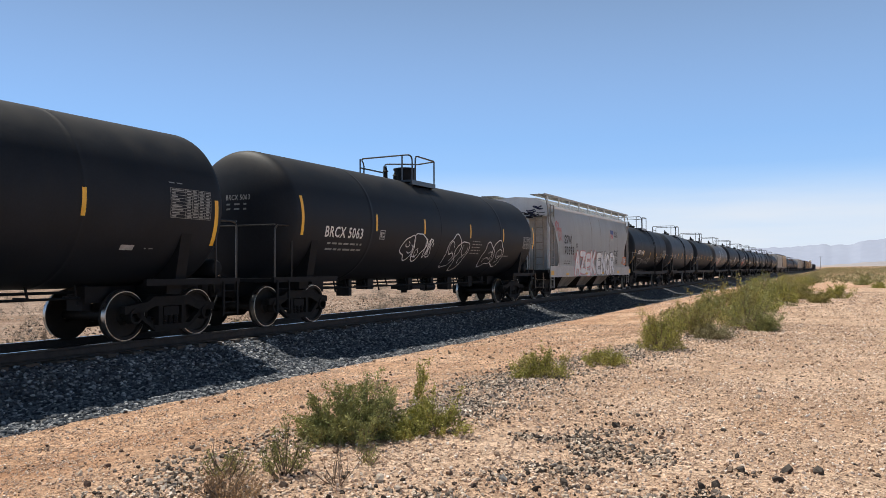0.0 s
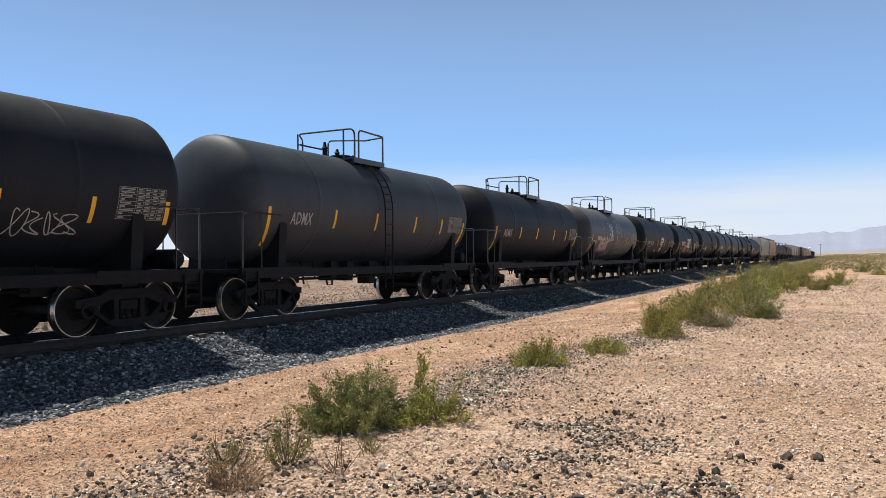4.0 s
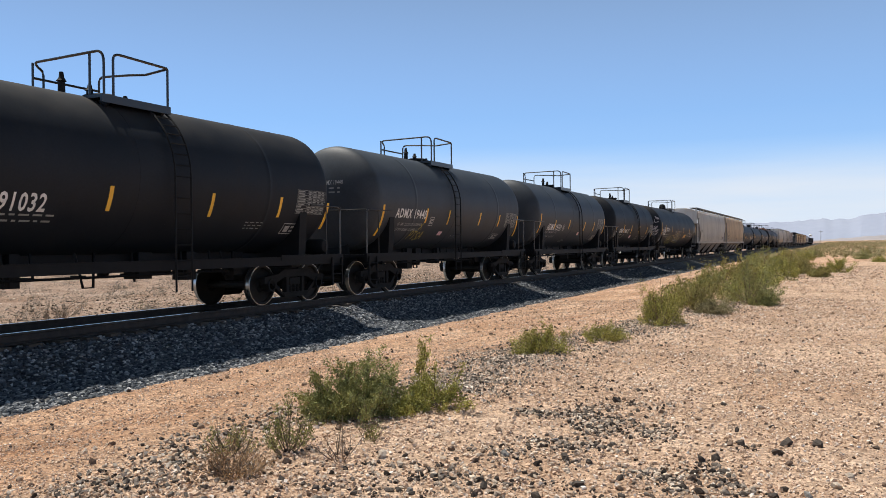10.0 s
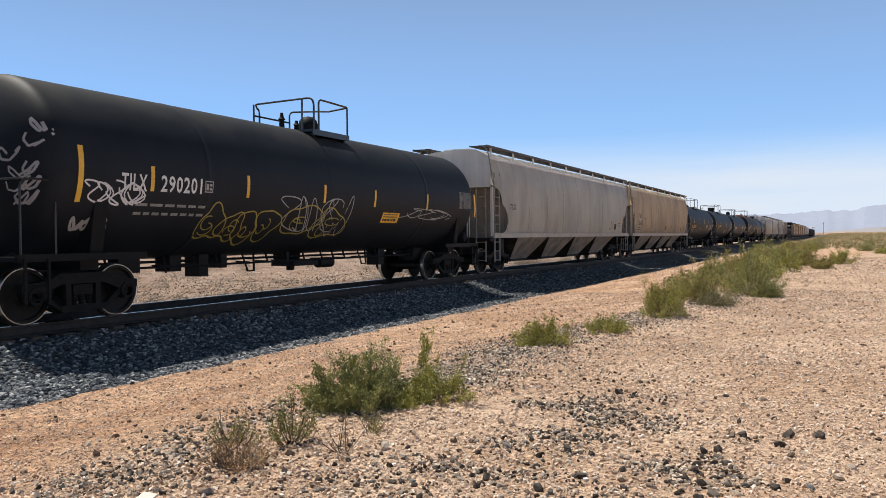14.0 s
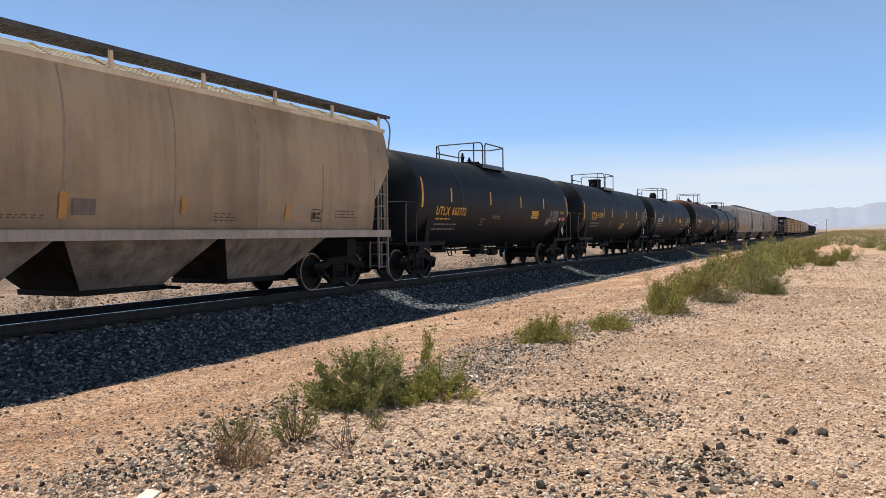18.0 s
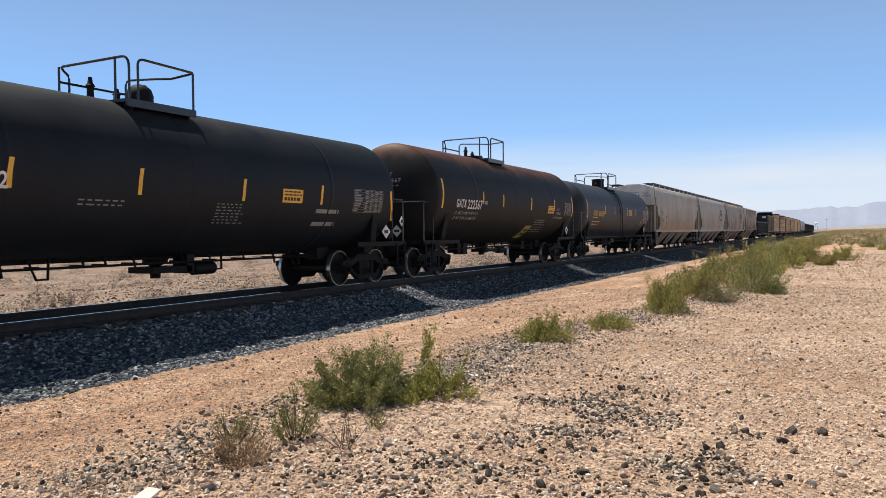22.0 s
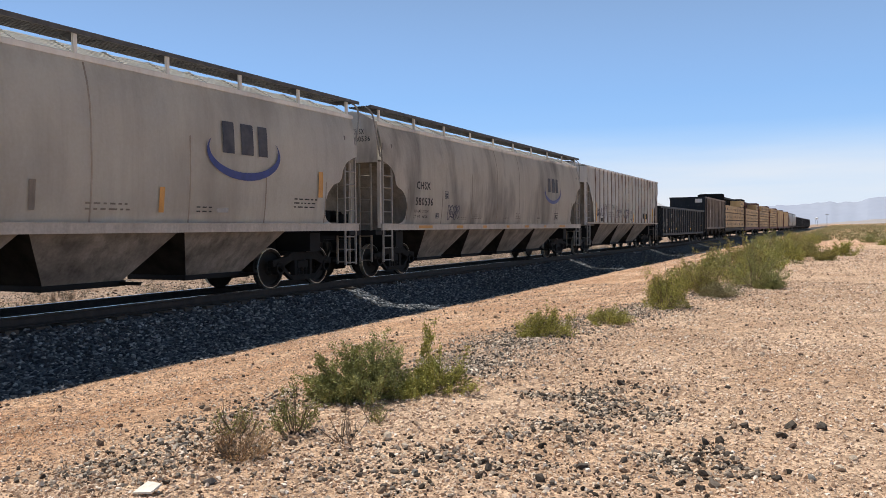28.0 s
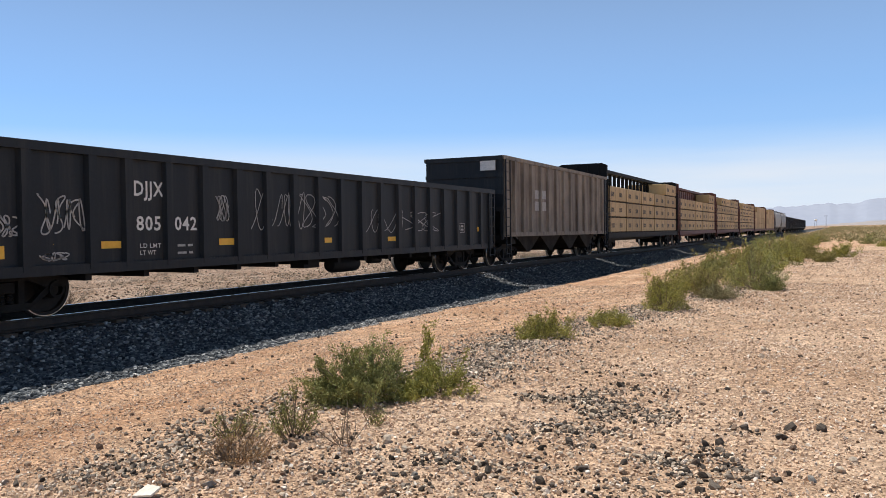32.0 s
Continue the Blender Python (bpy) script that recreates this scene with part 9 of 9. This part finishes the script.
tagged(stones("far_side_stones", bk2, 0.02 + 0.04 * rng.random(len(bk2)) ** 2.5, ground_z, M["stone_brown"], rng, small=True),
       "darker brown stones beyond the track", "stones", kind="stuff")
tagged(stones("far_side_rubble", bk, 0.015 + 0.04 * rng.random(len(bk)) ** 2.5, ground_z, M["stone_bank"], rng, small=True),
       "brown rubble and stones beyond the track", "stones", kind="stuff")


# ---- distance ----
def ridge(name, dist, a0, a1, heights, depth, material, label, seed):
    """A hill range as a closed slab with an uneven crest, along a stretch of the horizon (degrees from +Y to the right)."""
    bm = bmesh.new()
    n = 240
    front, top, rear = [], [], []
    for i in range(n + 1):
        t = i / n
        a = radians(a0 + (a1 - a0) * t)
        k = t * (len(heights) - 1)
        j = min(int(k), len(heights) - 2)
        hgt = heights[j] + (heights[j + 1] - heights[j]) * (k - j)
        hgt *= 1 + 0.16 * noise.noise((t * 34 + seed, 0.3, 0)) + 0.09 * noise.noise((t * 110 + seed, 1.3, 0))
        d = Vector((math.sin(a), math.cos(a), 0))
        front.append(bm.verts.new(d * dist + Vector((0, 0, -20))))
        top.append(bm.verts.new(d * (dist + depth) + Vector((0, 0, max(hgt, 1)))))
        rear.append(bm.verts.new(d * (dist + depth * 2) + Vector((0, 0, -20))))
    for i in range(n):
        bm.faces.new((front[i], front[i + 1], top[i + 1], top[i]))
        bm.faces.new((top[i], top[i + 1], rear[i + 1], rear[i]))
    return tagged(new(name, finish(name, bm, material)), label, "hills", kind="structure")


# far ranges, their haze carried by the material colour
ridge("mountain_range", 3600, -18, 39, (5, 18, 40, 66, 92, 100, 102, 122, 130, 120, 104, 112, 100, 90, 96, 108, 90, 76, 66, 56), 400, M["hill"], "far mountain range with blue haze painted into its colour", 1.0)
ridge("foothills", 2600, -2.0, 37, (2, 14, 26, 36, 36, 46, 52, 46, 40, 44, 40, 30, 26, 20), 300, M["hill_near"], "low tan foothills with haze painted into their colour", 5.0)

pole = thing("utility_pole", "thin dark utility pole far off beside the line", "pole")
pole.location = (-3.8, 400, float(ground_z(-3.8, 400)))
bm = bmesh.new()
tube(bm, [(0, 0, -0.5), (0, 0, 7.0)], [0.11, 0.07], 8)
part("shaft", bm, M["pole_wood"], pole)
bm = bmesh.new()
box(bm, -0.9, 0.9, -0.06, 0.06, 6.6, 6.72)
part("crossarm", bm, M["pole_wood"], pole)

bm = bmesh.new()
rings = []
for i in range(13):
    f = i / 12
    ring = []
    for k in range(48):
        a = k * 2 * math.pi / 48
        rad = 42 * f * (1 + 0.10 * noise.noise((math.cos(a) * 1.5, math.sin(a) * 1.5, f * 2)))
        hgt = 22.0 * (1 - f) ** 0.92 + 0.9 * noise.noise((math.cos(a) * 4 * f, math.sin(a) * 4 * f, 3.1)) * f
        ring.append(bm.verts.new((rad * math.cos(a), rad * math.sin(a), hgt - 0.8 * f)) if i else None)
    rings.append(ring)
peak = bm.verts.new((0, 0, 21.6))
for k in range(48):
    bm.faces.new((peak, rings[1][k], rings[1][(k + 1) % 48]))
    for i in range(1, 12):
        bm.faces.new((rings[i][k], rings[i + 1][k], rings[i + 1][(k + 1) % 48], rings[i][(k + 1) % 48]))
heap = tagged(new("stockpile", finish("stockpile", bm, M["pale_gravel"])), "pale grey conical gravel stockpile far behind the train", "stockpile")
heap.location = (-94.6, 400, float(ground_z(-94.6, 400)) - 0.3)

# tank and legs are made up to carry a bright white dot far off
tower = thing("water_tower", "small white round tank on thin legs, added for a far white dot", "water tower")
tower.location = (-10.6, 520, float(ground_z(-10.6, 520)))
bm = bmesh.new()
lathe(bm, [(5.4, 0.0), (5.5, 0.5), (5.8, 0.8), (6.3, 0.8), (6.6, 0.5), (6.7, 0.0)], "z", (0, 0, 0), seg=16)
part("tank", bm, M["white_paint"], tower)
for a in range(4):
    bm = bmesh.new()
    c, s_ = math.cos(a * 1.5708 + 0.78), math.sin(a * 1.5708 + 0.78)
    tube(bm, [(c * 1.3, s_ * 1.3, -0.3), (c * 0.6, s_ * 0.6, 5.7)], [0.05, 0.04], 6)
    part("leg", bm, M["grating"], tower)

scrap = thing("board_scrap", "pale flat scrap of board lying on the sand", "scrap")
scrap.location = (-3.94, 3.6, float(ground_z(-3.94, 3.6)) + 0.03)
scrap.rotation_euler = (0.28, -0.1, 0.35)
bm = bmesh.new()
prism(bm, [(-0.07, -0.05), (0.06, -0.06), (0.09, 0.03), (-0.02, 0.07)], "z", 0.0, 0.014)
part("sheet", bm, M["paper"], scrap)


motions()
